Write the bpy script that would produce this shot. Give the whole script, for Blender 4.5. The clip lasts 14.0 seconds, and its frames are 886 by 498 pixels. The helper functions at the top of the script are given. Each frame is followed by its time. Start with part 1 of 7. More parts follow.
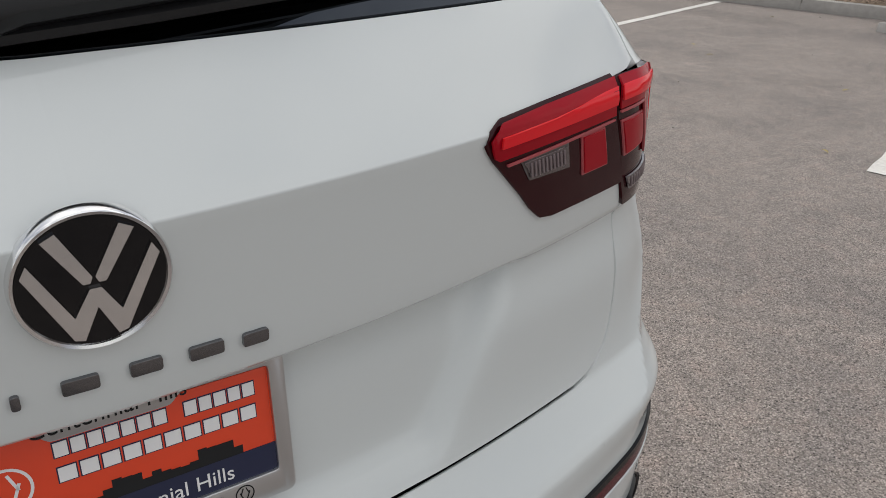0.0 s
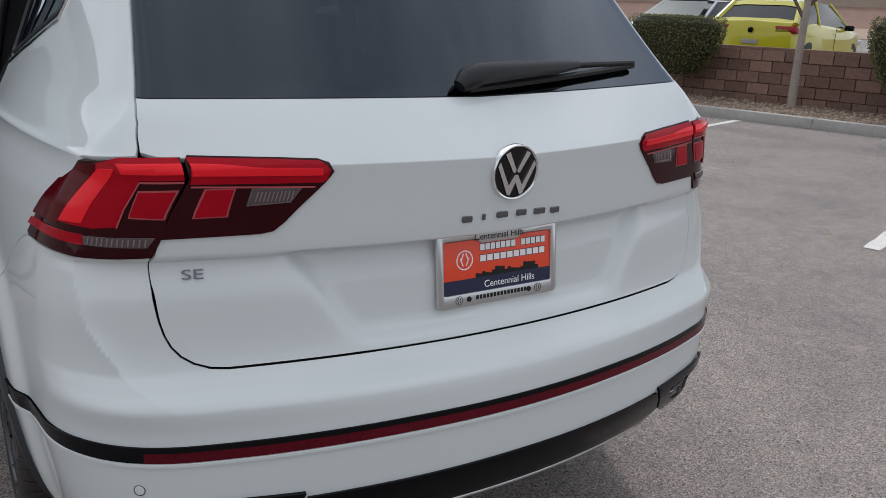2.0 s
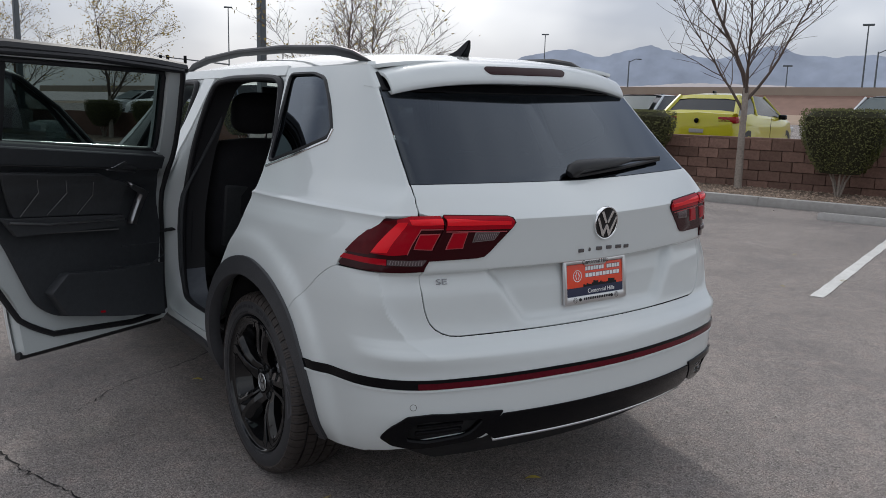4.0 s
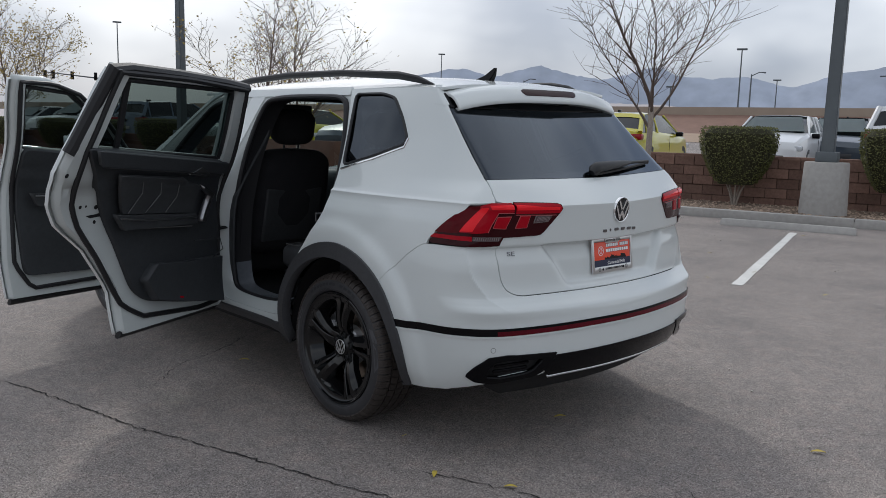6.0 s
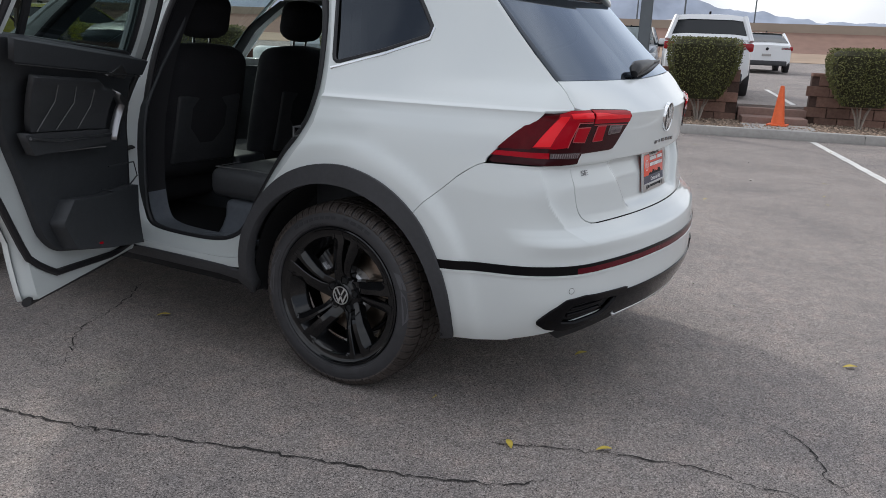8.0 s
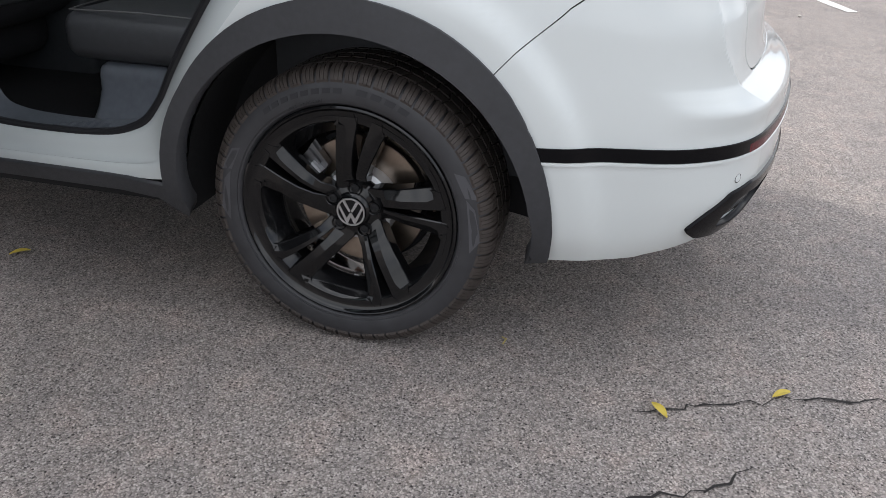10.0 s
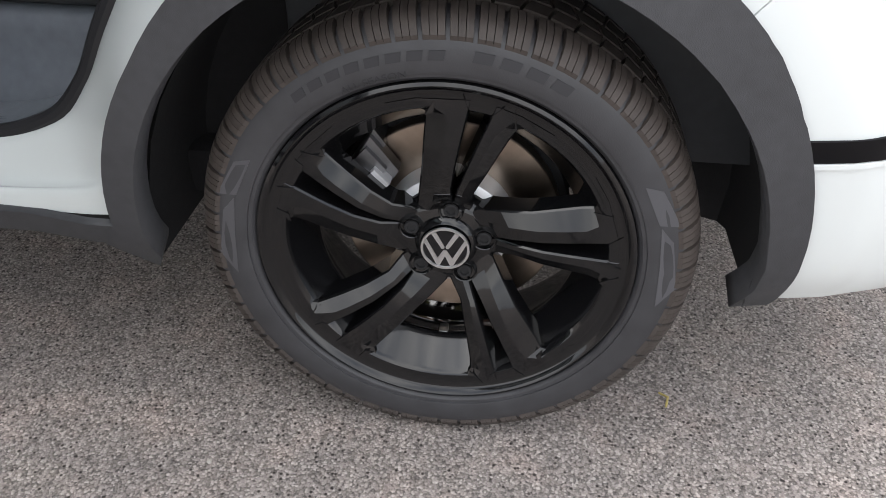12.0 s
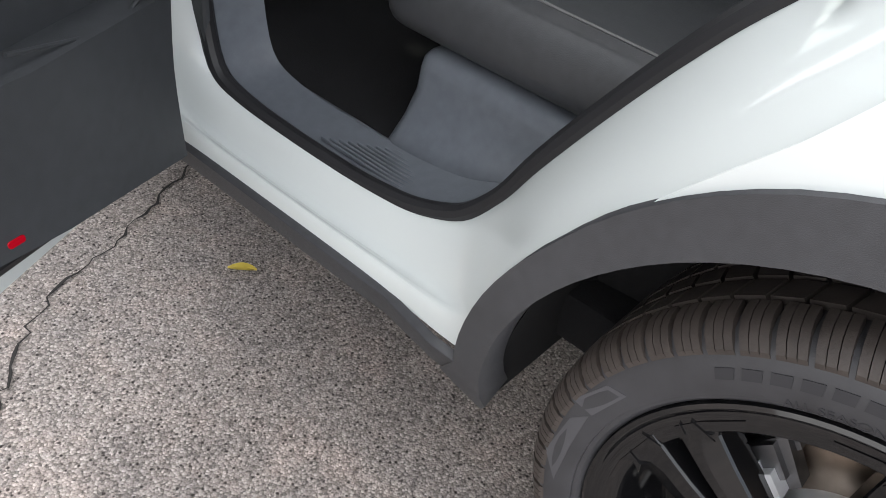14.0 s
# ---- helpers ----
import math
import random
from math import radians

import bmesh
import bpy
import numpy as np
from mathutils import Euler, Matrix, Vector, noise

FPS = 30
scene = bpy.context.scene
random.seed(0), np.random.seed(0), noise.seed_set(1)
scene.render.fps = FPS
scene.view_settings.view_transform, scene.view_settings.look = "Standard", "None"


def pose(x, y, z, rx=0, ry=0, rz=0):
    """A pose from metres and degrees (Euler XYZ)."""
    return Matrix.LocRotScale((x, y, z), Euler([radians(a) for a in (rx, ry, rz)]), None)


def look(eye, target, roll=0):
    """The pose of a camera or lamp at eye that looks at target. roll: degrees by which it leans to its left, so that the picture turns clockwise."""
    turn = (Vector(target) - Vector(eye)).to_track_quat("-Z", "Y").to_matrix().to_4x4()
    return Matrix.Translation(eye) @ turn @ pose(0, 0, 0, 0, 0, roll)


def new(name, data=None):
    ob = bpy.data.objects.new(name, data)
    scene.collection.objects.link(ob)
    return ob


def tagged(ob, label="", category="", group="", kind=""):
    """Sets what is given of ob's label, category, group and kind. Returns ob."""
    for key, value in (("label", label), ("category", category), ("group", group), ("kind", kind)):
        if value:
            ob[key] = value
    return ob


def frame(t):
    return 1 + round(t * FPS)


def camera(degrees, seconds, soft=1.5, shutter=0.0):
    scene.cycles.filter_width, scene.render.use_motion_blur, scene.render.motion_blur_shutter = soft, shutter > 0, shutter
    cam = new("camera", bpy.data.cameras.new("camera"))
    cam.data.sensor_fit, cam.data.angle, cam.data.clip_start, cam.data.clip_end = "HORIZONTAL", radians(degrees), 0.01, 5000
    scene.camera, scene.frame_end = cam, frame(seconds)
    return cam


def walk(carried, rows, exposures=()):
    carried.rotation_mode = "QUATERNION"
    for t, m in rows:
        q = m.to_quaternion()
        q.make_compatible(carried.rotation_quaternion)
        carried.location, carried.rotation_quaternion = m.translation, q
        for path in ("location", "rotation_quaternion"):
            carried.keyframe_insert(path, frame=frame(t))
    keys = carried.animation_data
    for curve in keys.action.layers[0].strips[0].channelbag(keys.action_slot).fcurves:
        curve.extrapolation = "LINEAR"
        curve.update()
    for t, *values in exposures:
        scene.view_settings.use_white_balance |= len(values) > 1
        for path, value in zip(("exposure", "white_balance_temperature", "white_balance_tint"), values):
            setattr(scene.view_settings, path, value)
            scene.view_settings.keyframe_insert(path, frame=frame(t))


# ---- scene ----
cam = camera(58.0, 14.0, soft=0.75)
PATH = [
    (0, (-0.093, -1.511, 1.321), (0.961, -0.026, 0.494), 2.0),
    (0.5, (-0.253, -1.676, 1.317), (0.801, -0.179, 0.51), 2.6),
    (1, (-0.459, -1.851, 1.331), (0.582, -0.3, 0.618), 2.2),
    (1.5, (-0.749, -1.998, 1.348), (0.296, -0.426, 0.688), 2.6),
    (2, (-1.003, -2.205, 1.351), (0.054, -0.602, 0.788), 2.7),
    (2.5, (-1.272, -2.388, 1.379), (-0.201, -0.774, 0.881), 2.5),
    (3, (-1.593, -2.496, 1.392), (-0.49, -0.881, 0.974), 1.5),
    (3.5, (-1.846, -2.66, 1.399), (-0.703, -1.059, 1.037), 1.5),
    (4, (-2.097, -2.829, 1.423), (-0.928, -1.242, 1.08), 1.5),
    (4.2, (-2.213, -2.878, 1.413), (-1.032, -1.296, 1.092), 1.4),
    (4.72, (-2.508, -3.021, 1.413), (-1.288, -1.461, 1.123), 1.3),
    (5.25, (-2.794, -3.103, 1.411), (-1.520, -1.585, 1.134), 1.3),
    (5.78, (-3.024, -3.070, 1.396), (-1.683, -1.611, 1.114), 1.5),
    (6.3, (-3.15, -2.865, 1.36), (-1.734, -1.486, 1.053), 1.7),
    (6.5, (-3.186, -2.765, 1.343), (-1.729, -1.431, 1.027), 1.9),
    (7, (-3.207, -2.427, 1.293), (-1.71, -1.152, 0.932), 1.8),
    (7.5, (-3.219, -2.108, 1.282), (-1.6, -1.008, 0.871), 2.3),
    (8, (-3.212, -1.748, 1.289), (-1.523, -0.799, 0.794), 2.4),
    (8.2, (-3.18, -1.615, 1.256), (-1.466, -0.72, 0.745), 2.4),
    (8.72, (-3.070, -1.279, 1.220), (-1.313, -0.534, 0.618), 2.3),
    (9.25, (-2.868, -0.992, 1.188), (-1.105, -0.387, 0.463), 2.1),
    (9.78, (-2.629, -0.740, 1.156), (-0.884, -0.260, 0.305), 1.9),
    (10.3, (-2.412, -0.511, 1.121), (-0.693, -0.134, 0.17), 1.8),
    (10.5, (-2.35, -0.412, 1.108), (-0.643, -0.071, 0.122), 1.9),
    (11, (-2.148, -0.238, 1.068), (-0.463, 0.026, 0.024), 1.7),
    (11.5, (-1.95, -0.14, 1.042), (-0.303, 0.082, -0.071), 1.1),
    (12, (-1.816, -0.098, 1.018), (-0.193, 0.077, -0.137), 0.9),
    (12.5, (-1.747, -0.064, 1.007), (-0.142, 0.057, -0.18), 1.5),
    (13, (-1.696, 0.006, 1.028), (-0.099, 0.114, -0.171), 4.5),
    (13.5, (-1.631, 0.089, 1.059), (-0.084, 0.46, -0.153), 8.3),
    (13.6, (-1.601, 0.087, 1.066), (-0.094, 0.562, -0.16), 8.2),
    (14, (-1.525, 0.103, 1.112), (-0.235, 0.999, -0.126), 10.6),
]
walk(cam, [(t, look(eye, target, roll)) for t, eye, target, roll in PATH],
     [(0, -0.08, 6950, 10), (1.0, -0.02, 6550, 10), (2.5, -0.1, 6450, 10), (4.0, -0.3, 6400, 10), (6.5, -0.28, 6300, 9), (7.3, 0.02, 6350, 10), (8.2, 0.16, 6450, 10),
      (10.3, 0.95, 6600, 10), (11.0, 1.3, 6700, 10), (12.0, 1.65, 6800, 10), (12.7, 1.86, 6950, 10), (13.4, 2.06, 6850, 10), (14.0, 1.98, 6850, 10)])

# world: thin overcast over a pale blue sky, with a soft sun
SUN_AZ, SUN_EL = 30.0, 36.0   # degrees: from ahead of the car and a little to its right
world = bpy.data.worlds.new("overcast_sky")
scene.world = world
world.use_nodes = True
wn, wl = world.node_tree.nodes, world.node_tree.links
wn.clear()
sky = wn.new("ShaderNodeTexSky")
sky.sky_type, sky.sun_disc = "NISHITA", False
sky.sun_elevation, sky.sun_rotation = radians(SUN_EL), radians(SUN_AZ)
sky.air_density, sky.dust_density = 1.0, 2.0
tc = wn.new("ShaderNodeTexCoord")
mp = wn.new("ShaderNodeMapping")
mp.inputs["Scale"].default_value = (1.0, 1.0, 2.0)
nz = wn.new("ShaderNodeTexNoise")
nz.inputs["Scale"].default_value, nz.inputs["Detail"].default_value, nz.inputs["Roughness"].default_value = 1.9, 4.5, 0.5
ramp = wn.new("ShaderNodeValToRGB")
ramp.color_ramp.elements[0].position, ramp.color_ramp.elements[0].color = 0.39, (4.1, 4.55, 5.5, 1)
ramp.color_ramp.elements[1].position, ramp.color_ramp.elements[1].color = 0.60, (10.2, 10.4, 10.8, 1)
mix = wn.new("ShaderNodeMixRGB")
mix.inputs[0].default_value = 0.86
bg = wn.new("ShaderNodeBackground")
bg.inputs["Strength"].default_value = 0.113
out = wn.new("ShaderNodeOutputWorld")
wl.new(tc.outputs["Generated"], mp.inputs["Vector"])
wl.new(mp.outputs["Vector"], nz.inputs["Vector"])
wl.new(nz.outputs["Fac"], ramp.inputs["Fac"])
wl.new(sky.outputs["Color"], mix.inputs[1])
wl.new(ramp.outputs["Color"], mix.inputs[2])
# an overcast sky is brighter overhead than at the horizon
xyz = wn.new("ShaderNodeSeparateXYZ")
up = wn.new("ShaderNodeMapRange")
up.inputs["From Min"].default_value, up.inputs["From Max"].default_value = 0.0, 1.0
up.inputs["To Min"].default_value, up.inputs["To Max"].default_value = 0.84, 1.20
gain = wn.new("ShaderNodeMixRGB")
gain.blend_type, gain.inputs[0].default_value = "MULTIPLY", 1.0
wl.new(tc.outputs["Generated"], xyz.inputs[0]), wl.new(xyz.outputs["Z"], up.inputs["Value"])
wl.new(mix.outputs["Color"], gain.inputs[1]), wl.new(up.outputs[0], gain.inputs[2])
# the veiled sun brightens the cloud round it
toward = wn.new("ShaderNodeVectorMath")
toward.operation = "DOT_PRODUCT"
toward.inputs[1].default_value = (math.sin(radians(SUN_AZ)) * math.cos(radians(SUN_EL)), math.cos(radians(SUN_AZ)) * math.cos(radians(SUN_EL)), math.sin(radians(SUN_EL)))
near_sun = wn.new("ShaderNodeMapRange")
near_sun.inputs["From Min"].default_value, near_sun.inputs["From Max"].default_value = 0.2, 1.0
near_sun.inputs["To Min"].default_value, near_sun.inputs["To Max"].default_value = 0.97, 1.32
glow = wn.new("ShaderNodeMixRGB")
glow.blend_type, glow.inputs[0].default_value = "MULTIPLY", 1.0
wl.new(tc.outputs["Generated"], toward.inputs[0]), wl.new(toward.outputs["Value"], near_sun.inputs["Value"])
wl.new(gain.outputs["Color"], glow.inputs[1]), wl.new(near_sun.outputs[0], glow.inputs[2])
wl.new(glow.outputs["Color"], bg.inputs["Color"])
wl.new(bg.outputs["Background"], out.inputs["Surface"])

lamp = bpy.data.lights.new("sun", "SUN")
lamp.energy, lamp.angle, lamp.color = 1.2, radians(5), (1.0, 0.96, 0.9)
sun = new("sun", lamp)
a, e = radians(SUN_AZ), radians(SUN_EL)
sun.matrix_world = look((0, 0, 0), (-math.sin(a) * math.cos(e), -math.cos(a) * math.cos(e), -math.sin(e)))


# ---- materials ----
def material(name, colour, rough=0.5, metal=0.0, coat=0.0, noise_scale=0.0, vary=0.0, bump=0.0, bump_scale=200.0, spec=0.5, stain=None, trans=0.0, ior=1.45):
    """A principled material; vary: share by which fine and broad noise lighten and darken the colour."""
    m = bpy.data.materials.new(name)
    m.use_nodes = True
    n, l = m.node_tree.nodes, m.node_tree.links
    b = n["Principled BSDF"]
    b.inputs["Base Color"].default_value = (*colour, 1)
    b.inputs["Roughness"].default_value, b.inputs["Metallic"].default_value = rough, metal
    b.inputs["Coat Weight"].default_value, b.inputs["Coat Roughness"].default_value = coat, 0.03
    b.inputs["Specular IOR Level"].default_value = spec
    b.inputs["Transmission Weight"].default_value, b.inputs["IOR"].default_value = trans, ior
    if vary or bump:
        co = n.new("ShaderNodeTexCoord")
    if vary:
        fine, broad = n.new("ShaderNodeTexNoise"), n.new("ShaderNodeTexNoise")
        fine.inputs["Scale"].default_value, fine.inputs["Detail"].default_value = noise_scale, 4
        broad.inputs["Scale"].default_value, broad.inputs["Detail"].default_value = noise_scale / 14, 3
        add = n.new("ShaderNodeMath")
        add.operation = "ADD"
        rg = n.new("ShaderNodeMapRange")
        rg.inputs["From Min"].default_value, rg.inputs["From Max"].default_value = 0.6, 1.4
        rg.inputs["To Min"].default_value, rg.inputs["To Max"].default_value = 1 - vary, 1 + vary
        mul = n.new("ShaderNodeMixRGB")
        mul.blend_type = "MULTIPLY"
        mul.inputs[0].default_value, mul.inputs[1].default_value = 1, (*colour, 1)
        l.new(co.outputs["Object"], fine.inputs["Vector"]), l.new(co.outputs["Object"], broad.inputs["Vector"])
        l.new(fine.outputs["Fac"], add.inputs[0]), l.new(broad.outputs["Fac"], add.inputs[1])
        l.new(add.outputs[0], rg.inputs["Value"]), l.new(rg.outputs[0], mul.inputs[2])
        l.new(mul.outputs["Color"], b.inputs["Base Color"])
    if bump:
        bn, bp = n.new("ShaderNodeTexNoise"), n.new("ShaderNodeBump")
        bn.inputs["Scale"].default_value, bn.inputs["Detail"].default_value = bump_scale, 3
        bp.inputs["Strength"].default_value, bp.inputs["Distance"].default_value = bump, 0.002
        l.new(co.outputs["Object"], bn.inputs["Vector"]), l.new(bn.outputs["Fac"], bp.inputs["Height"])
        l.new(bp.outputs["Normal"], b.inputs["Normal"])
    return m


def glass_material(name, tint, rough=0.0, base=0.05):
    """Thin tinted glass: clear through the tint, mirror-like at grazing angles, from both sides alike."""
    m = bpy.data.materials.new(name)
    m.use_nodes = True
    n, l = m.node_tree.nodes, m.node_tree.links
    n.clear()
    o, mx, t, g, f, pw, mr = (n.new("ShaderNode" + k) for k in ("OutputMaterial", "MixShader", "BsdfTransparent", "BsdfGlossy", "LayerWeight", "Math", "MapRange"))
    t.inputs["Color"].default_value = (*tint, 1)
    g.inputs["Roughness"].default_value, g.inputs["Color"].default_value = rough, (0.76, 0.85, 0.97, 1)
    f.inputs["Blend"].default_value = 0.5
    pw.operation, pw.inputs[1].default_value = "POWER", 4.0
    mr.inputs["To Min"].default_value, mr.inputs["To Max"].default_value = base, 1.0
    l.new(f.outputs["Facing"], pw.inputs[0]), l.new(pw.outputs[0], mr.inputs["Value"]), l.new(mr.outputs[0], mx.inputs[0])
    l.new(t.outputs[0], mx.inputs[1]), l.new(g.outputs[0], mx.inputs[2]), l.new(mx.outputs[0], o.inputs["Surface"])
    return m


WHITE = material("white_paint", (0.63, 0.662, 0.655), 0.5, coat=1.0, spec=0.25)
# The body's white darkened in colour, as shut faces rendered too bright.
JAMB = material("darkened_white_paint", (0.52, 0.552, 0.545), 0.5, coat=0.9, spec=0.25)
PLASTIC = material("black_grained_plastic", (0.042, 0.043, 0.047), 0.5, noise_scale=60, vary=0.2, bump=0.25, bump_scale=900)
GLOSSBLACK = material("gloss_black_paint", (0.004, 0.004, 0.005), 0.14, spec=0.17)
WHEELBLACK = material("gloss_black_wheel_paint", (0.005, 0.005, 0.0055), 0.06, spec=0.55)
RUBBER = material("tyre_rubber", (0.032, 0.032, 0.035), 0.5, noise_scale=25, vary=0.3, bump=0.12, bump_scale=500)
TREADRUBBER = material("tread_rubber", (0.042, 0.034, 0.030), 0.6, noise_scale=40, vary=0.35, bump=0.2, bump_scale=300)
DARK = material("dark_underbody", (0.01, 0.01, 0.011), 0.8, noise_scale=10, vary=0.3)
LINER = material("wheel_liner_felt", (0.012, 0.012, 0.013), 0.9, noise_scale=60, vary=0.3, bump=0.4, bump_scale=400)
CHROME = material("bright_chrome", (0.78, 0.78, 0.78), 0.12, metal=1.0)
SATIN = material("satin_silver", (0.62, 0.63, 0.64), 0.28, metal=1.0)
TINT = glass_material("privacy_glass", (0.020, 0.023, 0.028), base=0.055)
CLEAR = glass_material("clear_glass", (0.60, 0.68, 0.64))
REDLENS = material("red_lens", (0.36, 0.003, 0.012), 0.08, spec=0.15, noise_scale=40, vary=0.08)
REDBRIGHT = material("bright_red_light_guide", (0.85, 0.014, 0.024), 0.10, spec=0.2, coat=0.15)
DARKRED = material("smoked_dark_red_lens", (0.030, 0.0010, 0.003), 0.05, spec=0.22)
CLEARLENS = material("clear_reversing_lens", (0.075, 0.050, 0.054), 0.15, coat=1.0, bump=0.5, bump_scale=220)
FABRIC = material("black_seat_cloth", (0.018, 0.018, 0.021), 0.9, noise_scale=160, vary=0.3, bump=0.4, bump_scale=900)
LEATHERETTE = material("dark_grey_leatherette", (0.040, 0.042, 0.045), 0.5, noise_scale=60, vary=0.2, bump=0.3, bump_scale=500)
TRIM = material("black_interior_plastic", (0.034, 0.037, 0.041), 0.55, noise_scale=50, vary=0.2, bump=0.2, bump_scale=700)
SILLTRIM = material("dark_grey_sill_plastic", (0.115, 0.127, 0.145), 0.36, noise_scale=50, vary=0.15, bump=0.15, bump_scale=700)
CARPET = material("black_carpet", (0.008, 0.008, 0.009), 1.0, noise_scale=200, vary=0.4, bump=0.6, bump_scale=600)
SEAL = material("rubber_door_seal", (0.014, 0.014, 0.016), 0.5)
DISC = material("bare_steel_brake_disc", (0.33, 0.27, 0.22), 0.3, metal=1.0, noise_scale=30, vary=0.3)
BELL = material("pale_coated_hub_bell", (0.55, 0.56, 0.58), 0.45, metal=0.6, noise_scale=40, vary=0.12)
STEEL = material("cast_steel", (0.17, 0.17, 0.175), 0.45, metal=1.0, noise_scale=40, vary=0.25)


# ---- building tools ----
def linked(name, mesh, mats, parent=None, label=""):
    ob = new(name, mesh)
    for m in mats if isinstance(mats, (list, tuple)) else [mats]:
        if not mesh.materials or len(mesh.materials) < (len(mats) if isinstance(mats, (list, tuple)) else 1):
            mesh.materials.append(m)
    if parent:
        ob.parent = parent
    if label:
        ob["label"] = label
    return ob


def part(name, bm, mats, parent=None, label="", smooth=True):
    """Link a bmesh as ONE mesh object, under a thing or a part if one is given."""
    mesh = bpy.data.meshes.new(name)
    bm.normal_update()
    bm.to_mesh(mesh)
    bm.free()
    if smooth:
        mesh.polygons.foreach_set("use_smooth", [True] * len(mesh.polygons))
        mesh.set_sharp_from_angle(angle=radians(32))
    return linked(name, mesh, mats, parent, label)


def thing(name, label, category, at=(0, 0, 0), rz=0.0, group="", kind=""):
    ob = new(name)
    ob.matrix_world = pose(*at, 0, 0, rz)
    ob.empty_display_size = 0.2
    return tagged(ob, label, category, group, kind)


def box_bm(lo, hi, bevel=0.0, seg=2, bm=None, m=None):
    own = bmesh.new() if bm is None else bm
    got = bmesh.ops.create_cube(own, size=1)["verts"]
    c, s = [(a + b) / 2 for a, b in zip(lo, hi)], [abs(b - a) for a, b in zip(lo, hi)]
    mat = Matrix.Translation(c) @ Matrix.Diagonal((*s, 1))
    if m is not None:
        mat = m @ mat
    bmesh.ops.transform(own, matrix=mat, verts=got)
    if bevel:
        es = list({e for v in got for e in v.link_edges})
        bmesh.ops.bevel(own, geom=es, offset=bevel, segments=seg, profile=0.5, affect="EDGES", clamp_overlap=True)
    return own


def tube_bm(points, radius, sides=8, closed=False, bm=None, flat=1.0):
    """A round bar along points; radius: a number or one a point."""
    own = bmesh.new() if bm is None else bm
    pts = [Vector(p) for p in points]
    rad = radius if isinstance(radius, (list, tuple)) else [radius] * len(pts)
    rings, side = [], None
    for i, p in enumerate(pts):
        a = pts[i - 1] if i or closed else p
        b = pts[(i + 1) % len(pts)] if i + 1 < len(pts) or closed else p
        d = (b - a).normalized()
        if side is None:
            side = d.orthogonal().normalized()
        side = (side - d * side.dot(d)).normalized()
        up = d.cross(side)
        rings.append([own.verts.new(p + rad[i] * (math.cos(2 * math.pi * k / sides) * side + flat * math.sin(2 * math.pi * k / sides) * up)) for k in range(sides)])
    for i in range(len(rings) - (0 if closed else 1)):
        r, q = rings[i], rings[(i + 1) % len(rings)]
        for k in range(sides):
            own.faces.new((r[k], r[(k + 1) % sides], q[(k + 1) % sides], q[k]))
    if not closed:
        own.faces.new(rings[0][::-1]), own.faces.new(rings[-1])
    return own


def revolve_bm(profile, steps=48, axis="x", bm=None, centre=(0, 0, 0), close=False):
    """A turned body: profile of (along the axis, radius)."""
    own = bmesh.new() if bm is None else bm
    rings = []
    for k in range(steps):
        a = 2 * math.pi * k / steps
        ring = []
        for h, r in profile:
            v = {"x": (h, r * math.sin(a), r * math.cos(a)), "z": (r * math.cos(a), r * math.sin(a), h), "y": (r * math.sin(a), h, r * math.cos(a))}[axis]
            ring.append(own.verts.new(Vector(centre) + Vector(v)))
        rings.append(ring)
    m = len(profile)
    for k in range(steps):
        r, q = rings[k], rings[(k + 1) % steps]
        for j in range(m if close else m - 1):
            own.faces.new((r[j], r[(j + 1) % m], q[(j + 1) % m], q[j]))
    bmesh.ops.remove_doubles(own, verts=own.verts, dist=1e-6)
    bmesh.ops.recalc_face_normals(own, faces=own.faces)
    return own


def prism_bm(outline, depth, to=None, bm=None, bevel=0.0, holes=()):
    """A plate: a flat outline of (a, b), extruded by depth along c; to maps (a, b, c) into space."""
    own = bmesh.new() if bm is None else bm
    tmp = bmesh.new()
    edges = []
    for ring in (outline, *holes):
        vs = [tmp.verts.new((a, b, 0)) for a, b in ring]
        edges += [tmp.edges.new((vs[i], vs[(i + 1) % len(vs)])) for i in range(len(vs))]
    bmesh.ops.triangle_fill(tmp, use_beauty=True, use_dissolve=True, edges=edges, normal=(0, 0, 1))
    ex = bmesh.ops.extrude_face_region(tmp, geom=list(tmp.faces))
    top = [g for g in ex["geom"] if isinstance(g, bmesh.types.BMVert)]
    bmesh.ops.translate(tmp, vec=(0, 0, depth), verts=top)
    bmesh.ops.recalc_face_normals(tmp, faces=tmp.faces)
    if bevel:
        es = [e for e in tmp.edges if len(e.link_faces) == 2 and e.calc_face_angle(0) > 0.6 and all(v in top for v in e.verts)]
        bmesh.ops.bevel(tmp, geom=es, offset=bevel, segments=2, profile=0.5, affect="EDGES", clamp_overlap=True)
    mesh = bpy.data.meshes.new("tmp")
    if to is not None:
        for v in tmp.verts:
            v.co = to(*v.co)
    tmp.to_mesh(mesh)
    tmp.free()
    own.from_mesh(mesh)
    bpy.data.meshes.remove(mesh)
    return own


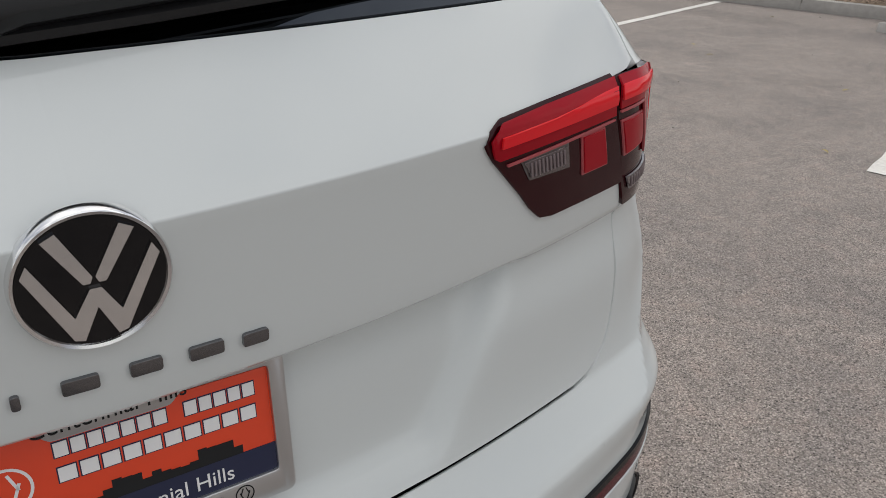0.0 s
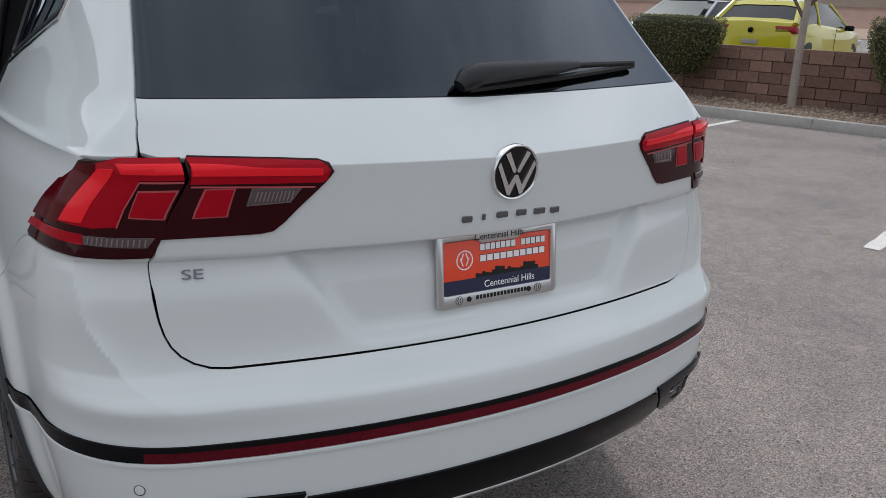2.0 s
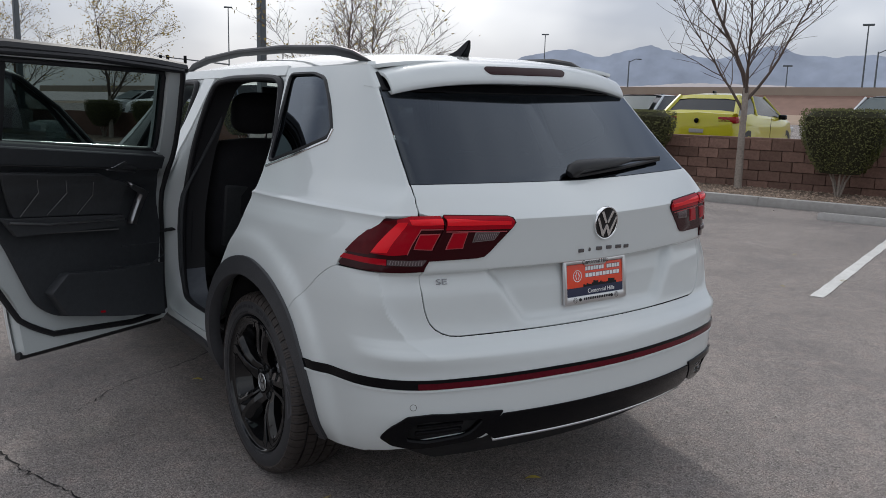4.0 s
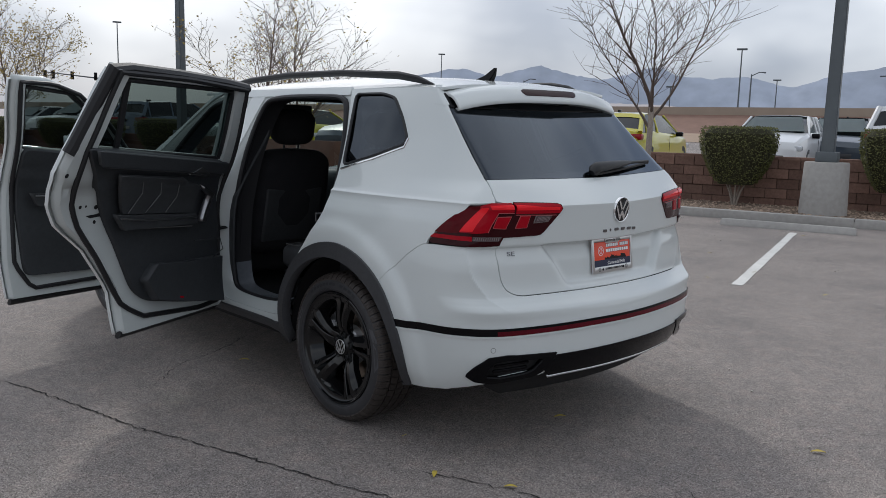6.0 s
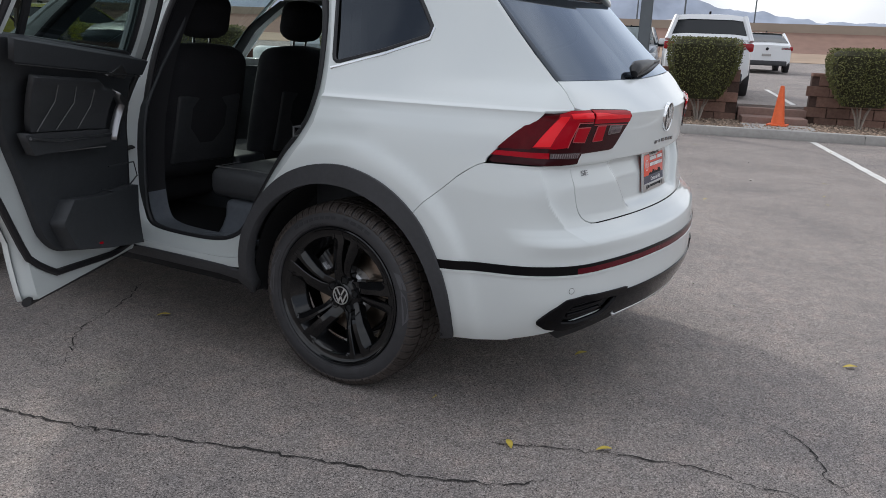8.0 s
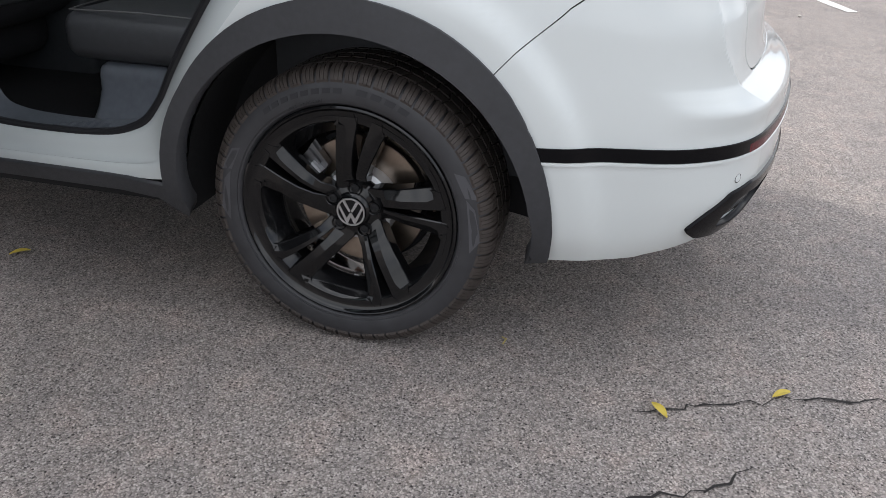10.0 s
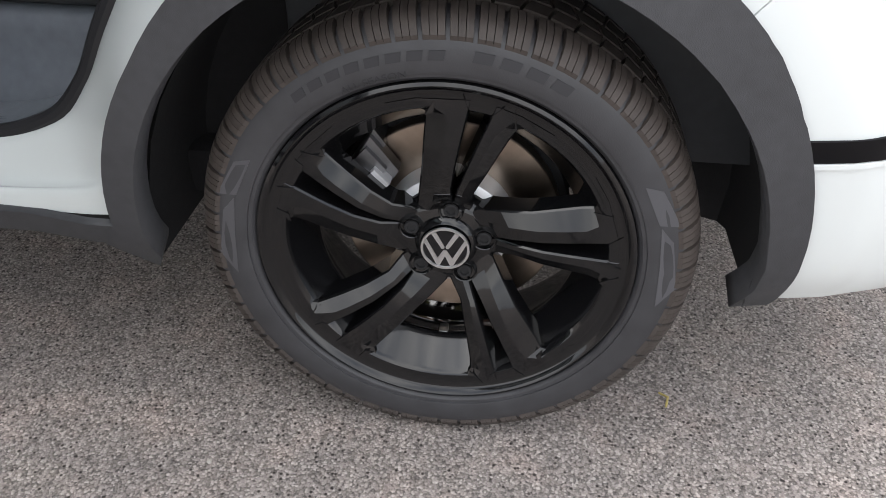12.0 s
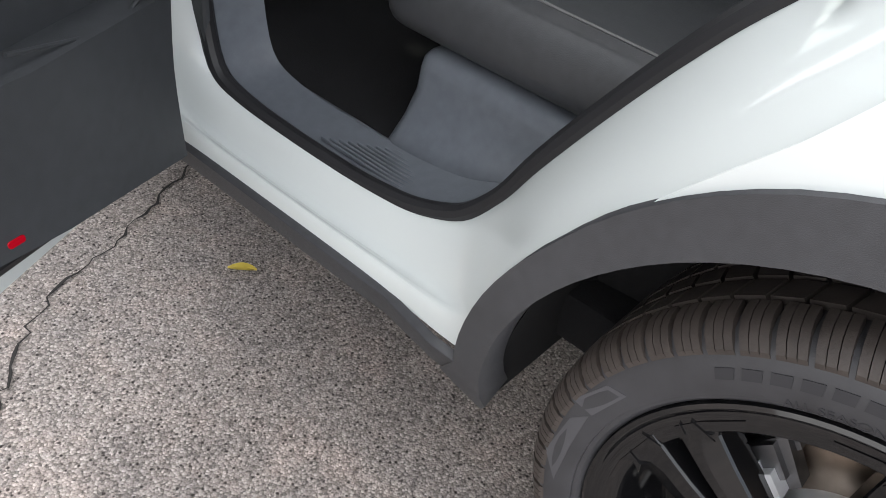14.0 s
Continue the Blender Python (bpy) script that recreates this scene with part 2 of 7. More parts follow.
def smooth_curve(table):
    """A smooth function through the (at, value) pairs of a table."""
    a = np.array(table, float)
    x, y = a[:, 0], a[:, 1]
    d = np.diff(y) / np.diff(x)
    m = np.zeros(len(x))
    m[1:-1] = np.where(d[:-1] * d[1:] > 0, 2 * d[:-1] * d[1:] / np.where(abs(d[:-1] + d[1:]) < 1e-9, 1, d[:-1] + d[1:]), 0)
    m[0], m[-1] = d[0], d[-1]

    def f(q):
        q = np.clip(np.asarray(q, float), x[0], x[-1])
        i = np.clip(np.searchsorted(x, q) - 1, 0, len(x) - 2)
        h = x[i + 1] - x[i]
        t = (q - x[i]) / h
        return (2 * t**3 - 3 * t**2 + 1) * y[i] + (t**3 - 2 * t**2 + t) * h * m[i] + (3 * t**2 - 2 * t**3) * y[i + 1] + (t**3 - t**2) * h * m[i + 1]

    return f


def rounded(points, radius, seg=5):
    """A closed outline with its corners rounded; radius: one for all or one a corner."""
    out, n = [], len(points)
    for i, p in enumerate(points):
        r = radius[i] if isinstance(radius, (list, tuple)) else radius
        p, a, b = np.array(p, float), np.array(points[i - 1], float), np.array(points[(i + 1) % n], float)
        la, lb = np.linalg.norm(a - p), np.linalg.norm(b - p)
        r = min(r, la * 0.48, lb * 0.48)
        if r < 1e-5:
            out.append(tuple(p))
            continue
        s, e = p + (a - p) / la * r, p + (b - p) / lb * r
        for k in range(seg + 1):
            t = k / seg
            out.append(tuple((1 - t) ** 2 * s + 2 * t * (1 - t) * p + t * t * e))
    return out


def sheet(name, outline, surface, mats, parent, label="", holes=(), steps=(0.06, 0.05), depth=0.014, mirror=False, both=False, offset=0.0, proud=0.0, lines=()):
    """A skin over a curved surface: surface(a, b) gives its points; the outline is cut out of the (a, b) plane, lined with a grid of that
    step, with further grid lines at the values of b given in lines, and turned in by depth at its edge. mirror: the same on the other side of the car; both: the two halves in one skin."""
    bm = bmesh.new()
    edges = []
    for ring in (outline, *holes):
        vs = [bm.verts.new((a, b, 0)) for a, b in ring]
        edges += [bm.edges.new((vs[i], vs[(i + 1) % len(vs)])) for i in range(len(vs))]
    bmesh.ops.triangle_fill(bm, use_beauty=True, edges=edges, normal=(0, 0, 1))
    pts = np.array(outline)
    for ax in (0, 1):
        v, hi = pts[:, ax].min() + steps[ax] * 0.53, pts[:, ax].max()
        while v < hi:
            no = (1, 0, 0) if ax == 0 else (0, 1, 0)
            bmesh.ops.bisect_plane(bm, geom=list(bm.verts) + list(bm.edges) + list(bm.faces), dist=1e-5, plane_co=(v, v, 0), plane_no=no)
            v += steps[ax]
    for v in lines:
        bmesh.ops.bisect_plane(bm, geom=list(bm.verts) + list(bm.edges) + list(bm.faces), dist=1e-5, plane_co=(0, v, 0), plane_no=(0, 1, 0))
    bmesh.ops.recalc_face_normals(bm, faces=bm.faces)
    bm.verts.ensure_lookup_table()
    ab = np.array([v.co[:2] for v in bm.verts])
    faces = [[v.index for v in f.verts] for f in bm.faces]
    if bm.faces and bm.faces[0].normal.z < 0:
        faces = [f[::-1] for f in faces]
    bm.verts.index_update()
    rim = [(e.verts[0].index, e.verts[1].index) for e in bm.edges if len(e.link_faces) == 1]
    bm.free()
    p = surface(ab[:, 0], ab[:, 1])
    h = 6e-4
    da = surface(ab[:, 0] + h, ab[:, 1]) - surface(ab[:, 0] - h, ab[:, 1])
    db = surface(ab[:, 0], ab[:, 1] + h) - surface(ab[:, 0], ab[:, 1] - h)
    nrm = np.cross(da, db)
    nrm /= np.linalg.norm(nrm, axis=1)[:, None] + 1e-12
    p = p + nrm * proud
    flips = [1, -1] if both else [-1 if mirror else 1]
    V, N, F, L = [], [], [], []
    for sgn in flips:
        base = len(V)
        flip = np.array([sgn, 1, 1])
        if both:   # the skin's edge along the middle plane stays open
            inner = {i for i in range(len(ab)) if abs(p[i, 0]) < 1e-4}
        else:
            inner = set()
        V += list(p * flip)
        N += list(nrm * flip)
        for f in faces:
            g = [base + i for i in f]
            F.append(g if sgn > 0 else g[::-1])
            L += [N[i] for i in F[-1]]
        ring = {}
        for i in {i for e in rim for i in e}:
            ring[i] = len(V)
            V.append((p[i] - nrm[i] * depth) * flip)
            N.append(nrm[i] * flip)
        use = {}
        for f in faces:
            for u, v in zip(f, f[1:] + f[:1]):
                use[(u, v)] = 1
        for u, v in rim:
            if u in inner and v in inner:
                continue
            if (u, v) not in use:
                u, v = v, u
            g = [base + v, base + u, ring[u], ring[v]]
            F.append(g if sgn > 0 else g[::-1])
            L += [(0, 0, 0)] * 4
    mesh = bpy.data.meshes.new(name)
    mesh.from_pydata([tuple(v) for v in V], [], F)
    mesh.polygons.foreach_set("use_smooth", [True] * len(mesh.polygons))
    mesh.normals_split_custom_set([tuple(n) for n in L])
    return linked(name, mesh, mats, parent, label)


# ---- body: the car's outer surface ----
# x to the car's right, y ahead, z up; the rear axle stands over y = 0. Sections: half-width, tail taper, rear profile, rear bow, corner radius by height.
HALF = smooth_curve([(0.18, 0.80), (0.28, 0.855), (0.36, 0.885), (0.46, 0.903), (0.56, 0.914), (0.68, 0.918), (0.80, 0.918), (0.92, 0.912), (1.0, 0.897), (1.04, 0.880), (1.068, 0.867), (1.082, 0.8635), (1.0905, 0.8642), (1.0925, 0.8630), (1.103, 0.8500), (1.13, 0.833), (1.20, 0.798), (1.335, 0.738), (1.54, 0.660), (1.60, 0.63), (1.68, 0.58)])
TAPER = smooth_curve([(0.18, 0.10), (0.56, 0.09), (0.80, 0.12), (0.95, 0.15), (1.10, 0.14), (1.19, 0.205), (1.35, 0.24), (1.51, 0.28), (1.68, 0.30)])
REAR = smooth_curve([(0.18, -0.80), (0.27, -0.90), (0.33, -0.965), (0.40, -1.01), (0.47, -1.03), (0.56, -1.03), (0.63, -1.024), (0.656, -1.018), (0.665, -1.0105), (0.69, -0.972), (0.715, -0.945), (0.76, -0.935), (0.84, -0.928), (0.908, -0.911), (0.918, -0.922), (0.926, -0.926), (1.0, -0.9305), (1.06, -0.934), (1.081, -0.9356), (1.0824, -0.9352), (1.084, -0.9336), (1.14, -0.866), (1.187, -0.806), (1.20, -0.79), (1.51, -0.462), (1.60, -0.37), (1.68, -0.30)])
BOW = smooth_curve([(0.18, 0.26), (0.60, 0.255), (0.70, 0.205), (1.08, 0.20), (1.20, 0.12), (1.68, 0.12)])
CORNER = smooth_curve([(0.18, 0.19), (0.60, 0.18), (0.72, 0.15), (0.80, 0.14), (1.05, 0.11), (1.12, 0.07), (1.18, 0.03), (1.68, 0.02)])
SWEEP = smooth_curve([(0.18, 0.55), (0.60, 0.75), (0.64, 0.95), (0.677, 1.12), (0.74, 1.27), (0.82, 1.46), (0.935, 1.55), (1.68, 1.56)])
ROOF = smooth_curve([(-0.60, 1.56), (-0.40, 1.605), (-0.10, 1.645), (0.5, 1.668), (1.1, 1.662), (1.6, 1.625), (1.9, 1.575)])
WHEELBASE, AXLE = 2.79, 0.352


def flare(y, z):
    """How far the wings swell over the two wheels."""
    out = 0
    for c in (0.0, WHEELBASE):
        r = np.hypot(y - c, (z - AXLE) * 0.97)
        out = out + 0.020 / (1 + np.exp((r - 0.575) / 0.012)) / (1 + np.exp(-(z - 0.30) / 0.03))
    return out


def side_x(y, z):
    nose = np.clip(y - 2.5, 0, None)
    return HALF(z) - TAPER(z) * np.minimum(y, 0) ** 2 - 0.16 * nose**2.2 + flare(y, z)


def recess(x, z):
    """The pressed-in field round the plate on the tailgate."""
    edge = 0.335 + (z - 0.742) * 0.72
    inside = 1 / (1 + np.exp((abs(x) - edge) / 0.010))
    return 0.033 * inside / (1 + np.exp(-(z - 0.735) / 0.006)) / (1 + np.exp((z - 0.917) / 0.0012))


def skin(s, z):
    """The body's surface on the right. s: 0 at the middle of the rear, 1 to 2 round the corner, 3 over the rear axle, then metres ahead of it."""
    s, z = np.broadcast_arrays(np.asarray(s, float), np.asarray(z, float))
    w, k, r, c, f = HALF(z), TAPER(z), REAR(z), BOW(z), CORNER(z)
    xc = w - 0.1
    for _ in range(8):
        yc = r + c * xc**2
        xc = w - k * yc**2
    yc = r + c * xc**2
    x1 = xc - f
    y1 = r + c * x1**2
    y2 = yc + f
    x2 = w - k * y2**2
    t = np.clip(s - 1, 0, 1)
    bx = (1 - t) ** 2 * x1 + 2 * t * (1 - t) * xc + t * t * x2
    by = (1 - t) ** 2 * y1 + 2 * t * (1 - t) * yc + t * t * y2
    ys = np.where(s < 3, y2 * (3 - s), s - 3)
    xr = s * x1
    x = np.where(s <= 1, xr, np.where(s <= 2, bx, side_x(np.minimum(ys, 9), z) - 0 * w))
    x = np.where((s > 1) & (s <= 2), bx + flare(by, z) * t, x)
    y = np.where(s <= 1, r + c * xr**2 + recess(xr, z), np.where(s <= 2, by, ys))
    # a fold sweeps from the lamp down the corner and in below the tailgate
    away = s - SWEEP(z)
    ridge = 0.015 * np.exp(-np.abs(away) / np.where(away < 0, 0.12, 0.24)) * np.clip((0.945 - z) / 0.05, 0, 1) * np.clip((z - 0.655) / 0.05, 0, 1)
    turn = np.clip(s - 1, 0, 1)
    y = y - ridge * (1 - 0.5 * turn)
    x = x + ridge * 0.8 * turn
    return np.stack([x, y, z], -1)


def at_x(x, z):
    """The outline point of the skin at a distance x from the middle, on the rear."""
    q = np.linspace(0, 2, 201)
    return (float(np.interp(x, skin(q, z)[:, 0], q)), z)


def at_y(y, z):
    """The outline point of the skin at a place y along the side."""
    if y >= 0:
        return (3.0 + y, z)
    q = np.linspace(0.5, 3, 251)
    return (float(np.interp(y, skin(q, z)[:, 1], q)), z)


# ---- the car ----
car = thing("car", "white compact SUV with two side doors standing open", "car")
ARCH_OUT, ARCH_IN = 0.497, 0.435


def arc(cy, r, a0, a1, n, squeeze=1.0):
    """Points (y, z) on a ring round a wheel's middle; 0 degrees is ahead, 90 up."""
    return [(cy + r * squeeze * math.cos(radians(a0 + (a1 - a0) * i / n)), AXLE + r * math.sin(radians(a0 + (a1 - a0) * i / n))) for i in range(n + 1)]


def on_side(points):
    return [at_y(y, z) for y, z in points]


def shift(points, d):
    """The outline pushed out by d in its own plane (counter-clockwise outlines grow)."""
    out, n = [], len(points)
    for i in range(n):
        a, b, c = (np.array(points[j % n], float) for j in (i - 1, i, i + 1))
        u, v = (b - a) / (np.linalg.norm(b - a) + 1e-9), (c - b) / (np.linalg.norm(c - b) + 1e-9)
        m = np.array([u[1] + v[1], -u[0] - v[0]])
        m /= np.linalg.norm(m) + 1e-9
        out.append(tuple(b + m * d / max(0.5, m @ np.array([u[1], -u[0]]))))
    return out


# outlines shared by neighbouring panels
LAMP_TOP = [at_y(-0.577, 0.936), at_y(-0.66, 1.02), at_y(-0.74, 1.094), at_x(0.712, 1.100)]
DIAG = [(-0.318, 0.700), (-0.381, 0.776), (-0.478, 0.864), (-0.572, 0.920)]
GATE_EDGE = [at_x(0.0, 0.7140), at_x(0.40, 0.7140), at_x(0.585, 0.7140), at_x(0.615, 0.7172), at_x(0.641, 0.7265), at_x(0.661, 0.7405), at_x(0.675, 0.758), at_x(0.684, 0.778), at_x(0.690, 0.80), at_x(0.697, 0.86), at_x(0.699, 0.912)]
GLASS_SIDE = [at_x(0.706, 1.115), at_x(0.699, 1.15), at_x(0.692, 1.19), at_x(0.672, 1.27), at_x(0.652, 1.36), at_x(0.632, 1.45), at_x(0.618, 1.51), at_x(0.600, 1.575)]
QW = [(0.185, 1.548), (-0.02, 1.548), (-0.115, 1.528), (-0.20, 1.44), (-0.268, 1.345), (-0.262, 1.318), (-0.10, 1.262), (0.105, 1.207)]
OPEN_EDGE = [(0.235, 1.575), (0.225, 1.55), (0.165, 1.36), (0.125, 1.20), (0.105, 1.10), (0.115, 1.0), (0.155, 0.92), (0.21, 0.845), (0.27, 0.775), (0.318, 0.715)]

for mirror in (False, True):
    # rear wing with its quarter window
    a_end = math.degrees(math.atan2(0.700 - AXLE, -0.318))
    a_top = math.degrees(math.atan2(0.715 - AXLE, 0.318))
    ring = on_side(DIAG) + LAMP_TOP + GLASS_SIDE + on_side(OPEN_EDGE) + on_side(arc(0, ARCH_OUT - 0.036, a_top, a_end, 24)[1:-1])
    quarter = sheet("rear_wing", ring, skin, WHITE, car, holes=[on_side(rounded(QW, 0.03, 3))], steps=(0.04, 0.012), mirror=mirror, lines=(1.0895, 1.0915, 1.0945, 1.0965, 1.104))
    sheet("quarter_window", on_side(rounded(QW, 0.03, 3)), skin, TINT, car, "dark tinted quarter window", steps=(0.08, 0.08), depth=0.004, mirror=mirror, proud=-0.006)
    # wheel arch cladding, rear and front
    for cy in (0.0, WHEELBASE):
        trim = 0.023 if cy == 0.0 else 0.0   # the band is slimmer towards the door
        outer = [(cy + (y - cy) * k, AXLE + (z - AXLE) * k) for y, z in arc(cy, ARCH_OUT + 0.004, 3, 176, 46) for k in [1 - 2 * trim * float(np.clip((y - cy + 0.05) / 0.45, 0, 1)) - 1.4 * trim * float(np.clip((cy - 0.38 - y) / 0.12, 0, 1)) + 0.9 * trim * float(np.clip(((z - AXLE) / ARCH_OUT - 0.62) / 0.3, 0, 1))]]
        inner = arc(cy, ARCH_IN, 170, -6, 44)
        outline = [(cy + 0.528 - trim, 0.336)] + outer + [(cy - 0.4995 + 0.75 * trim, 0.33), (cy - 0.497 + trim, 0.283), (cy - 0.445 + trim, 0.272)] + inner + [(cy + 0.446, 0.278)]
        sheet("wheel_arch_trim", on_side(outline), skin, PLASTIC, car, "black grained plastic wheel arch trim", steps=(0.045, 0.04), depth=0.05, mirror=mirror, proud=0.012)

# rear bumper skin, tailgate and glass
bump = [at_x(0, 0.462), at_x(0.40, 0.456), at_x(0.46, 0.40), at_x(0.52, 0.372), at_x(0.70, 0.36), (1.45, 0.335), (1.7, 0.312), at_y(-0.67, 0.303), at_y(-0.470, 0.279)]
bump += on_side([(-0.473, 0.40)] + arc(0, ARCH_OUT - 0.022, 172, a_end, 8)[:-1]) + [(a, b - 0.0035) for a, b in on_side(DIAG)]
bump += [at_y(-0.60, 0.918), (1.9, 0.9185), (1.6, 0.9165), (1.3, 0.9175)] + [at_x(0.7015, 0.919), at_x(0.7025, 0.904), at_x(0.7015, 0.86), at_x(0.6945, 0.80), at_x(0.6885, 0.777), at_x(0.679, 0.755), at_x(0.664, 0.7365), at_x(0.643, 0.7225), at_x(0.616, 0.7132), at_x(0.585, 0.7100), at_x(0.40, 0.7100), at_x(0, 0.7100)]
EXHAUST_HOLE = rounded([at_x(0.51, 0.455), at_x(0.55, 0.395), at_x(0.72, 0.370), at_x(0.765, 0.380), at_x(0.765, 0.43), at_x(0.75, 0.462)], 0.02, 3)
sheet("rear_bumper", bump, skin, WHITE, car, holes=[EXHAUST_HOLE], steps=(0.025, 0.009), both=True)
INNER_LAMP = [at_x(0.680, 0.960), at_x(0.52, 0.963), at_x(0.497, 0.967), at_x(0.478, 0.982), at_x(0.405, 1.054), at_x(0.392, 1.072), at_x(0.398, 1.082), at_x(0.415, 1.088), at_x(0.49, 1.0915), at_x(0.634, 1.0965)]
gate = GATE_EDGE + INNER_LAMP + [at_x(0.703, 1.106), at_x(0.702, 1.115), at_x(0.6955, 1.15), at_x(0.6885, 1.187), at_x(0, 1.187)]
gate_panel = sheet("tailgate", gate, skin, WHITE, car, steps=(0.02, 0.009), both=True, lines=(0.9135, 0.9155, 0.9185, 0.9205, 1.0805, 1.0815, 1.0835, 1.0845))
sheet("rear_window", [at_x(0, 1.191), at_x(0.6885, 1.191), at_x(0.6685, 1.27), at_x(0.648, 1.36), at_x(0.614, 1.51), at_x(0, 1.53)], skin, TINT, car, "dark tinted rear window", steps=(0.1, 0.06), depth=0.004, both=True, proud=-0.003)
for mirror in (False, True):
    lens = [at_y(-0.586, 0.930), at_y(-0.66, 1.012), at_y(-0.74, 1.086), at_x(0.69, 1.096), at_x(0.645, 1.0965), at_x(0.684, 0.952), at_x(0.697, 0.925), (1.3, 0.9225), (1.6, 0.9215), (1.9, 0.9235), at_y(-0.60, 0.9235)]
    outer_lamp = sheet("tail_lamp", lens, skin, DARKRED, car, "dark red and bright red tail lamp on the wing", steps=(0.06, 0.03), mirror=mirror, proud=0.004)
    inner_lamp = sheet("gate_lamp", shift(INNER_LAMP[::-1], 0.003)[::-1], skin, DARKRED, car, "dark red and bright red lamp on the tailgate", steps=(0.06, 0.03), mirror=mirror, proud=0.004)
# dark sheet added behind the rear panels so that their seams look shaded
sheet("bumper_liner", [(0, 0.30), (2.2, 0.30), (2.2, 1.05), (0, 1.14)], skin, DARK, car, steps=(0.05, 0.03), both=True, proud=-0.05)


# roof
def roof(q, y):
    xe = side_x(y, 1.572)
    zc = ROOF(y)
    return np.stack([xe * q, y + 0 * q, zc - (zc - 1.575) * np.abs(q) ** 3.2], -1)


sheet("roof_panel", [(0, -0.42), (1, -0.38), (1, 1.75), (0, 1.9)], roof, WHITE, car, steps=(0.12, 0.1), both=True)


# wheels: a tyre with its tread, a five-pair spoked rim, brake disc and caliper
def ringpt(r, deg, x):
    """A point of the wheel: deg clockwise from up as seen from outside the car's left."""
    return Vector((x, r * math.sin(radians(deg)), r * math.cos(radians(deg))))


def tyre_bm():
    prof = [(-0.100, 0.250), (-0.118, 0.266), (-0.127, 0.295), (-0.122, 0.325), (-0.108, 0.342), (-0.09, 0.3475), (0.09, 0.3475), (0.106, 0.343), (0.119, 0.329), (0.1245, 0.312), (0.1262, 0.300), (0.1262, 0.285), (0.1252, 0.2815), (0.1228, 0.281), (0.1222, 0.276), (0.119, 0.2725), (0.113, 0.2695), (0.104, 0.268), (0.095, 0.259)]
    return revolve_bm(prof, 96)


def tread_bm():
    """Shoulder blocks with sipes, and three ribs of staggered blocks."""
    bm = bmesh.new()

    def block(path, a0, a1, drop=0.0085, lean=0.0):
        top, low = [], []
        for i, (x, r) in enumerate(path):
            sh = lean * i / (len(path) - 1)
            top.append([bm.verts.new(ringpt(r, a + sh, x)) for a in (a0, a1)])
            low.append([bm.verts.new(ringpt(r - drop, a + sh, x * 0.985)) for a in (a0 - 0.15, a1 + 0.15)])
        n = len(path)
        for i in range(n - 1):
            bm.faces.new((top[i][0], top[i][1], top[i + 1][1], top[i + 1][0]))
            bm.faces.new((top[i][0], top[i + 1][0], low[i + 1][0], low[i][0]))
            bm.faces.new((top[i][1], low[i][1], low[i + 1][1], top[i + 1][1]))
        bm.faces.new((top[0][0], low[0][0], low[0][1], top[0][1]))
        bm.faces.new((top[-1][0], top[-1][1], low[-1][1], low[-1][0]))

    n = 62
    for side in (1, -1):
        path = [(side * x, r) for x, r in ((0.072, 0.3565), (0.092, 0.3548), (0.106, 0.3495), (0.1165, 0.340), (0.1225, 0.3285))]
        for k in range(n):
            a, w = 360 / n * k, 360 / n
            cuts = [0.02, 0.27, 0.30, 0.55, 0.58, 0.83] if side > 0 else [0.02, 0.83]
            for c0, c1 in zip(cuts[::2], cuts[1::2]):
                block(path, a + c0 * w, a + c1 * w, 0.0085, 0.8 * side)
    for j, (x0, x1) in enumerate(((-0.062, -0.026), (-0.018, 0.018), (0.026, 0.064))):
        for k in range(n):
            a, w = 360 / n * (k + 0.35 * j), 360 / n
            block([(x0, 0.357), ((x0 + x1) / 2, 0.3575), (x1, 0.357)], a, a + 0.86 * w, 0.009, 1.4 * (1 if j % 2 else -1))
    bmesh.ops.recalc_face_normals(bm, faces=bm.faces)
    return bm


def spoke_bm(edges, lean):
    """One spoke: stations of (radius, left edge, crest, right edge in degrees, face x, drop). A facet slopes from the crest to the edge
    on the side that lean names (-1 left, 1 right); the rest of the face is flat."""
    own = bmesh.new()
    rows = []
    for r, l, c, q, x, drop in edges:
        e = math.degrees(0.0022 / r)
        dl, dr = (drop, 0.0) if lean < 0 else (0.0, drop)
        deep = x - 0.046
        rows.append([own.verts.new(p) for p in (ringpt(r, l - 1.2 * e, deep), ringpt(r, l, x - dl - 0.003), ringpt(r, l + e, x - dl), ringpt(r, c, x), ringpt(r, q - e, x - dr), ringpt(r, q, x - dr - 0.003), ringpt(r, q + 1.2 * e, deep))])
    for a, b in zip(rows, rows[1:]):
        for i in range(6):
            own.faces.new((a[i], a[i + 1], b[i + 1], b[i]))
    bmesh.ops.recalc_face_normals(own, faces=own.faces)
    return own


# barrel, flange and hub: (x out from the wheel's middle plane, radius)
rim_prof = [(-0.11, 0.250), (-0.08, 0.236), (-0.02, 0.224), (0.030, 0.206), (0.046, 0.1955), (0.052, 0.1945), (0.060, 0.1985), (0.102, 0.2255), (0.1085, 0.2288), (0.1115, 0.2318), (0.1135, 0.2545), (0.1160, 0.2580), (0.1205, 0.2605), (0.1225, 0.2640), (0.1205, 0.2685), (0.109, 0.271), (0.098, 0.262)]
hub_prof = [(0.02, 0.080), (0.050, 0.078), (0.063, 0.074), (0.070, 0.066), (0.073, 0.056), (0.076, 0.046), (0.083, 0.042), (0.086, 0.0375)]
PHASE = 0.0
EMBLEM = material("emblem_black_glass", (0.004, 0.004, 0.005), 0.06, coat=0.2, spec=0.35)
TYRETEXT = material("matt_tyre_lettering", (0.019, 0.019, 0.022), 0.6)
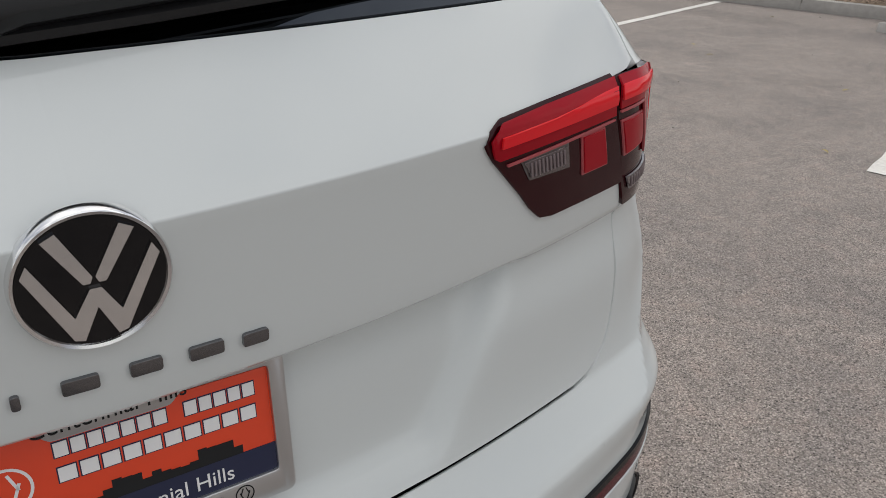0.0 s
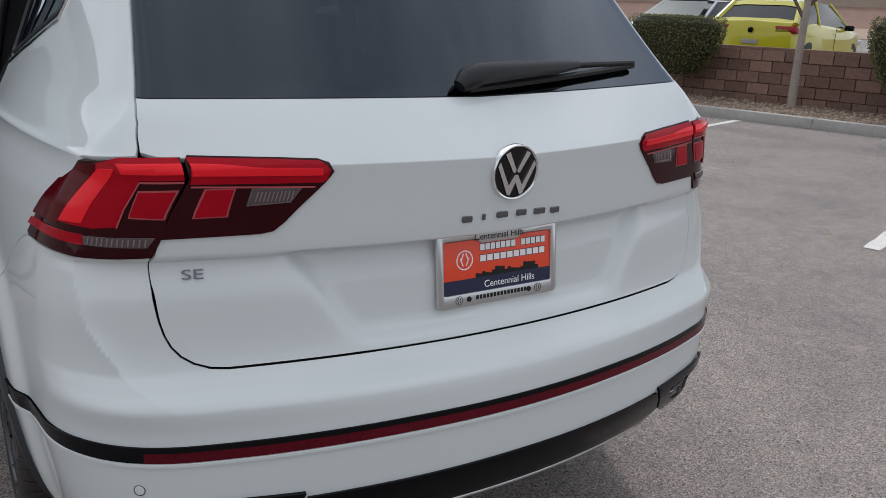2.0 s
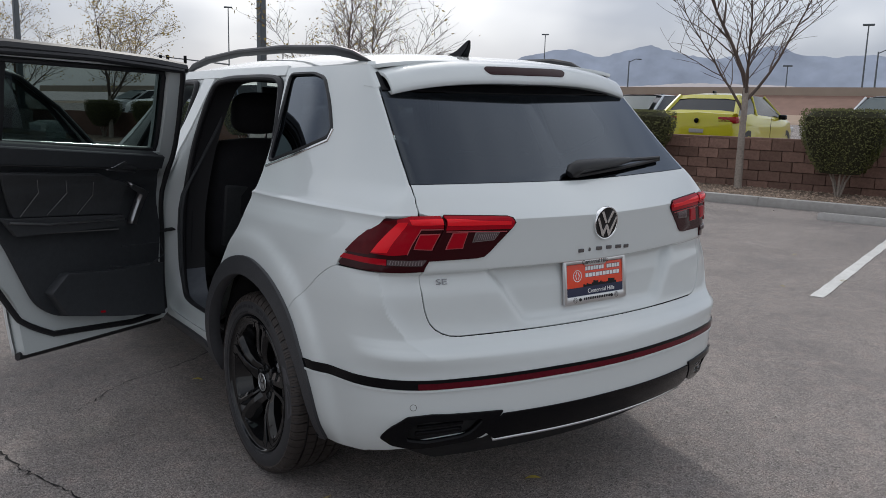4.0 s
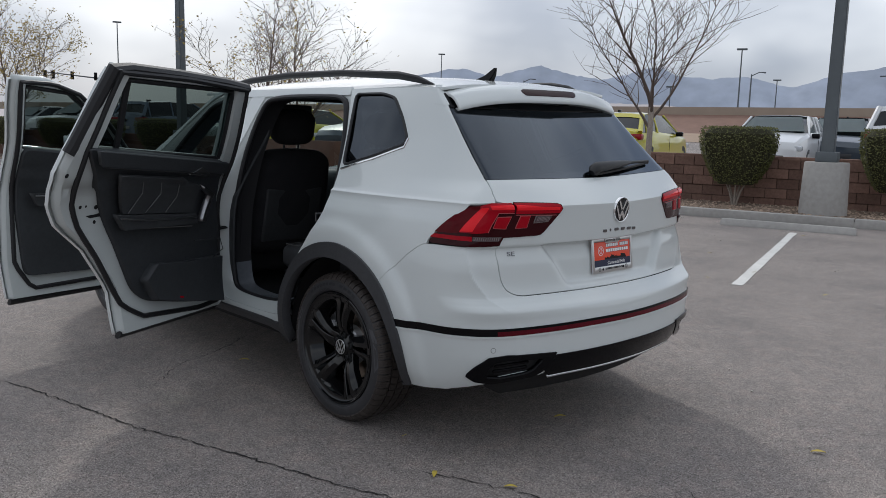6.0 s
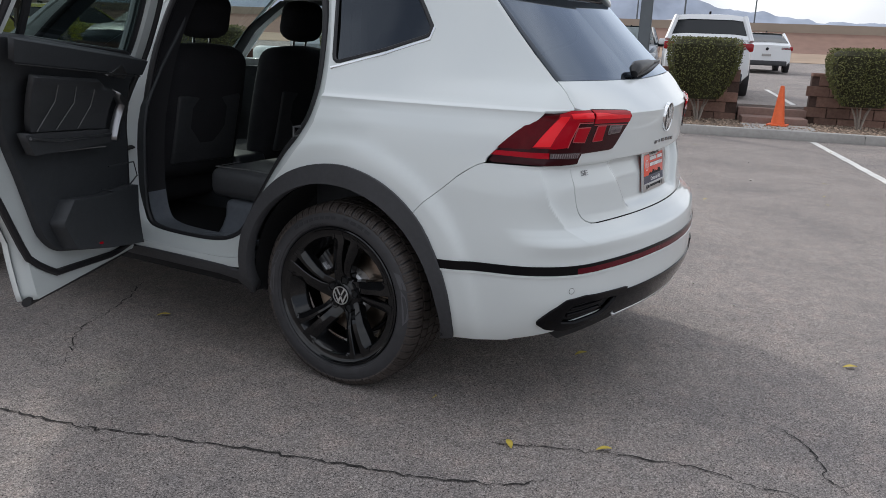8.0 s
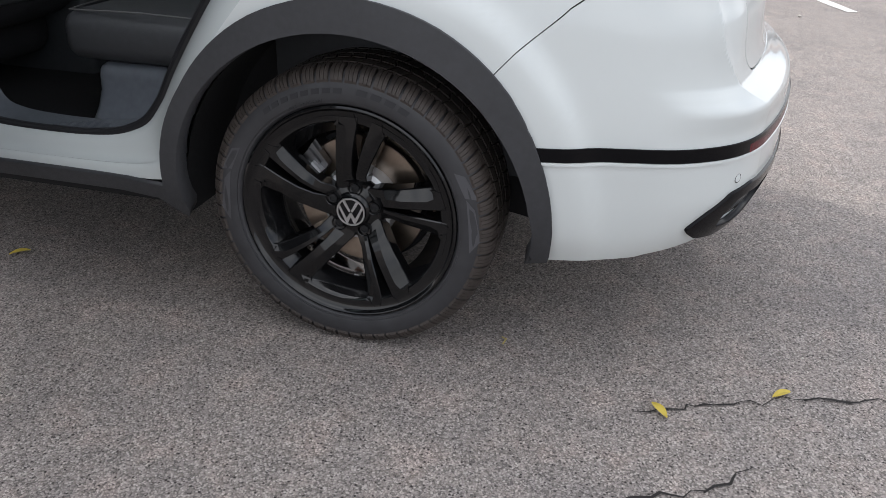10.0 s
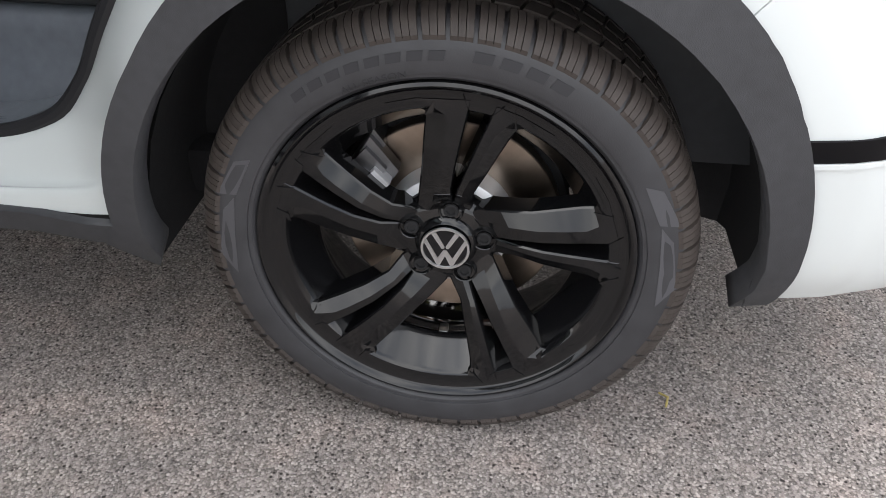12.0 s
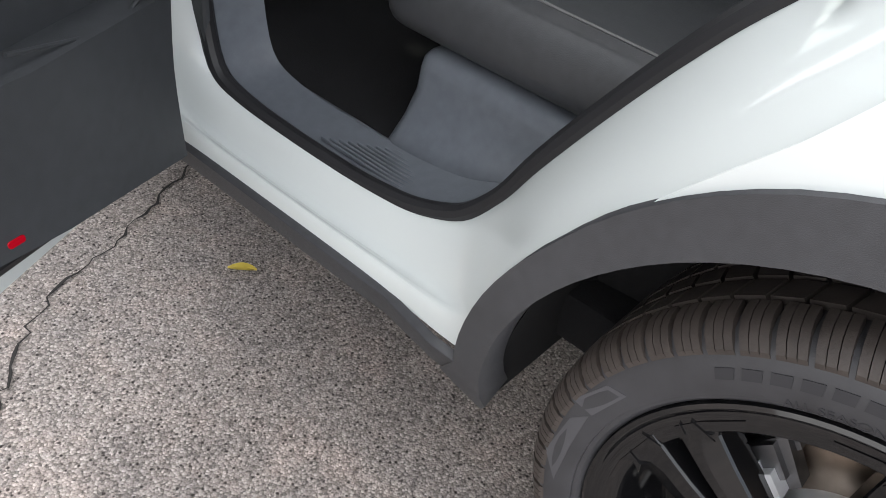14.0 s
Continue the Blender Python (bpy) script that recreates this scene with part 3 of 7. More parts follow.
TYREBAND = material("satin_tyre_flash", (0.066, 0.066, 0.072), 0.42)


def chevrons(parent, size, to, mat, thick=0.0012):
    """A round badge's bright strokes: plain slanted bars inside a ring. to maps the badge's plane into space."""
    for ring in ([(-0.62, 0.76), (-0.42, 0.86), (-0.02, 0.10), (-0.06, -0.0), (-0.16, -0.0)], [(0.62, 0.76), (0.42, 0.86), (0.02, 0.10), (0.06, -0.0), (0.16, -0.0)],
                 [(-0.94, 0.28), (-0.84, 0.46), (-0.33, -0.52), (-0.08, -0.09), (0.08, -0.09), (0.33, -0.52), (0.84, 0.46), (0.94, 0.28), (0.38, -0.88), (0.24, -0.92), (0.0, -0.40), (-0.24, -0.92), (-0.38, -0.88)]):
        part("badge_stroke", prism_bm([(a * size, b * size) for a, b in ring], thick, to), mat, parent, smooth=False)


def text_mesh(txt, size, extrude, width=1.0):
    cu = bpy.data.curves.new("txt", "FONT")
    cu.body, cu.size, cu.extrude, cu.align_x = txt, size, extrude, "CENTER"
    ob = bpy.data.objects.new("txt", cu)
    mesh = bpy.data.meshes.new_from_object(ob)
    bpy.data.objects.remove(ob)
    bpy.data.curves.remove(cu)
    mesh.transform(Matrix.Diagonal((width, 1, 1, 1)))
    return mesh


def wheel(cy, side, full=True):
    w = part("wheel", tyre_bm(), RUBBER, car, "black tyre on a gloss black spoked rim")
    w.matrix_basis = pose(side * 0.787, cy, AXLE, 0, 0, 0 if side > 0 else 180)
    part("tread", tread_bm(), TREADRUBBER, w, "dark brownish tread blocks")
    part("rim", revolve_bm(rim_prof, 96), WHEELBLACK, w)
    part("hub", revolve_bm(hub_prof, 48), WHEELBLACK, w)
    s = 1 if side < 0 else -1   # the pattern runs the same way round on both sides
    for k in range(5):
        a = PHASE + 72 * k
        wide = [(0.040, -50, -22, 12, 0.068, 0.001), (0.072, -37, -17, 6, 0.077, 0.005), (0.10, -23, -9, 4.2, 0.094, 0.010), (0.14, -14.0, -3.5, 5.2, 0.1075, 0.012), (0.18, -10.0, -0.5, 6.2, 0.1115, 0.013), (0.205, -8.2, 0.6, 6.8, 0.1125, 0.013), (0.222, -7.2, -0.5, 7.2, 0.113, 0.010), (0.2335, -10.5, -4.5, 7.4, 0.1132, 0.003), (0.245, -19, -9, 7.6, 0.1134, 0.0)]
        slim = [(0.040, 2, 12, 40, 0.068, 0.001), (0.072, 6.5, 15, 30, 0.077, 0.005), (0.10, 8.2, 13.5, 22.5, 0.094, 0.008), (0.14, 10.6, 15.5, 23.0, 0.1075, 0.010), (0.18, 12.6, 17.0, 23.6, 0.1115, 0.011), (0.205, 13.6, 18.0, 24.0, 0.1125, 0.011), (0.222, 14.2, 20.0, 24.6, 0.113, 0.009), (0.2335, 14.5, 21.5, 27.5, 0.1132, 0.003), (0.245, 14.6, 23, 35, 0.1134, 0.0)]
        for e, lean in ((wide, -1), (slim, 1)):
            arm = part("spoke", spoke_bm([(r, a + l, a + c, a + q, x, d) for r, l, c, q, x, d in e], lean), WHEELBLACK, w)
            arm.data.set_sharp_from_angle(angle=radians(13))
        bolt = revolve_bm([(0.060, 0.0110), (0.0770, 0.0110), (0.0790, 0.0095), (0.0790, 0.0068), (0.0755, 0.0060), (0.0755, 0.0), ], 18)
        bmesh.ops.translate(bolt, vec=ringpt(0.056, a + 6, 0.0), verts=bolt.verts)
        seat = revolve_bm([(0.064, 0.0200), (0.0790, 0.0182), (0.0808, 0.0170), (0.0798, 0.0156), (0.062, 0.0140)], 20)
        bmesh.ops.translate(seat, vec=ringpt(0.056, a + 6, 0.0), verts=seat.verts)
        part("wheel_bolt", bolt, DARK, w)
        part("bolt_seat", seat, WHEELBLACK, w)
        # bright-cut tips where the two spokes run into the rim band
        for d0, d1, r0, r1 in ((-7.0, -3.2, 0.2215, 0.2440), (7.2, 4.8, 0.2300, 0.2520), (14.4, 17.2, 0.2300, 0.2480), (24.4, 20.6, 0.2215, 0.2480)):
            notch = prism_bm([(d0, r0), (d1, r1), (d0 + 0.55 * (d1 - d0) + 0.9, r0 + 0.004)], 0.0022, lambda p, q, c, a=a: ringpt(q, a + p, 0.1126 + c))
            part("spoke_tip", notch, WHEELBLACK, w, smooth=False)
    cap = part("hub_cap", revolve_bm([(0.080, 0.0365), (0.0915, 0.0360), (0.0925, 0.034), (0.0915, 0.0325), (0.0915, 0.0)], 40), EMBLEM, w, "black hub cap with a bright ring")
    part("cap_ring", revolve_bm([(0.0915, 0.0365), (0.0935, 0.0355), (0.0935, 0.0322), (0.0915, 0.0315)], 40), SATIN, w)
    chevrons(w, 0.0325, lambda p, q, c: Vector((0.0916 + c, s * p * 1.0, q)) if side < 0 else Vector((0.0916 + c, p, q)), SATIN)
    if not full:
        return w
    # sidewall lettering: plain raised bars, and the words that can be read
    for group, a0, step, r0, r1 in ((8, -39.5, 5.05, 0.2965, 0.3135), (4, 6.0, 6.3, 0.2975, 0.3165)):
        for k in range(group):
            wd = step * 0.72
            bar = prism_bm([(0, 0.15), (wd, 0.15), (wd, 0.85), (0, 0.85)], 0.0008, to=lambda p, q, c, a0=a0, k=k, step=step, r0=r0, r1=r1: ringpt(r0 + (r1 - r0) * q, a0 + k * step + p + 0.6 * q, float(np.interp(r0 + (r1 - r0) * q, (0.285, 0.300, 0.312, 0.329), (0.1264, 0.1264, 0.1248, 0.1198))) + c))
            part("lettering_bar", bar, TYRETEXT, w, smooth=False)
    for sg in (-1, 1):   # smooth slanted flashes moulded into the sidewall
        for ring in ([(61, 0.297), (64, 0.316), (75, 0.3275), (73, 0.300)], [(74, 0.302), (79, 0.316), (93, 0.327), (99, 0.306), (86, 0.2985)]):
            pts = [(sg * p, q) for p, q in ring]
            bar = prism_bm(pts if sg > 0 else pts[::-1], 0.0006, lambda p, q, c: ringpt(q, p, float(np.interp(q, (0.285, 0.300, 0.312, 0.329), (0.1264, 0.1264, 0.1248, 0.1198))) + c))
            part("sidewall_flash", bar, TYREBAND, w, smooth=False)
    mesh = text_mesh("ALL SEASON", 0.0125, 0.0004, 1.25)
    for v in mesh.vertices:
        p, q, c = v.co
        v.co = ringpt(0.2780 + q, -18.5 + math.degrees(p / 0.28), 0.1262 + c)
    linked("raised_words", mesh, TYRETEXT, w)
    # brake
    part("brake_disc", revolve_bm([(-0.012, 0.165), (0.012, 0.165), (0.0135, 0.163), (0.0135, 0.100), (0.012, 0.097)], 64), DISC, w, "bare steel brake disc")
    part("hub_bell", revolve_bm([(0.010, 0.098), (0.024, 0.095), (0.044, 0.090), (0.048, 0.082), (0.048, 0.0)], 64), BELL, w, "pale coated hub bell of the brake disc")
    cal = bmesh.new()
    for r0, r1, a0, a1, x0, x1 in ((0.120, 0.185, -78, -38, 0.018, 0.042), (0.160, 0.188, -80, -36, -0.03, 0.03), (0.135, 0.178, -52, -42, 0.035, 0.052)):
        prism_bm([(a0, r0), (a1, r0), (a1, r1), (a0, r1)], x1 - x0, lambda p, q, c, x0=x0: ringpt(q, p, x0 + c), cal)
    part("brake_caliper", cal, STEEL, w, "grey cast brake caliper")
    clip = bmesh.new()
    for r0, r1, a0, a1, x0, x1 in ((0.128, 0.160, -66, -50, 0.042, 0.060), (0.118, 0.150, -50, -45, 0.030, 0.064)):
        prism_bm([(a0, r0), (a1, r0), (a1, r1), (a0, r1)], x1 - x0, lambda p, q, c, x0=x0: ringpt(q, p, x0 + c), clip, 0.003)
    part("caliper_bracket", clip, BELL, w, "pale grey caliper bracket")
    part("balance_weight", box_bm((0.030, -0.012, -0.207), (0.050, 0.002, -0.1935), 0.001), SATIN, w, "small grey balance weight on the rim")
    back = revolve_bm([(-0.02, 0.05), (-0.018, 0.176), (-0.03, 0.18)], 48)
    part("splash_plate", back, DARK, w)
    return w


for cy in (0.0, WHEELBASE):
    for side in (-1, 1):
        wheel(cy, side, full=(side < 0 and cy == 0.0))
        # felt-lined wheel house
        bm = bmesh.new()
        prof = [(side * 0.868, 0.440), (side * 0.85, 0.452), (side * 0.66, 0.452), (side * 0.64, 0.44), (side * 0.632, 0.38), (side * 0.63, 0.0)]
        rows = [[bm.verts.new((x, cy + r * math.cos(radians(a)), AXLE + r * math.sin(radians(a)))) for x, r in prof] for a in range(-9, 190, 9)]
        for p, q in zip(rows, rows[1:]):
            for i in range(len(prof) - 1):
                bm.faces.new((p[i], p[i + 1], q[i + 1], q[i]))
        part("wheel_house", bm, LINER, car, "black felt wheel house lining")


# ---- rear details ----
def strip(name, points, z0, z1, mat, label="", proud=0.006, both=True, mirror=False, steps=(0.05, 0.02), depth=0.012, parent=None):
    """A band over the skin between two heights: points are (s, height offset)."""
    ring = [(s, z1 + d) for s, d in points] + [(s, z0 + d) for s, d in points[::-1]]
    return sheet(name, ring, skin, mat, parent or car, label, steps=steps, both=both, mirror=mirror, proud=proud, depth=depth)


S_REFL = at_x(0.742, 0.578)[0]
S_ARCH = at_y(-0.430, 0.57)[0]
bend = [(0, 0.006), (0.4, 0.006), (0.8, 0.002), (S_REFL, 0.0)]
strip("reflector", bend, 0.562, 0.584, material("dark_red_reflector", (0.095, 0.003, 0.010), 0.18, spec=0.22, noise_scale=90, vary=0.3), "long dark red reflector strip", proud=0.004)
strip("bumper_moulding", bend + [(1.6, -0.001), (2.0, -0.005), (S_ARCH, -0.014)], 0.582, 0.592, GLOSSBLACK, "gloss black moulding line", proud=0.005)
strip("bumper_moulding_low", bend + [(1.6, -0.001), (2.0, -0.005), (S_ARCH, -0.014)], 0.554, 0.560, WHITE, proud=0.0055)
for mirror in (False, True):
    strip("bumper_moulding_end", [(S_REFL, 0.0), (1.6, -0.001), (2.0, -0.005), (S_ARCH, -0.014)], 0.562, 0.583, GLOSSBLACK, proud=0.004, both=False, mirror=mirror)
# diffuser band and exhaust surrounds
sheet("diffuser", [at_x(0, 0.372), at_x(0.40, 0.370), at_x(0.475, 0.366), at_x(0.52, 0.40), at_x(0.47, 0.462), at_x(0, 0.466)], skin, GLOSSBLACK, car, "gloss black diffuser band", steps=(0.08, 0.02), both=True, proud=0.006)
sheet("diffuser_edge", [at_x(0, 0.362), at_x(0.40, 0.360), at_x(0.475, 0.356), at_x(0.478, 0.3615), at_x(0.40, 0.3655), at_x(0, 0.3675)], skin, SATIN, car, "thin bright edge line", steps=(0.08, 0.02), both=True, proud=0.008)
sheet("underbody_apron", [at_x(0, 0.25), at_x(0.6, 0.25), at_x(0.72, 0.31), at_x(0.52, 0.372), at_x(0, 0.372)], skin, DARK, car, steps=(0.1, 0.03), both=True, proud=-0.02)
EXH = rounded([at_x(0.474, 0.474), at_x(0.520, 0.392), at_x(0.56, 0.373), at_x(0.72, 0.352), at_x(0.778, 0.362), (1.62, 0.388), (1.52, 0.43), at_x(0.765, 0.472), at_x(0.70, 0.482)], [0.004, 0.02, 0.02, 0.03, 0.03, 0.03, 0.03, 0.03, 0.02], 4)
EXH_IN = rounded([at_x(0.535, 0.455), at_x(0.568, 0.405), at_x(0.60, 0.392), at_x(0.70, 0.378), at_x(0.752, 0.385), at_x(0.758, 0.42), at_x(0.742, 0.452), at_x(0.70, 0.460)], 0.018, 3)
for mirror in (False, True):
    ex = sheet("exhaust_surround", EXH, skin, GLOSSBLACK, car, "gloss black false exhaust surround", holes=[EXH_IN], steps=(0.05, 0.02), mirror=mirror, proud=0.009, depth=0.016)
    sheet("surround_insert", EXH_IN, skin, DARK, ex, steps=(0.05, 0.02), mirror=mirror, proud=-0.014, depth=0.01)
    for d, h in ((0.0, 0.010), (0.026, 0.008)):
        sheet("surround_fin", [at_x(0.60, 0.410 + d), at_x(0.735, 0.398 + d), at_x(0.735, 0.398 + d + h), at_x(0.60, 0.410 + d + h)], skin, GLOSSBLACK, ex, steps=(0.05, 0.02), mirror=mirror, proud=-0.004, depth=0.012)
    # parking sensors
    for mx, mz, r in ((0.752, 0.503, 0.0095),):
        s0 = at_x(mx, mz)[0]
        p = skin(np.array([s0]), np.array([mz]))[0]
        q = skin(np.array([s0 + 0.02]), np.array([mz]))[0] - p
        n = Vector(np.cross(q, (0, 0, 1))).normalized()
        m = Matrix.Translation(Vector(p)) @ n.to_track_quat("Z", "Y").to_matrix().to_4x4()
        bm = revolve_bm([(-0.004, r + 0.0014), (0.0006, r + 0.0014), (0.0006, r), (-0.003, r)], 24, "z")
        bmesh.ops.transform(bm, matrix=m, verts=bm.verts)
        face = revolve_bm([(0.0004, r), (0.0012, r * 0.9), (0.0014, 0.0)], 24, "z")
        bmesh.ops.transform(face, matrix=m, verts=face.verts)
        for b in (bm, face):
            if mirror:
                bmesh.ops.scale(b, vec=(-1, 1, 1), verts=b.verts)
                bmesh.ops.reverse_faces(b, faces=b.faces)
        ps = part("parking_sensor", face, WHITE, car)
        part("sensor_gap", bm, DARK, ps)

# tail lamps: light guides over the dark lenses
RIB = material("pale_lens_rib", (0.20, 0.155, 0.16), 0.2)
LETTER_RIM = material("dull_lens_rim", (0.22, 0.20, 0.20), 0.3, metal=1.0)
LENS_RIM = material("pale_red_lens_rim", (0.42, 0.075, 0.085), 0.25)
LENS_DEEP = material("red_lens_field", (0.085, 0.002, 0.005), 0.10, spec=0.15, noise_scale=60, vary=0.2)
for mirror in (False, True):
    lamps = [o for o in car.children if o.name.startswith("tail_lamp")], [o for o in car.children if o.name.startswith("gate_lamp")]
    wing, hatch = lamps[0][int(mirror)], lamps[1][int(mirror)]

    def lens(name, pts, mat, parent, label="", proud=0.0065):
        return sheet(name, pts, skin, mat, parent, label, steps=(0.05, 0.02), mirror=mirror, proud=proud, depth=0.003)

    # on the wing: smoked end, a bright bent bar, brake block, lower band and indicator
    lens("wing_field", [(2.100, 0.970), (2.020, 1.044), (1.870, 1.080), (1.625, 1.085), (1.830, 0.972)], LENS_DEEP, wing, "smoked red outer field", proud=0.0052)
    lens("bent_light_bar", [(1.607, 1.086), (1.320, 1.0940), (0.950, 1.0948), (0.960, 1.062), (1.203, 1.062), (1.280, 0.980), (1.467, 0.975), (1.810, 0.977)], REDLENS, wing, "deep red bent light bar", proud=0.0070)
    lens("light_bar_leg", [(1.600, 1.079), (1.430, 1.081), (1.560, 0.982), (1.800, 0.980)], REDBRIGHT, wing, "bright red slanting light bar", proud=0.0090)
    lens("light_bar_top", [(1.400, 1.086), (0.955, 1.085), (0.958, 1.073), (1.360, 1.073)], REDBRIGHT, wing, "bright red upper light bar", proud=0.0088)
    lens("light_bar_rim", [(0.960, 1.0600), (1.203, 1.0600), (1.280, 0.9790), (1.268, 0.9790), (1.195, 1.0572), (0.960, 1.0572)], LENS_RIM, wing, proud=0.0086)
    block_rim = [(1.190, 1.0440), (0.967, 1.0450), (0.985, 0.9930), (1.203, 0.9960)]
    lens("block_rim", block_rim, LENS_RIM, wing, proud=0.0062)
    lens("brake_block", [(1.180, 1.0410), (0.973, 1.0420), (0.990, 0.9960), (1.193, 0.9990)], REDLENS, wing, "red brake light block", proud=0.0078)
    lens("lower_red_band", [(2.097, 0.962), (1.547, 0.962), (1.523, 0.942), (2.117, 0.947)], REDLENS, wing, "red lower band")
    lens("indicator_strip", [(1.530, 0.961), (1.010, 0.962), (1.057, 0.944), (1.513, 0.944)], CLEARLENS, wing, "clear ribbed indicator strip", proud=0.0080)
    for k in range(12):
        q = 1.065 + 0.037 * k
        lens("lens_rib", [(q, 0.9465), (q + 0.010, 0.9465), (q + 0.010, 0.9595), (q, 0.9595)], RIB, wing, proud=0.0096)
    # on the tailgate
    lens("gate_light_bar", [(0.932, 1.0952), (0.720, 1.0905), (0.612, 1.0862), (0.590, 1.0755), (0.602, 1.0560), (0.612, 1.0520), (0.946, 1.0550)], REDLENS, hatch, "deep red upper light bar")
    lens("gate_bar_core", [(0.934, 1.0850), (0.612, 1.0775), (0.613, 1.0660), (0.940, 1.0700)], REDBRIGHT, hatch, "bright red line of light", proud=0.0085)
    lens("gate_bar_rim", [(0.942, 1.0515), (0.630, 1.0455), (0.630, 1.0430), (0.942, 1.0490)], LENS_RIM, hatch, proud=0.0075)
    lens("block_rim", [(0.908, 1.0465), (0.832, 1.0465), (0.838, 0.9945), (0.923, 0.9935)], LENS_RIM, hatch, proud=0.0060)
    lens("gate_block", [(0.903, 1.0440), (0.837, 1.0440), (0.843, 0.9970), (0.917, 0.9960)], REDLENS, hatch, "red brake light block", proud=0.0078)
    lens("reversing_rim", [(0.793, 1.0450), (0.664, 1.0440), (0.686, 1.0170), (0.797, 1.0130)], LETTER_RIM, hatch, proud=0.0058)
    lens("reversing_lens", [(0.787, 1.0420), (0.670, 1.0410), (0.690, 1.0200), (0.791, 1.0160)], CLEARLENS, hatch, "clear ribbed reversing lens", proud=0.0076)
    for k in range(10):
        q = 0.686 + 0.0100 * k
        lens("lens_rib", [(q, 1.0210), (q + 0.0032, 1.0210), (q + 0.0012, 1.0390), (q - 0.0020, 1.0390)], RIB, hatch, proud=0.0090)


# plate, badge and lettering on the tailgate
def on_gate(x, z, out=0.0, tilt=None):
    """A frame on the tailgate: its x along the car's width, its z out of the panel."""
    s0 = at_x(abs(x), z)[0]
    p = skin(np.array([s0, s0, s0 + 0.01]), np.array([z, z + 0.01, z]))
    e1, e2 = Vector(p[2] - p[0]).normalized(), Vector(p[1] - p[0]).normalized()
    if x < 0:
        e1.x, e1.y, e1.z = e1.x, -e1.y, -e1.z
        e2.x = -e2.x
    n = e1.cross(e2).normalized()
    e2 = n.cross(e1)
    o = Vector((x, p[0][1], z)) + n * out
    return Matrix(((e1.x, e2.x, n.x, o.x), (e1.y, e2.y, n.y, o.y), (e1.z, e2.z, n.z, o.z), (0, 0, 0, 1)))


bm_m = on_gate(0.0, 1.050)
badge = part("tailgate_badge", revolve_bm([(-0.006, 0.0545), (0.004, 0.0545), (0.0065, 0.0525), (0.0068, 0.0)], 64, "z"), EMBLEM, car, "round black badge with bright strokes")
badge.matrix_basis = bm_m
part("badge_ring", revolve_bm([(-0.004, 0.0578), (0.007, 0.0573), (0.009, 0.0560), (0.008, 0.0535), (0.006, 0.0525)], 64, "z"), CHROME, badge, "chrome ring")
chevrons(badge, 0.0512, lambda p, q, c: Vector((p, q, 0.0066 + c)), CHROME, 0.003)
LETTER = material("grey_chrome_letters", (0.20, 0.20, 0.21), 0.15, metal=1.0)
for i, (x, w) in enumerate(((-0.106, 0.024), (-0.066, 0.007), (-0.020, 0.028), (0.030, 0.026), (0.080, 0.030), (0.124, 0.024))):
    bar = part("chrome_lettering_bar", prism_bm(rounded([(-w / 2, -0.0065), (w / 2, -0.0065), (w / 2, 0.0065), (-w / 2, 0.0065)], 0.003, 3), 0.004, None, None, 0.0008), LETTER, car)
    bar.matrix_basis = on_gate(x, 0.957 + 0.004 * math.cos(x * 12))
mesh = text_mesh("SE", 0.0255, 0.0012, 1.65)
se = linked("trim_letters", mesh, LETTER, car, "bright metal letters SE")
se.matrix_basis = on_gate(-0.632, 0.878, 0.002)

PLATE_RED = material("orange_red_plate", (0.80, 0.065, 0.02), 0.35, coat=0.3, noise_scale=20, vary=0.04)
PLATE_NAVY = material("navy_plate_band", (0.012, 0.018, 0.055), 0.35, coat=0.3)
PLATE_WHITE = material("white_plate_print", (0.85, 0.85, 0.85), 0.4)
plate_m = Matrix.Translation((0.003, -0.897, 0.839)) @ Euler((radians(83.5), 0, 0)).to_matrix().to_4x4()
plate = part("dealer_plate", box_bm((-0.152, -0.072, 0), (0.152, 0.062, 0.002), 0.0006), PLATE_RED, car, "orange-red and navy dealer plate in a metal frame")
plate.matrix_basis = plate_m
part("plate_band", box_bm((-0.150, -0.0545, 0.002), (0.150, -0.020, 0.0026)), PLATE_NAVY, plate)
frame_out = rounded([(-0.1585, -0.0785), (0.1585, -0.0785), (0.1585, 0.0785), (-0.1585, 0.0785)], 0.010, 4)
frame_in = rounded([(-0.142, -0.050), (0.142, -0.050), (0.142, 0.064), (0.06, 0.064), (0.05, 0.054), (-0.05, 0.054), (-0.06, 0.064), (-0.142, 0.064)], 0.004, 2)
part("plate_frame", prism_bm(frame_out, 0.006, None, None, 0.002, [frame_in]), SATIN, plate, "brushed metal plate frame")
mesh = text_mesh("Centennial Hills", 0.0215, 0.0002)
t1 = linked("plate_words", mesh, PLATE_WHITE, plate)
t1.matrix_basis = pose(0.030, -0.0435, 0.0030)
t2 = linked("frame_words", text_mesh("Centennial Hills", 0.0205, 0.0002), DARK, plate)
t2.matrix_basis = pose(0.0, 0.0610, 0.0064)
for y0, x0, n, mat, z in ((0.0355, -0.048, 13, PLATE_WHITE, 0.0024), (0.0115, -0.048, 10, PLATE_WHITE, 0.0024)):
    step = 0.178 / n
    for i in range(n):
        if n == 13 and i == 7:
            continue
        wd, hg = 0.80 * step, 0.0135
        part("print_bar", box_bm((x0 + i * step, y0 + 0.002, z), (x0 + i * step + wd, y0 + 0.002 + hg, z + 0.0005)), mat, plate, smooth=False)
        part("print_shade", box_bm((x0 + i * step - 0.0011, y0 + 0.0008, 0.0019), (x0 + i * step + wd + 0.0011, y0 + 0.0167, 0.0022)), PLATE_NAVY, plate, smooth=False)
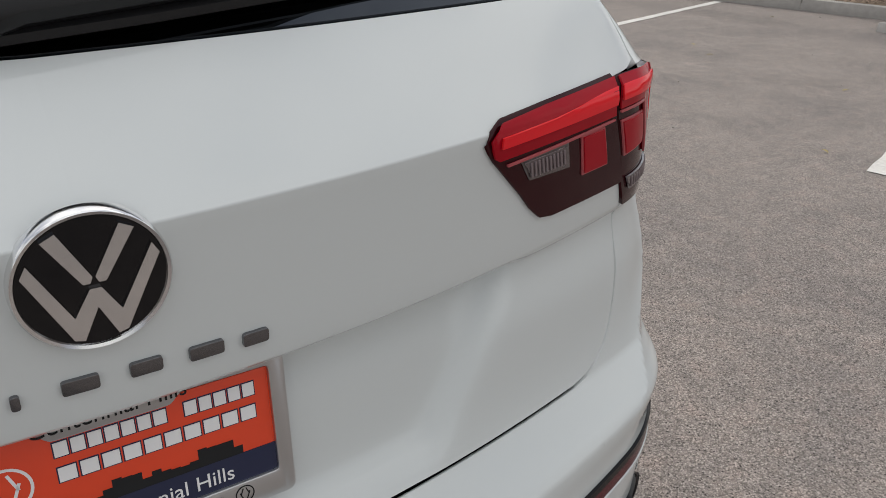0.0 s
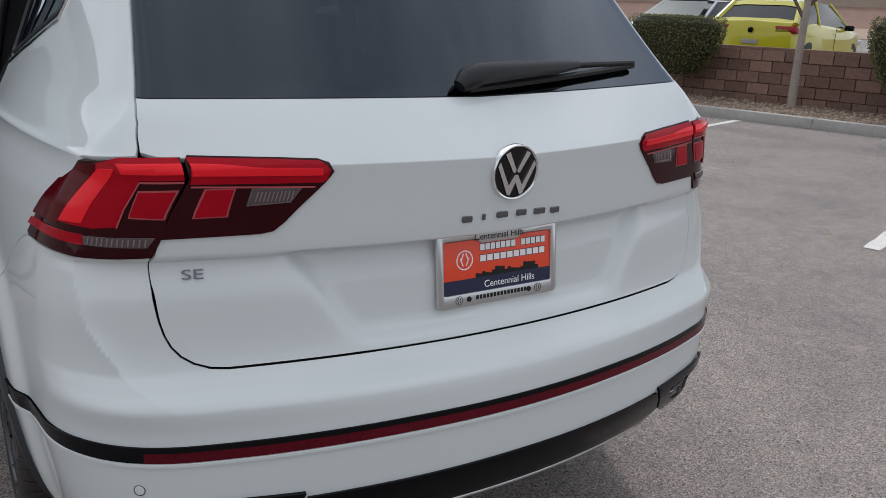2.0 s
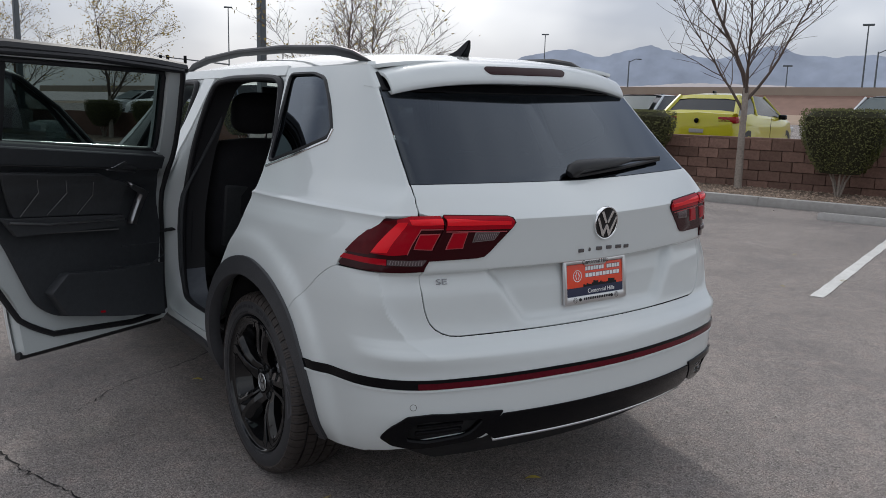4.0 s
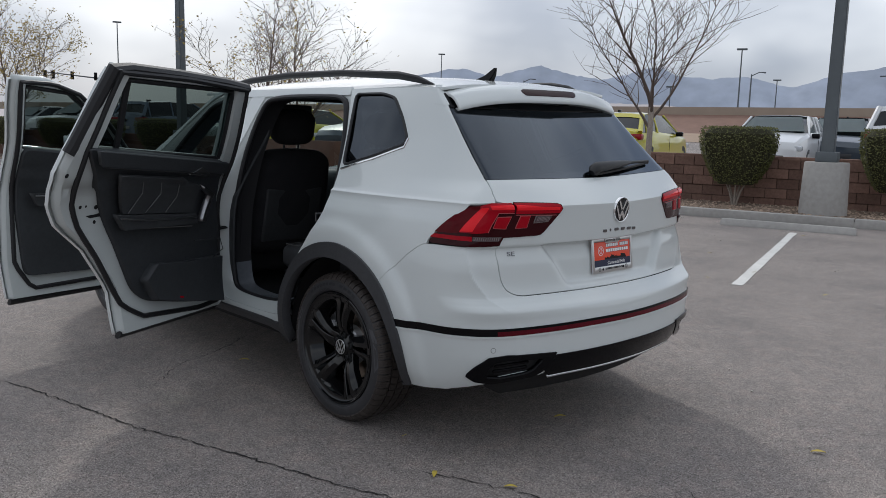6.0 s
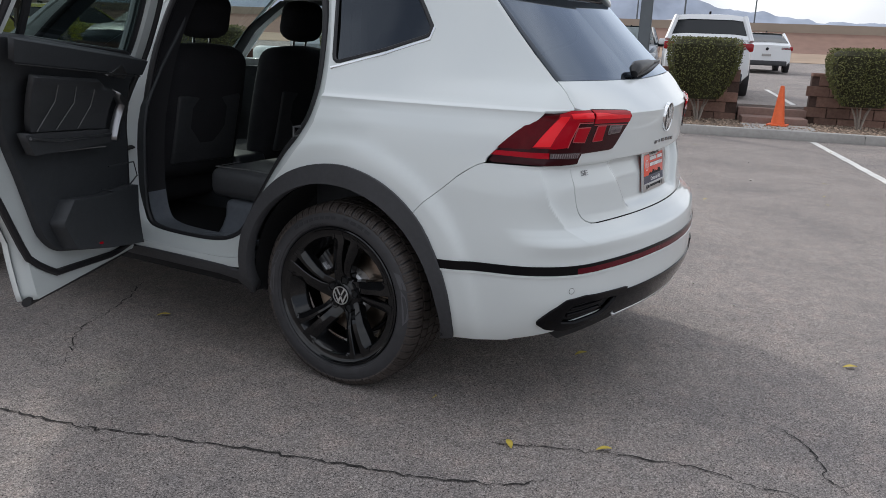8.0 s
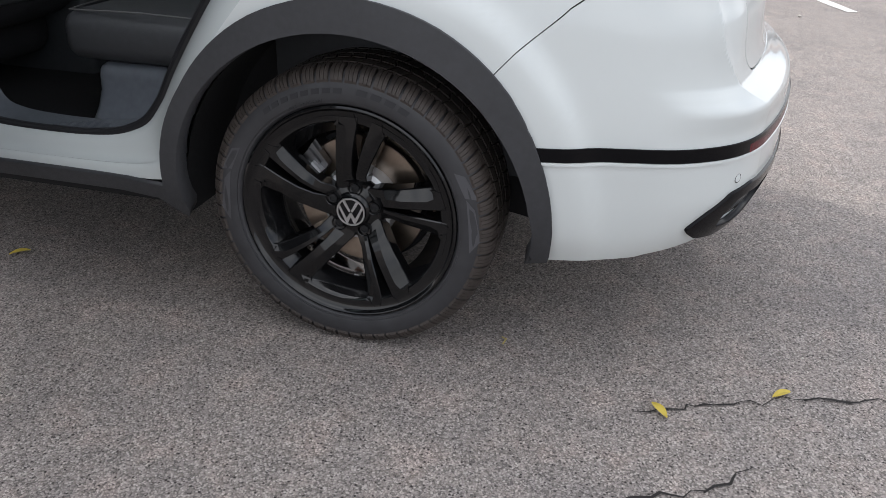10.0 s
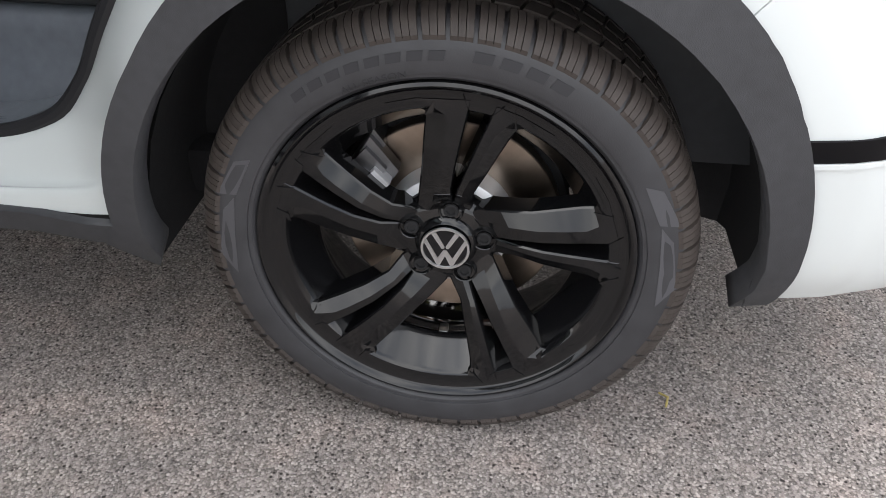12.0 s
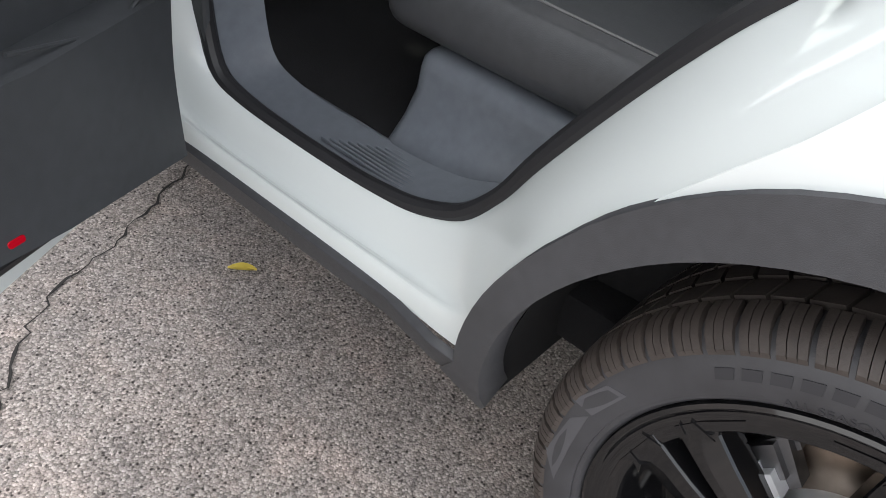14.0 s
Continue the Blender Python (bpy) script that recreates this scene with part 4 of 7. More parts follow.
for i in range(15):
    part("print_bar", box_bm((-0.062 + i * 0.0092, -0.0665, 0.006), (-0.062 + (i + 0.72) * 0.0092, -0.0575, 0.0064)), DARK, plate, smooth=False)
random.seed(4)
for i in range(20):   # dark skyline printed over the band
    h = random.uniform(0.006, 0.020)
    part("skyline_bar", box_bm((-0.060 + i * 0.0085, -0.020, 0.0021), (-0.060 + (i + 1) * 0.0085, -0.020 + h, 0.00245)), DARK, plate, smooth=False)
for x, y, r, z, mat, ring in ((-0.088, 0.021, 0.021, 0.0022, PLATE_RED, PLATE_WHITE), (-0.105, -0.063, 0.0095, 0.0060, SATIN, DARK), (0.105, -0.063, 0.0095, 0.0060, SATIN, DARK)):
    disc = part("print_ring", revolve_bm([(z, r), (z + 0.0006, r), (z + 0.0006, r * 0.88), (z, r * 0.88)], 32, "z"), ring, plate)
    bmesh_off = pose(x, y, 0)
    disc.matrix_basis = bmesh_off
    for ca, cb in ((-0.3, 0.5), (0.3, 0.5), (-0.35, -0.3), (0.35, -0.3)):
        b = box_bm((-0.06 * r, -0.42 * r, z), (0.06 * r, 0.42 * r, z + 0.0005), m=pose(x + ca * r, y + cb * r * 0.6, 0, 0, 0, 22 if ca * cb > 0 else -22))
        part("print_stroke", b, ring, plate, smooth=False)
for x in (-0.080, 0.080):
    part("plate_bolt", revolve_bm([(0.006, 0.006), (0.008, 0.0055), (0.0085, 0.0)], 14, "z", centre=(x, -0.063, 0)), DARK, plate)


# spoiler, brake light, wiper, rails, aerial
def spoiler(q, b):
    """q across, b from the roof's end (0) over the trailing edge (0.62) to the underside (1)."""
    xe = 0.600 - 0.012 * b
    x = xe * q
    droop = 0.020 * np.abs(q) ** 4
    yb = smooth_curve([(0, -0.30), (0.25, -0.40), (0.42, -0.465), (0.55, -0.495), (0.68, -0.515), (0.76, -0.512), (1.0, -0.43)])(b) + 0.13 * x**2
    zb = smooth_curve([(0, 1.625), (0.25, 1.613), (0.42, 1.597), (0.55, 1.572), (0.68, 1.538), (0.76, 1.526), (1.0, 1.520)])(b) - droop - 0.10 * x**2
    return np.stack([x, yb, zb], -1)


sp_ob = sheet("roof_spoiler", [(0, 0), (1, 0), (1, 1), (0, 1)], lambda q, b: spoiler(q, 1 - b), WHITE, car, "white roof spoiler over the rear window", steps=(0.1, 0.04), both=True)
sheet("high_brake_light", rounded([(0, 0.40), (0.315, 0.40), (0.345, 0.47), (0.33, 0.52), (0, 0.52)], [0, 0.03, 0.03, 0.03, 0], 3), lambda q, b: spoiler(q, 1 - b), material("dark_red_brake_light", (0.022, 0.002, 0.003), 0.2, spec=0.2), sp_ob, "dark red high brake light", steps=(0.1, 0.04), both=True, proud=0.003)
sheet("glass_top_shade", [at_x(0, 1.49), at_x(0.616, 1.485), at_x(0.606, 1.545), at_x(0, 1.57)], skin, GLOSSBLACK, car, steps=(0.1, 0.03), both=True, proud=0.002)
for mirror in (False, True):
    sheet("spoiler_cheek", [at_x(0.598, 1.50), (1.9, 1.49), at_y(-0.36, 1.50), at_y(-0.33, 1.58), (1.7, 1.585), at_x(0.585, 1.585)], skin, WHITE, sp_ob, steps=(0.05, 0.03), mirror=mirror, proud=0.0015)
g = on_gate(0.0, 1.215, 0.0)
WIPE = material("black_wiper_plastic", (0.006, 0.006, 0.007), 0.42)
wp = bmesh.new()
arm = []
for x, z, out, r in ((-0.055, 1.198, 0.014, 0.016), (-0.035, 1.206, 0.022, 0.026), (0.0, 1.213, 0.028, 0.027), (0.10, 1.217, 0.028, 0.023), (0.22, 1.221, 0.026, 0.018), (0.30, 1.225, 0.024, 0.010)):
    m = on_gate(x, z, out)
    arm.append((m.translation, r))
tube_bm([a for a, _ in arm], [r for _, r in arm], 12, flat=0.8, bm=wp)
wiper = part("rear_wiper", wp, WIPE, car, "black rear wiper at rest on the glass")
blade = bmesh.new()
pts = [on_gate(x, 1.196 + 0.03 * (x + 0.02) / 0.5 * 0.9, 0.009).translation for x in (-0.03, 0.10, 0.25, 0.40, 0.52)]
tube_bm(pts, 0.008, 6, bm=blade)
part("wiper_blade", blade, WIPE, wiper)
tip = bmesh.new()
tube_bm([on_gate(x, 1.2275 - 0.004 * (x - 0.3), 0.018).translation for x in (0.29, 0.42, 0.515)], [0.008, 0.007, 0.006], 8, bm=tip)
part("wiper_end", tip, WIPE, wiper)
RAIL = material("satin_black_rail", (0.012, 0.012, 0.014), 0.42, noise_scale=30, vary=0.1)
for side in (-1, 1):
    pts = [(-0.265, 1.588, 0.0), (-0.17, 1.616, 0.0), (-0.04, 1.637, 0), (0.4, 1.661, 0), (0.9, 1.664, 0), (1.3, 1.646, 0), (1.52, 1.618, 0), (1.62, 1.590, 0)]
    rail = bmesh.new()
    tube_bm([(side * float(side_x(y, 1.58) * 0.90 if y < 0.2 else side_x(y, 1.58) * 0.91), y, z) for y, z, _ in pts], [0.006, 0.015, 0.017, 0.015, 0.015, 0.015, 0.014, 0.008], 10, bm=rail, flat=1.3)
    part("roof_rail", rail, RAIL, car, "black roof rail")
fin = bmesh.new()
prof = [(-0.10, 0.0, 0.022), (-0.125, 0.035, 0.012), (-0.135, 0.068, 0.004), (-0.115, 0.068, 0.004), (-0.06, 0.030, 0.014), (0.03, 0.0, 0.022)]
base = float(ROOF(-0.08)) - 0.004
va = [fin.verts.new((w, y, base + z)) for y, z, w in prof]
vb = [fin.verts.new((-w, y, base + z)) for y, z, w in prof]
fin.faces.new(va), fin.faces.new(vb[::-1])
for i in range(len(prof)):
    j = (i + 1) % len(prof)
    fin.faces.new((va[j], va[i], vb[i], vb[j]))
bmesh.ops.recalc_face_normals(fin, faces=fin.faces)
bmesh.ops.bevel(fin, geom=list(fin.edges), offset=0.003, segments=2, affect="EDGES", clamp_overlap=True)
part("roof_aerial", fin, GLOSSBLACK, car, "black shark-fin aerial")
# dark seals round the quarter windows
for mirror in (False, True):
    for name, grow, mat, rad in (("window_seal", 0.004, SEAL, 0.008), ("window_moulding", 0.014, CHROME, 0.0065)):
        ring = on_side(rounded(QW, 0.03, 3))
        if name == "window_moulding":
            ring = on_side([(-0.275, 1.345), (-0.268, 1.305), (-0.10, 1.247), (0.11, 1.190)])
        pts = skin(np.array([a for a, b in ring]), np.array([b for a, b in ring])) * np.array([-1 if mirror else 1, 1, 1]) + np.array([0.001 if mirror else -0.001, 0, 0])
        bm = bmesh.new()
        tube_bm([tuple(p) for p in pts], rad, 6, closed=name == "window_seal", bm=bm)
        part(name, bm, mat, car)


# ---- door openings, doors, front of the body ----
def loft_bm(rows, closed=False):
    bm = bmesh.new()
    vs = [[bm.verts.new(p) for p in r] for r in rows]
    for a, b in zip(vs, vs[1:]):
        n = len(a)
        for i in range(n if closed else n - 1):
            bm.faces.new((a[i], a[(i + 1) % n], b[(i + 1) % n], b[i]))
    return bm


def resample(pts, n, closed=True):
    p = np.array(list(pts) + ([pts[0]] if closed else []), float)
    d = np.r_[0, np.cumsum(np.linalg.norm(np.diff(p, axis=0), axis=1))]
    q = np.linspace(0, d[-1], n + 1 if closed else n)
    out = np.stack([np.interp(q, d, p[:, i]) for i in range(p.shape[1])], 1)
    return out[:-1] if closed else out


def skin_left(y, z, inset=0.0):
    return np.array([-(float(side_x(np.array(y), np.array(z))) - inset), y, z])


def opening(edge_pts, seal_pts, name):
    """The painted shut face between the outer edge of an opening and its rubber seal, both (y, z, inset), matched point by point."""
    my, mz = np.mean([e[0] for e in edge_pts]), np.mean([e[1] for e in edge_pts])
    a = np.array([skin_left(my + (y - my) * 1.014, mz + (z - mz) * 1.006, i + 0.004) for y, z, i in edge_pts])
    b = np.array([(x, y, z) for y, z, x in seal_pts])
    n = 120
    t = np.arange(len(a) + 1)
    q = np.linspace(0, len(a), n, endpoint=False)
    A = np.stack([np.interp(q, t, np.r_[a, a[:1]][:, i]) for i in range(3)], 1)
    B = np.stack([np.interp(q, t, np.r_[b, b[:1]][:, i]) for i in range(3)], 1)
    for _ in range(3):
        A, B = (np.roll(A, 1, 0) + 2 * A + np.roll(A, -1, 0)) / 4, (np.roll(B, 1, 0) + 2 * B + np.roll(B, -1, 0)) / 4
    rows = []
    for k in range(19):
        f = k / 18
        depth = f**2.2 * 0.55 + f * 0.45          # turns in late: a soft shoulder, then the flange
        r = A + (B - A) * f
        low = np.clip((0.62 - A[:, 2]) / 0.15, 0, 1)[:, None]   # the sill has two lengthwise ridges
        r[:, 0] = A[:, 0] + (B[:, 0] - A[:, 0]) * depth
        r[:, 2:] += low * 0.013 * math.sin(f * 3 * math.pi)
        rows.append(r)
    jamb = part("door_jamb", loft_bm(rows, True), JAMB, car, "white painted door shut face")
    bm = bmesh.new()
    tube_bm([tuple(p) for p in B + np.array([-0.006, 0, 0])], 0.015, 10, closed=True, bm=bm)
    part("door_seal", bm, SEAL, jamb, "black rubber door seal")
    rows = [B, B + np.array([0.05, 0, 0]), B * np.array([1, 0.97, 0.985]) + np.array([0.10, B[:, 1].mean() * 0.03, B[:, 2].mean() * 0.015])]
    cut = np.where(B[:, 2] < 0.60)[0]
    part("seal_trim", loft_bm([r[cut[0]:cut[-1] + 1] for r in rows]), SILLTRIM, jamb, "dark grey sill lining")
    part("seal_trim", loft_bm([np.r_[r[cut[-1]:], r[:cut[0] + 1]] for r in rows]), SEAL, jamb, "black pillar lining")
    return jamb


rear_edge = [(0.225, 1.55, 0), (0.165, 1.36, 0), (0.125, 1.20, 0), (0.105, 1.10, 0), (0.115, 1.0, 0), (0.155, 0.92, 0), (0.21, 0.845, 0), (0.27, 0.775, 0), (0.335, 0.68, 0), (0.390, 0.595, 0), (0.428, 0.498, 0), (0.455, 0.385, 0), (0.60, 0.372, 0), (0.75, 0.372, 0), (0.90, 0.372, 0), (1.05, 0.372, 0), (1.19, 0.38, 0), (1.20, 0.60, 0), (1.19, 0.90, 0), (1.17, 1.20, 0), (1.10, 1.40, 0), (1.03, 1.565, 0), (0.80, 1.572, 0), (0.50, 1.572, 0), (0.30, 1.57, 0)]
rear_seal = [(0.25, 1.515, -0.66), (0.205, 1.36, -0.70), (0.195, 1.20, -0.735), (0.20, 1.10, -0.755), (0.225, 1.0, -0.775), (0.27, 0.93, -0.785), (0.33, 0.865, -0.79), (0.385, 0.79, -0.79), (0.445, 0.70, -0.79), (0.495, 0.62, -0.79), (0.53, 0.55, -0.79), (0.585, 0.485, -0.79), (0.67, 0.448, -0.79), (0.78, 0.434, -0.79), (0.90, 0.432, -0.79), (1.03, 0.436, -0.79), (1.13, 0.455, -0.79), (1.165, 0.60, -0.79), (1.155, 0.90, -0.785), (1.11, 1.20, -0.74), (1.05, 1.40, -0.695), (0.985, 1.525, -0.662), (0.80, 1.54, -0.655), (0.50, 1.54, -0.655), (0.32, 1.535, -0.655)]
opening(rear_edge, rear_seal, "rear")
front_edge = [(1.30, 0.40, 0), (1.31, 0.70, 0), (1.30, 1.0, 0), (1.27, 1.22, 0), (1.19, 1.45, 0), (1.16, 1.562, 0), (1.40, 1.565, 0), (1.62, 1.53, 0), (1.85, 1.38, 0), (2.05, 1.22, 0), (2.22, 1.08, 0), (2.27, 0.80, 0), (2.26, 0.50, 0), (2.20, 0.385, 0), (1.90, 0.372, 0), (1.55, 0.372, 0)]
front_seal = [(1.36, 0.45, -0.79), (1.365, 0.70, -0.79), (1.36, 1.0, -0.775), (1.325, 1.22, -0.735), (1.245, 1.45, -0.68), (1.24, 1.525, -0.66), (1.42, 1.53, -0.655), (1.60, 1.495, -0.665), (1.81, 1.35, -0.70), (2.0, 1.19, -0.74), (2.14, 1.05, -0.77), (2.18, 0.80, -0.79), (2.17, 0.52, -0.79), (2.10, 0.45, -0.79), (1.88, 0.434, -0.79), (1.55, 0.434, -0.79)]
opening(front_edge, front_seal, "front")
# sill, pillars and rails in the body's colour
for mirror in (False, True):
    sheet("sill_trim", on_side([(0.47, 0.332), (2.32, 0.332), (2.32, 0.372), (0.475, 0.372)]), skin, PLASTIC, car, "black plastic sill strip", steps=(0.1, 0.03), mirror=mirror, proud=0.008)
    sheet("roof_side_rail", on_side([(0.235, 1.545), (1.10, 1.545), (1.40, 1.545), (1.50, 1.540), (1.45, 1.585), (0.24, 1.585)]), skin, WHITE, car, steps=(0.1, 0.02), mirror=mirror, proud=0.002)
    sheet("front_wing", on_side([(2.285, 0.372)] + arc(WHEELBASE, ARCH_OUT + 0.006, 178, 8, 20) + [(3.35, 0.45), (3.42, 0.72), (3.30, 0.90), (2.85, 1.00), (2.30, 1.10)]), skin, WHITE, car, steps=(0.08, 0.05), mirror=mirror)
    sheet("windscreen_pillar", on_side([(2.27, 1.10), (2.33, 1.10), (1.60, 1.575), (1.48, 1.585), (1.62, 1.535), (1.86, 1.385), (2.06, 1.225)]), skin, WHITE, car, steps=(0.08, 0.05), mirror=mirror, proud=0.004)
sheet("centre_pillar", on_side([(1.185, 0.38), (1.31, 0.40), (1.32, 0.70), (1.31, 1.0), (1.28, 1.22), (1.20, 1.45), (1.165, 1.56), (1.02, 1.56), (1.09, 1.40), (1.16, 1.20), (1.18, 0.90), (1.19, 0.60)]), skin, WHITE, car, steps=(0.05, 0.05), mirror=True)
# the far side is closed: two doors with their windows
for nm, ring, hole in (("rear_door_closed", [(0.51, 0.375), (0.46, 0.52), (0.36, 0.72), (0.24, 0.84), (0.13, 0.95), (0.11, 1.10), (0.13, 1.20), (0.23, 1.54), (1.08, 1.54), (1.19, 1.20), (1.22, 0.90), (1.22, 0.375)], [(0.22, 1.215), (0.30, 1.50), (1.02, 1.515), (1.12, 1.19)]),
                       ("front_door_closed", [(1.226, 0.375), (1.226, 0.90), (1.196, 1.20), (1.09, 1.54), (1.55, 1.535), (1.85, 1.385), (2.25, 1.09), (2.28, 0.80), (2.27, 0.375)], [(1.25, 1.185), (1.16, 1.505), (1.52, 1.50), (1.80, 1.35), (2.06, 1.155)])):
    d = sheet(nm, on_side(ring), skin, WHITE, car, "closed white door", holes=[on_side(hole)], steps=(0.08, 0.05))
    sheet("door_window", on_side(hole), skin, TINT if "rear" in nm else CLEAR, d, steps=(0.1, 0.08), depth=0.004, proud=-0.006)
    inner = sheet("door_lining", on_side(ring), skin, TRIM, d, holes=[on_side(shift(hole[::-1], 0.01)[::-1])], steps=(0.08, 0.06), proud=-0.09)


# bonnet, nose, windscreen
def bonnet(q, y):
    zc = 1.085 - 0.085 * np.clip((y - 2.3) / 1.2, 0, 1) ** 1.6 - 0.16 * np.clip((y - 3.35) / 0.3, 0, 1) ** 2
    xe = 0.835 - 0.16 * np.clip(y - 2.4, 0, None) ** 2.2
    return np.stack([xe * q, y + 0 * q - 0.10 * np.abs(q) ** 2 * np.clip((y - 3.0), 0, 1), zc - 0.055 * np.abs(q) ** 3], -1)


sheet("bonnet", [(0, 2.28), (1, 2.36), (1, 3.58), (0, 3.62)], bonnet, WHITE, car, steps=(0.12, 0.1), both=True)


def nose(q, z):
    y = smooth_curve([(0.25, 3.55), (0.45, 3.66), (0.70, 3.68), (0.90, 3.62), (0.97, 3.55)])(z) - 0.28 * np.abs(q) ** 3.2
    return np.stack([-q * (0.80 + 0.02 * np.sin(z * 4)), y, z], -1)


sheet("front_bumper", [(0, 0.26), (1, 0.30), (1, 0.93), (0, 0.96)], nose, WHITE, car, steps=(0.1, 0.08), both=True)
sheet("grille", [(0, 0.66), (0.62, 0.67), (0.66, 0.86), (0, 0.88)], nose, GLOSSBLACK, car, "black grille", steps=(0.1, 0.08), both=True, proud=0.01)
for mirror in (False, True):
    sheet("headlamp", [(0.67, 0.70), (0.98, 0.76), (0.99, 0.87), (0.68, 0.86)], nose, CLEARLENS, car, "clear headlamp", steps=(0.1, 0.05), mirror=mirror, proud=0.012)


def screen(q, b):
    y = 2.42 - 0.80 * b
    z = 1.07 + 0.535 * b - 0.02 * np.sin(np.pi * b) * 0
    return np.stack([(0.80 - 0.20 * b) * q, y - 0.12 * np.abs(q) ** 2.4 * (1 - 0.3 * b), z - 0.035 * np.abs(q) ** 3 * b], -1)


sheet("windscreen", [(0, 0), (1, 0), (1, 1), (0, 1)], screen, CLEAR, car, "clear windscreen", steps=(0.15, 0.1), both=True, depth=0.004)
part("floor_pan", box_bm((-0.74, 0.50, 0.235), (0.74, 2.28, 0.30), 0.02), DARK, car)
part("rear_floor", box_bm((-0.50, -0.42, 0.24), (0.50, 0.52, 0.31), 0.02), DARK, car)
part("front_floor", box_bm((-0.48, 2.26, 0.24), (0.48, 3.3, 0.31), 0.02), DARK, car)
part("rear_underbody", box_bm((-0.49, -0.86, 0.30), (0.49, -0.40, 0.44), 0.04), DARK, car)
ex = bmesh.new()
tube_bm([(-0.45, -0.30, 0.29), (-0.45, -0.62, 0.30), (0.30, -0.66, 0.30), (0.40, -0.30, 0.29)], 0.05, 10, bm=ex)
part("silencer", ex, STEEL, car)


# open doors
def open_door(name, hinge, angle, outline, window, card, seal, lines, handle, mirror_at=None):
    hx, hy = hinge

    def face(off):
        def f(y, z):
            w = np.where(z < 1.10, np.minimum(HALF(z), 0.915), HALF(z))
            return np.stack([w - off + hx, y - hy, z], -1)
        return f

    def pts(ring, off):
        p = face(off)(np.array([a for a, b in ring]), np.array([b for a, b in ring]))
        return [(-a, b, c) for a, b, c in p]

    door = sheet(name, outline, face(0.0), WHITE, car, "open white side door with a black lining", holes=[window], steps=(0.10, 0.05), mirror=True, depth=0.02)
    door.matrix_basis = pose(hx, hy, 0, 0, 0, -angle)
    grown = shift(window, 0.010)
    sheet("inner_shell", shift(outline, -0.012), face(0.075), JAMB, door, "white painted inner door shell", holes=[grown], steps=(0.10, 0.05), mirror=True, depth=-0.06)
    sheet("window_glass", shift(window, 0.012), face(0.035), TINT2, door, "tinted window glass", steps=(0.2, 0.1), mirror=True, depth=0.004)
    for nm, ring, off, r, m in (("window_channel", window, 0.050, 0.011, SEAL), ("door_seal", seal, 0.078, 0.013, SEAL)):
        bm = bmesh.new()
        tube_bm(pts(resample(ring, 70, True), off), r, 8, closed=True, bm=bm)
        part(nm, bm, m, door, "black rubber seal")
    lining = sheet("door_lining", card, face(0.105), TRIM, door, "black moulded door lining", steps=(0.10, 0.05), mirror=True, depth=-0.045)
    for nm, ring, off, r, m in lines:
        bm = bmesh.new()
        tube_bm(pts(ring, off), r, 6, bm=bm)
        part(nm, bm, m, door)
    for ring, off, thick, m, nm in handle:
        sheet(nm, ring, face(off), m, door, steps=(0.08, 0.04), mirror=True, depth=-thick)
    low = [p for p in outline if p[1] < 0.36]
    base = min(p[1] for p in low)
    bm = bmesh.new()
    y0, y1 = min(p[0] for p in low), max(p[0] for p in low)
    tube_bm(pts([(y0, base + 0.002), ((y0 + y1) / 2, base), (y1, base)], 0.035), 0.022, 8, bm=bm, flat=0.7)
    part("lower_seal", bm, SEAL, door, "black lower edge seal")
    return door, face, pts


TINT2 = glass_material("green_tinted_door_glass", (0.17, 0.21, 0.20))
STITCH = material("grey_stitching", (0.13, 0.13, 0.13), 0.8)
BRIGHTTRIM = material("dull_silver_trim", (0.36, 0.36, 0.37), 0.35, metal=1.0)
outline = [(0.288, 0.358), (1.045, 0.357), (1.09, 0.385), (1.10, 0.80), (1.09, 1.20), (1.02, 1.583), (0.445, 1.612), (0.022, 1.614), (-0.035, 1.42), (-0.085, 1.262), (-0.105, 1.165), (-0.075, 1.02), (-0.02, 0.92), (0.133, 0.79), (0.252, 0.62), (0.28, 0.566)]
window = [(0.045, 1.266), (0.965, 1.202), (0.905, 1.556), (0.112, 1.564)]
card = rounded([(-0.03, 1.262), (0.12, 1.059), (0.254, 0.819), (0.363, 0.573), (0.451, 0.505), (0.70, 0.452), (0.995, 0.404), (1.04, 0.83), (0.97, 1.180)][::-1], [0.03, 0.02, 0.05, 0.08, 0.06, 0.05, 0.02, 0.02, 0.02], 4)[::-1]
seal = [(0.050, 1.590), (0.50, 1.590), (0.99, 1.565), (1.06, 1.20), (1.075, 0.80), (1.06, 0.40), (0.868, 0.388), (0.433, 0.428), (0.30, 0.506), (0.229, 0.629), (0.155, 0.758), (0.049, 0.906), (-0.003, 1.019), (-0.020, 1.128), (-0.020, 1.254), (0.010, 1.400)]
rear_lines = [("trim_line", [(0.221, 0.941), (0.40, 0.915), (0.777, 0.898)], 0.165, 0.005, BRIGHTTRIM), ("trim_line", [(0.277, 0.885), (0.756, 0.852)], 0.150, 0.003, STITCH), ("trim_line", [(0.02, 1.185), (0.50, 1.148), (0.93, 1.115)], 0.152, 0.003, DARK),
              ("stitching", [(0.272, 0.958), (0.336, 1.053), (0.315, 1.107)], 0.156, 0.0018, STITCH), ("stitching", [(0.391, 0.953), (0.470, 1.041), (0.452, 1.097)], 0.156, 0.0018, STITCH), ("stitching", [(0.536, 0.942), (0.603, 1.021), (0.590, 1.080)], 0.156, 0.0018, STITCH),
              ("trim_line", [(0.770, 0.771), (0.994, 0.759), (1.020, 0.697), (0.885, 0.645), (0.70, 0.69)], 0.150, 0.003, TRIM)]
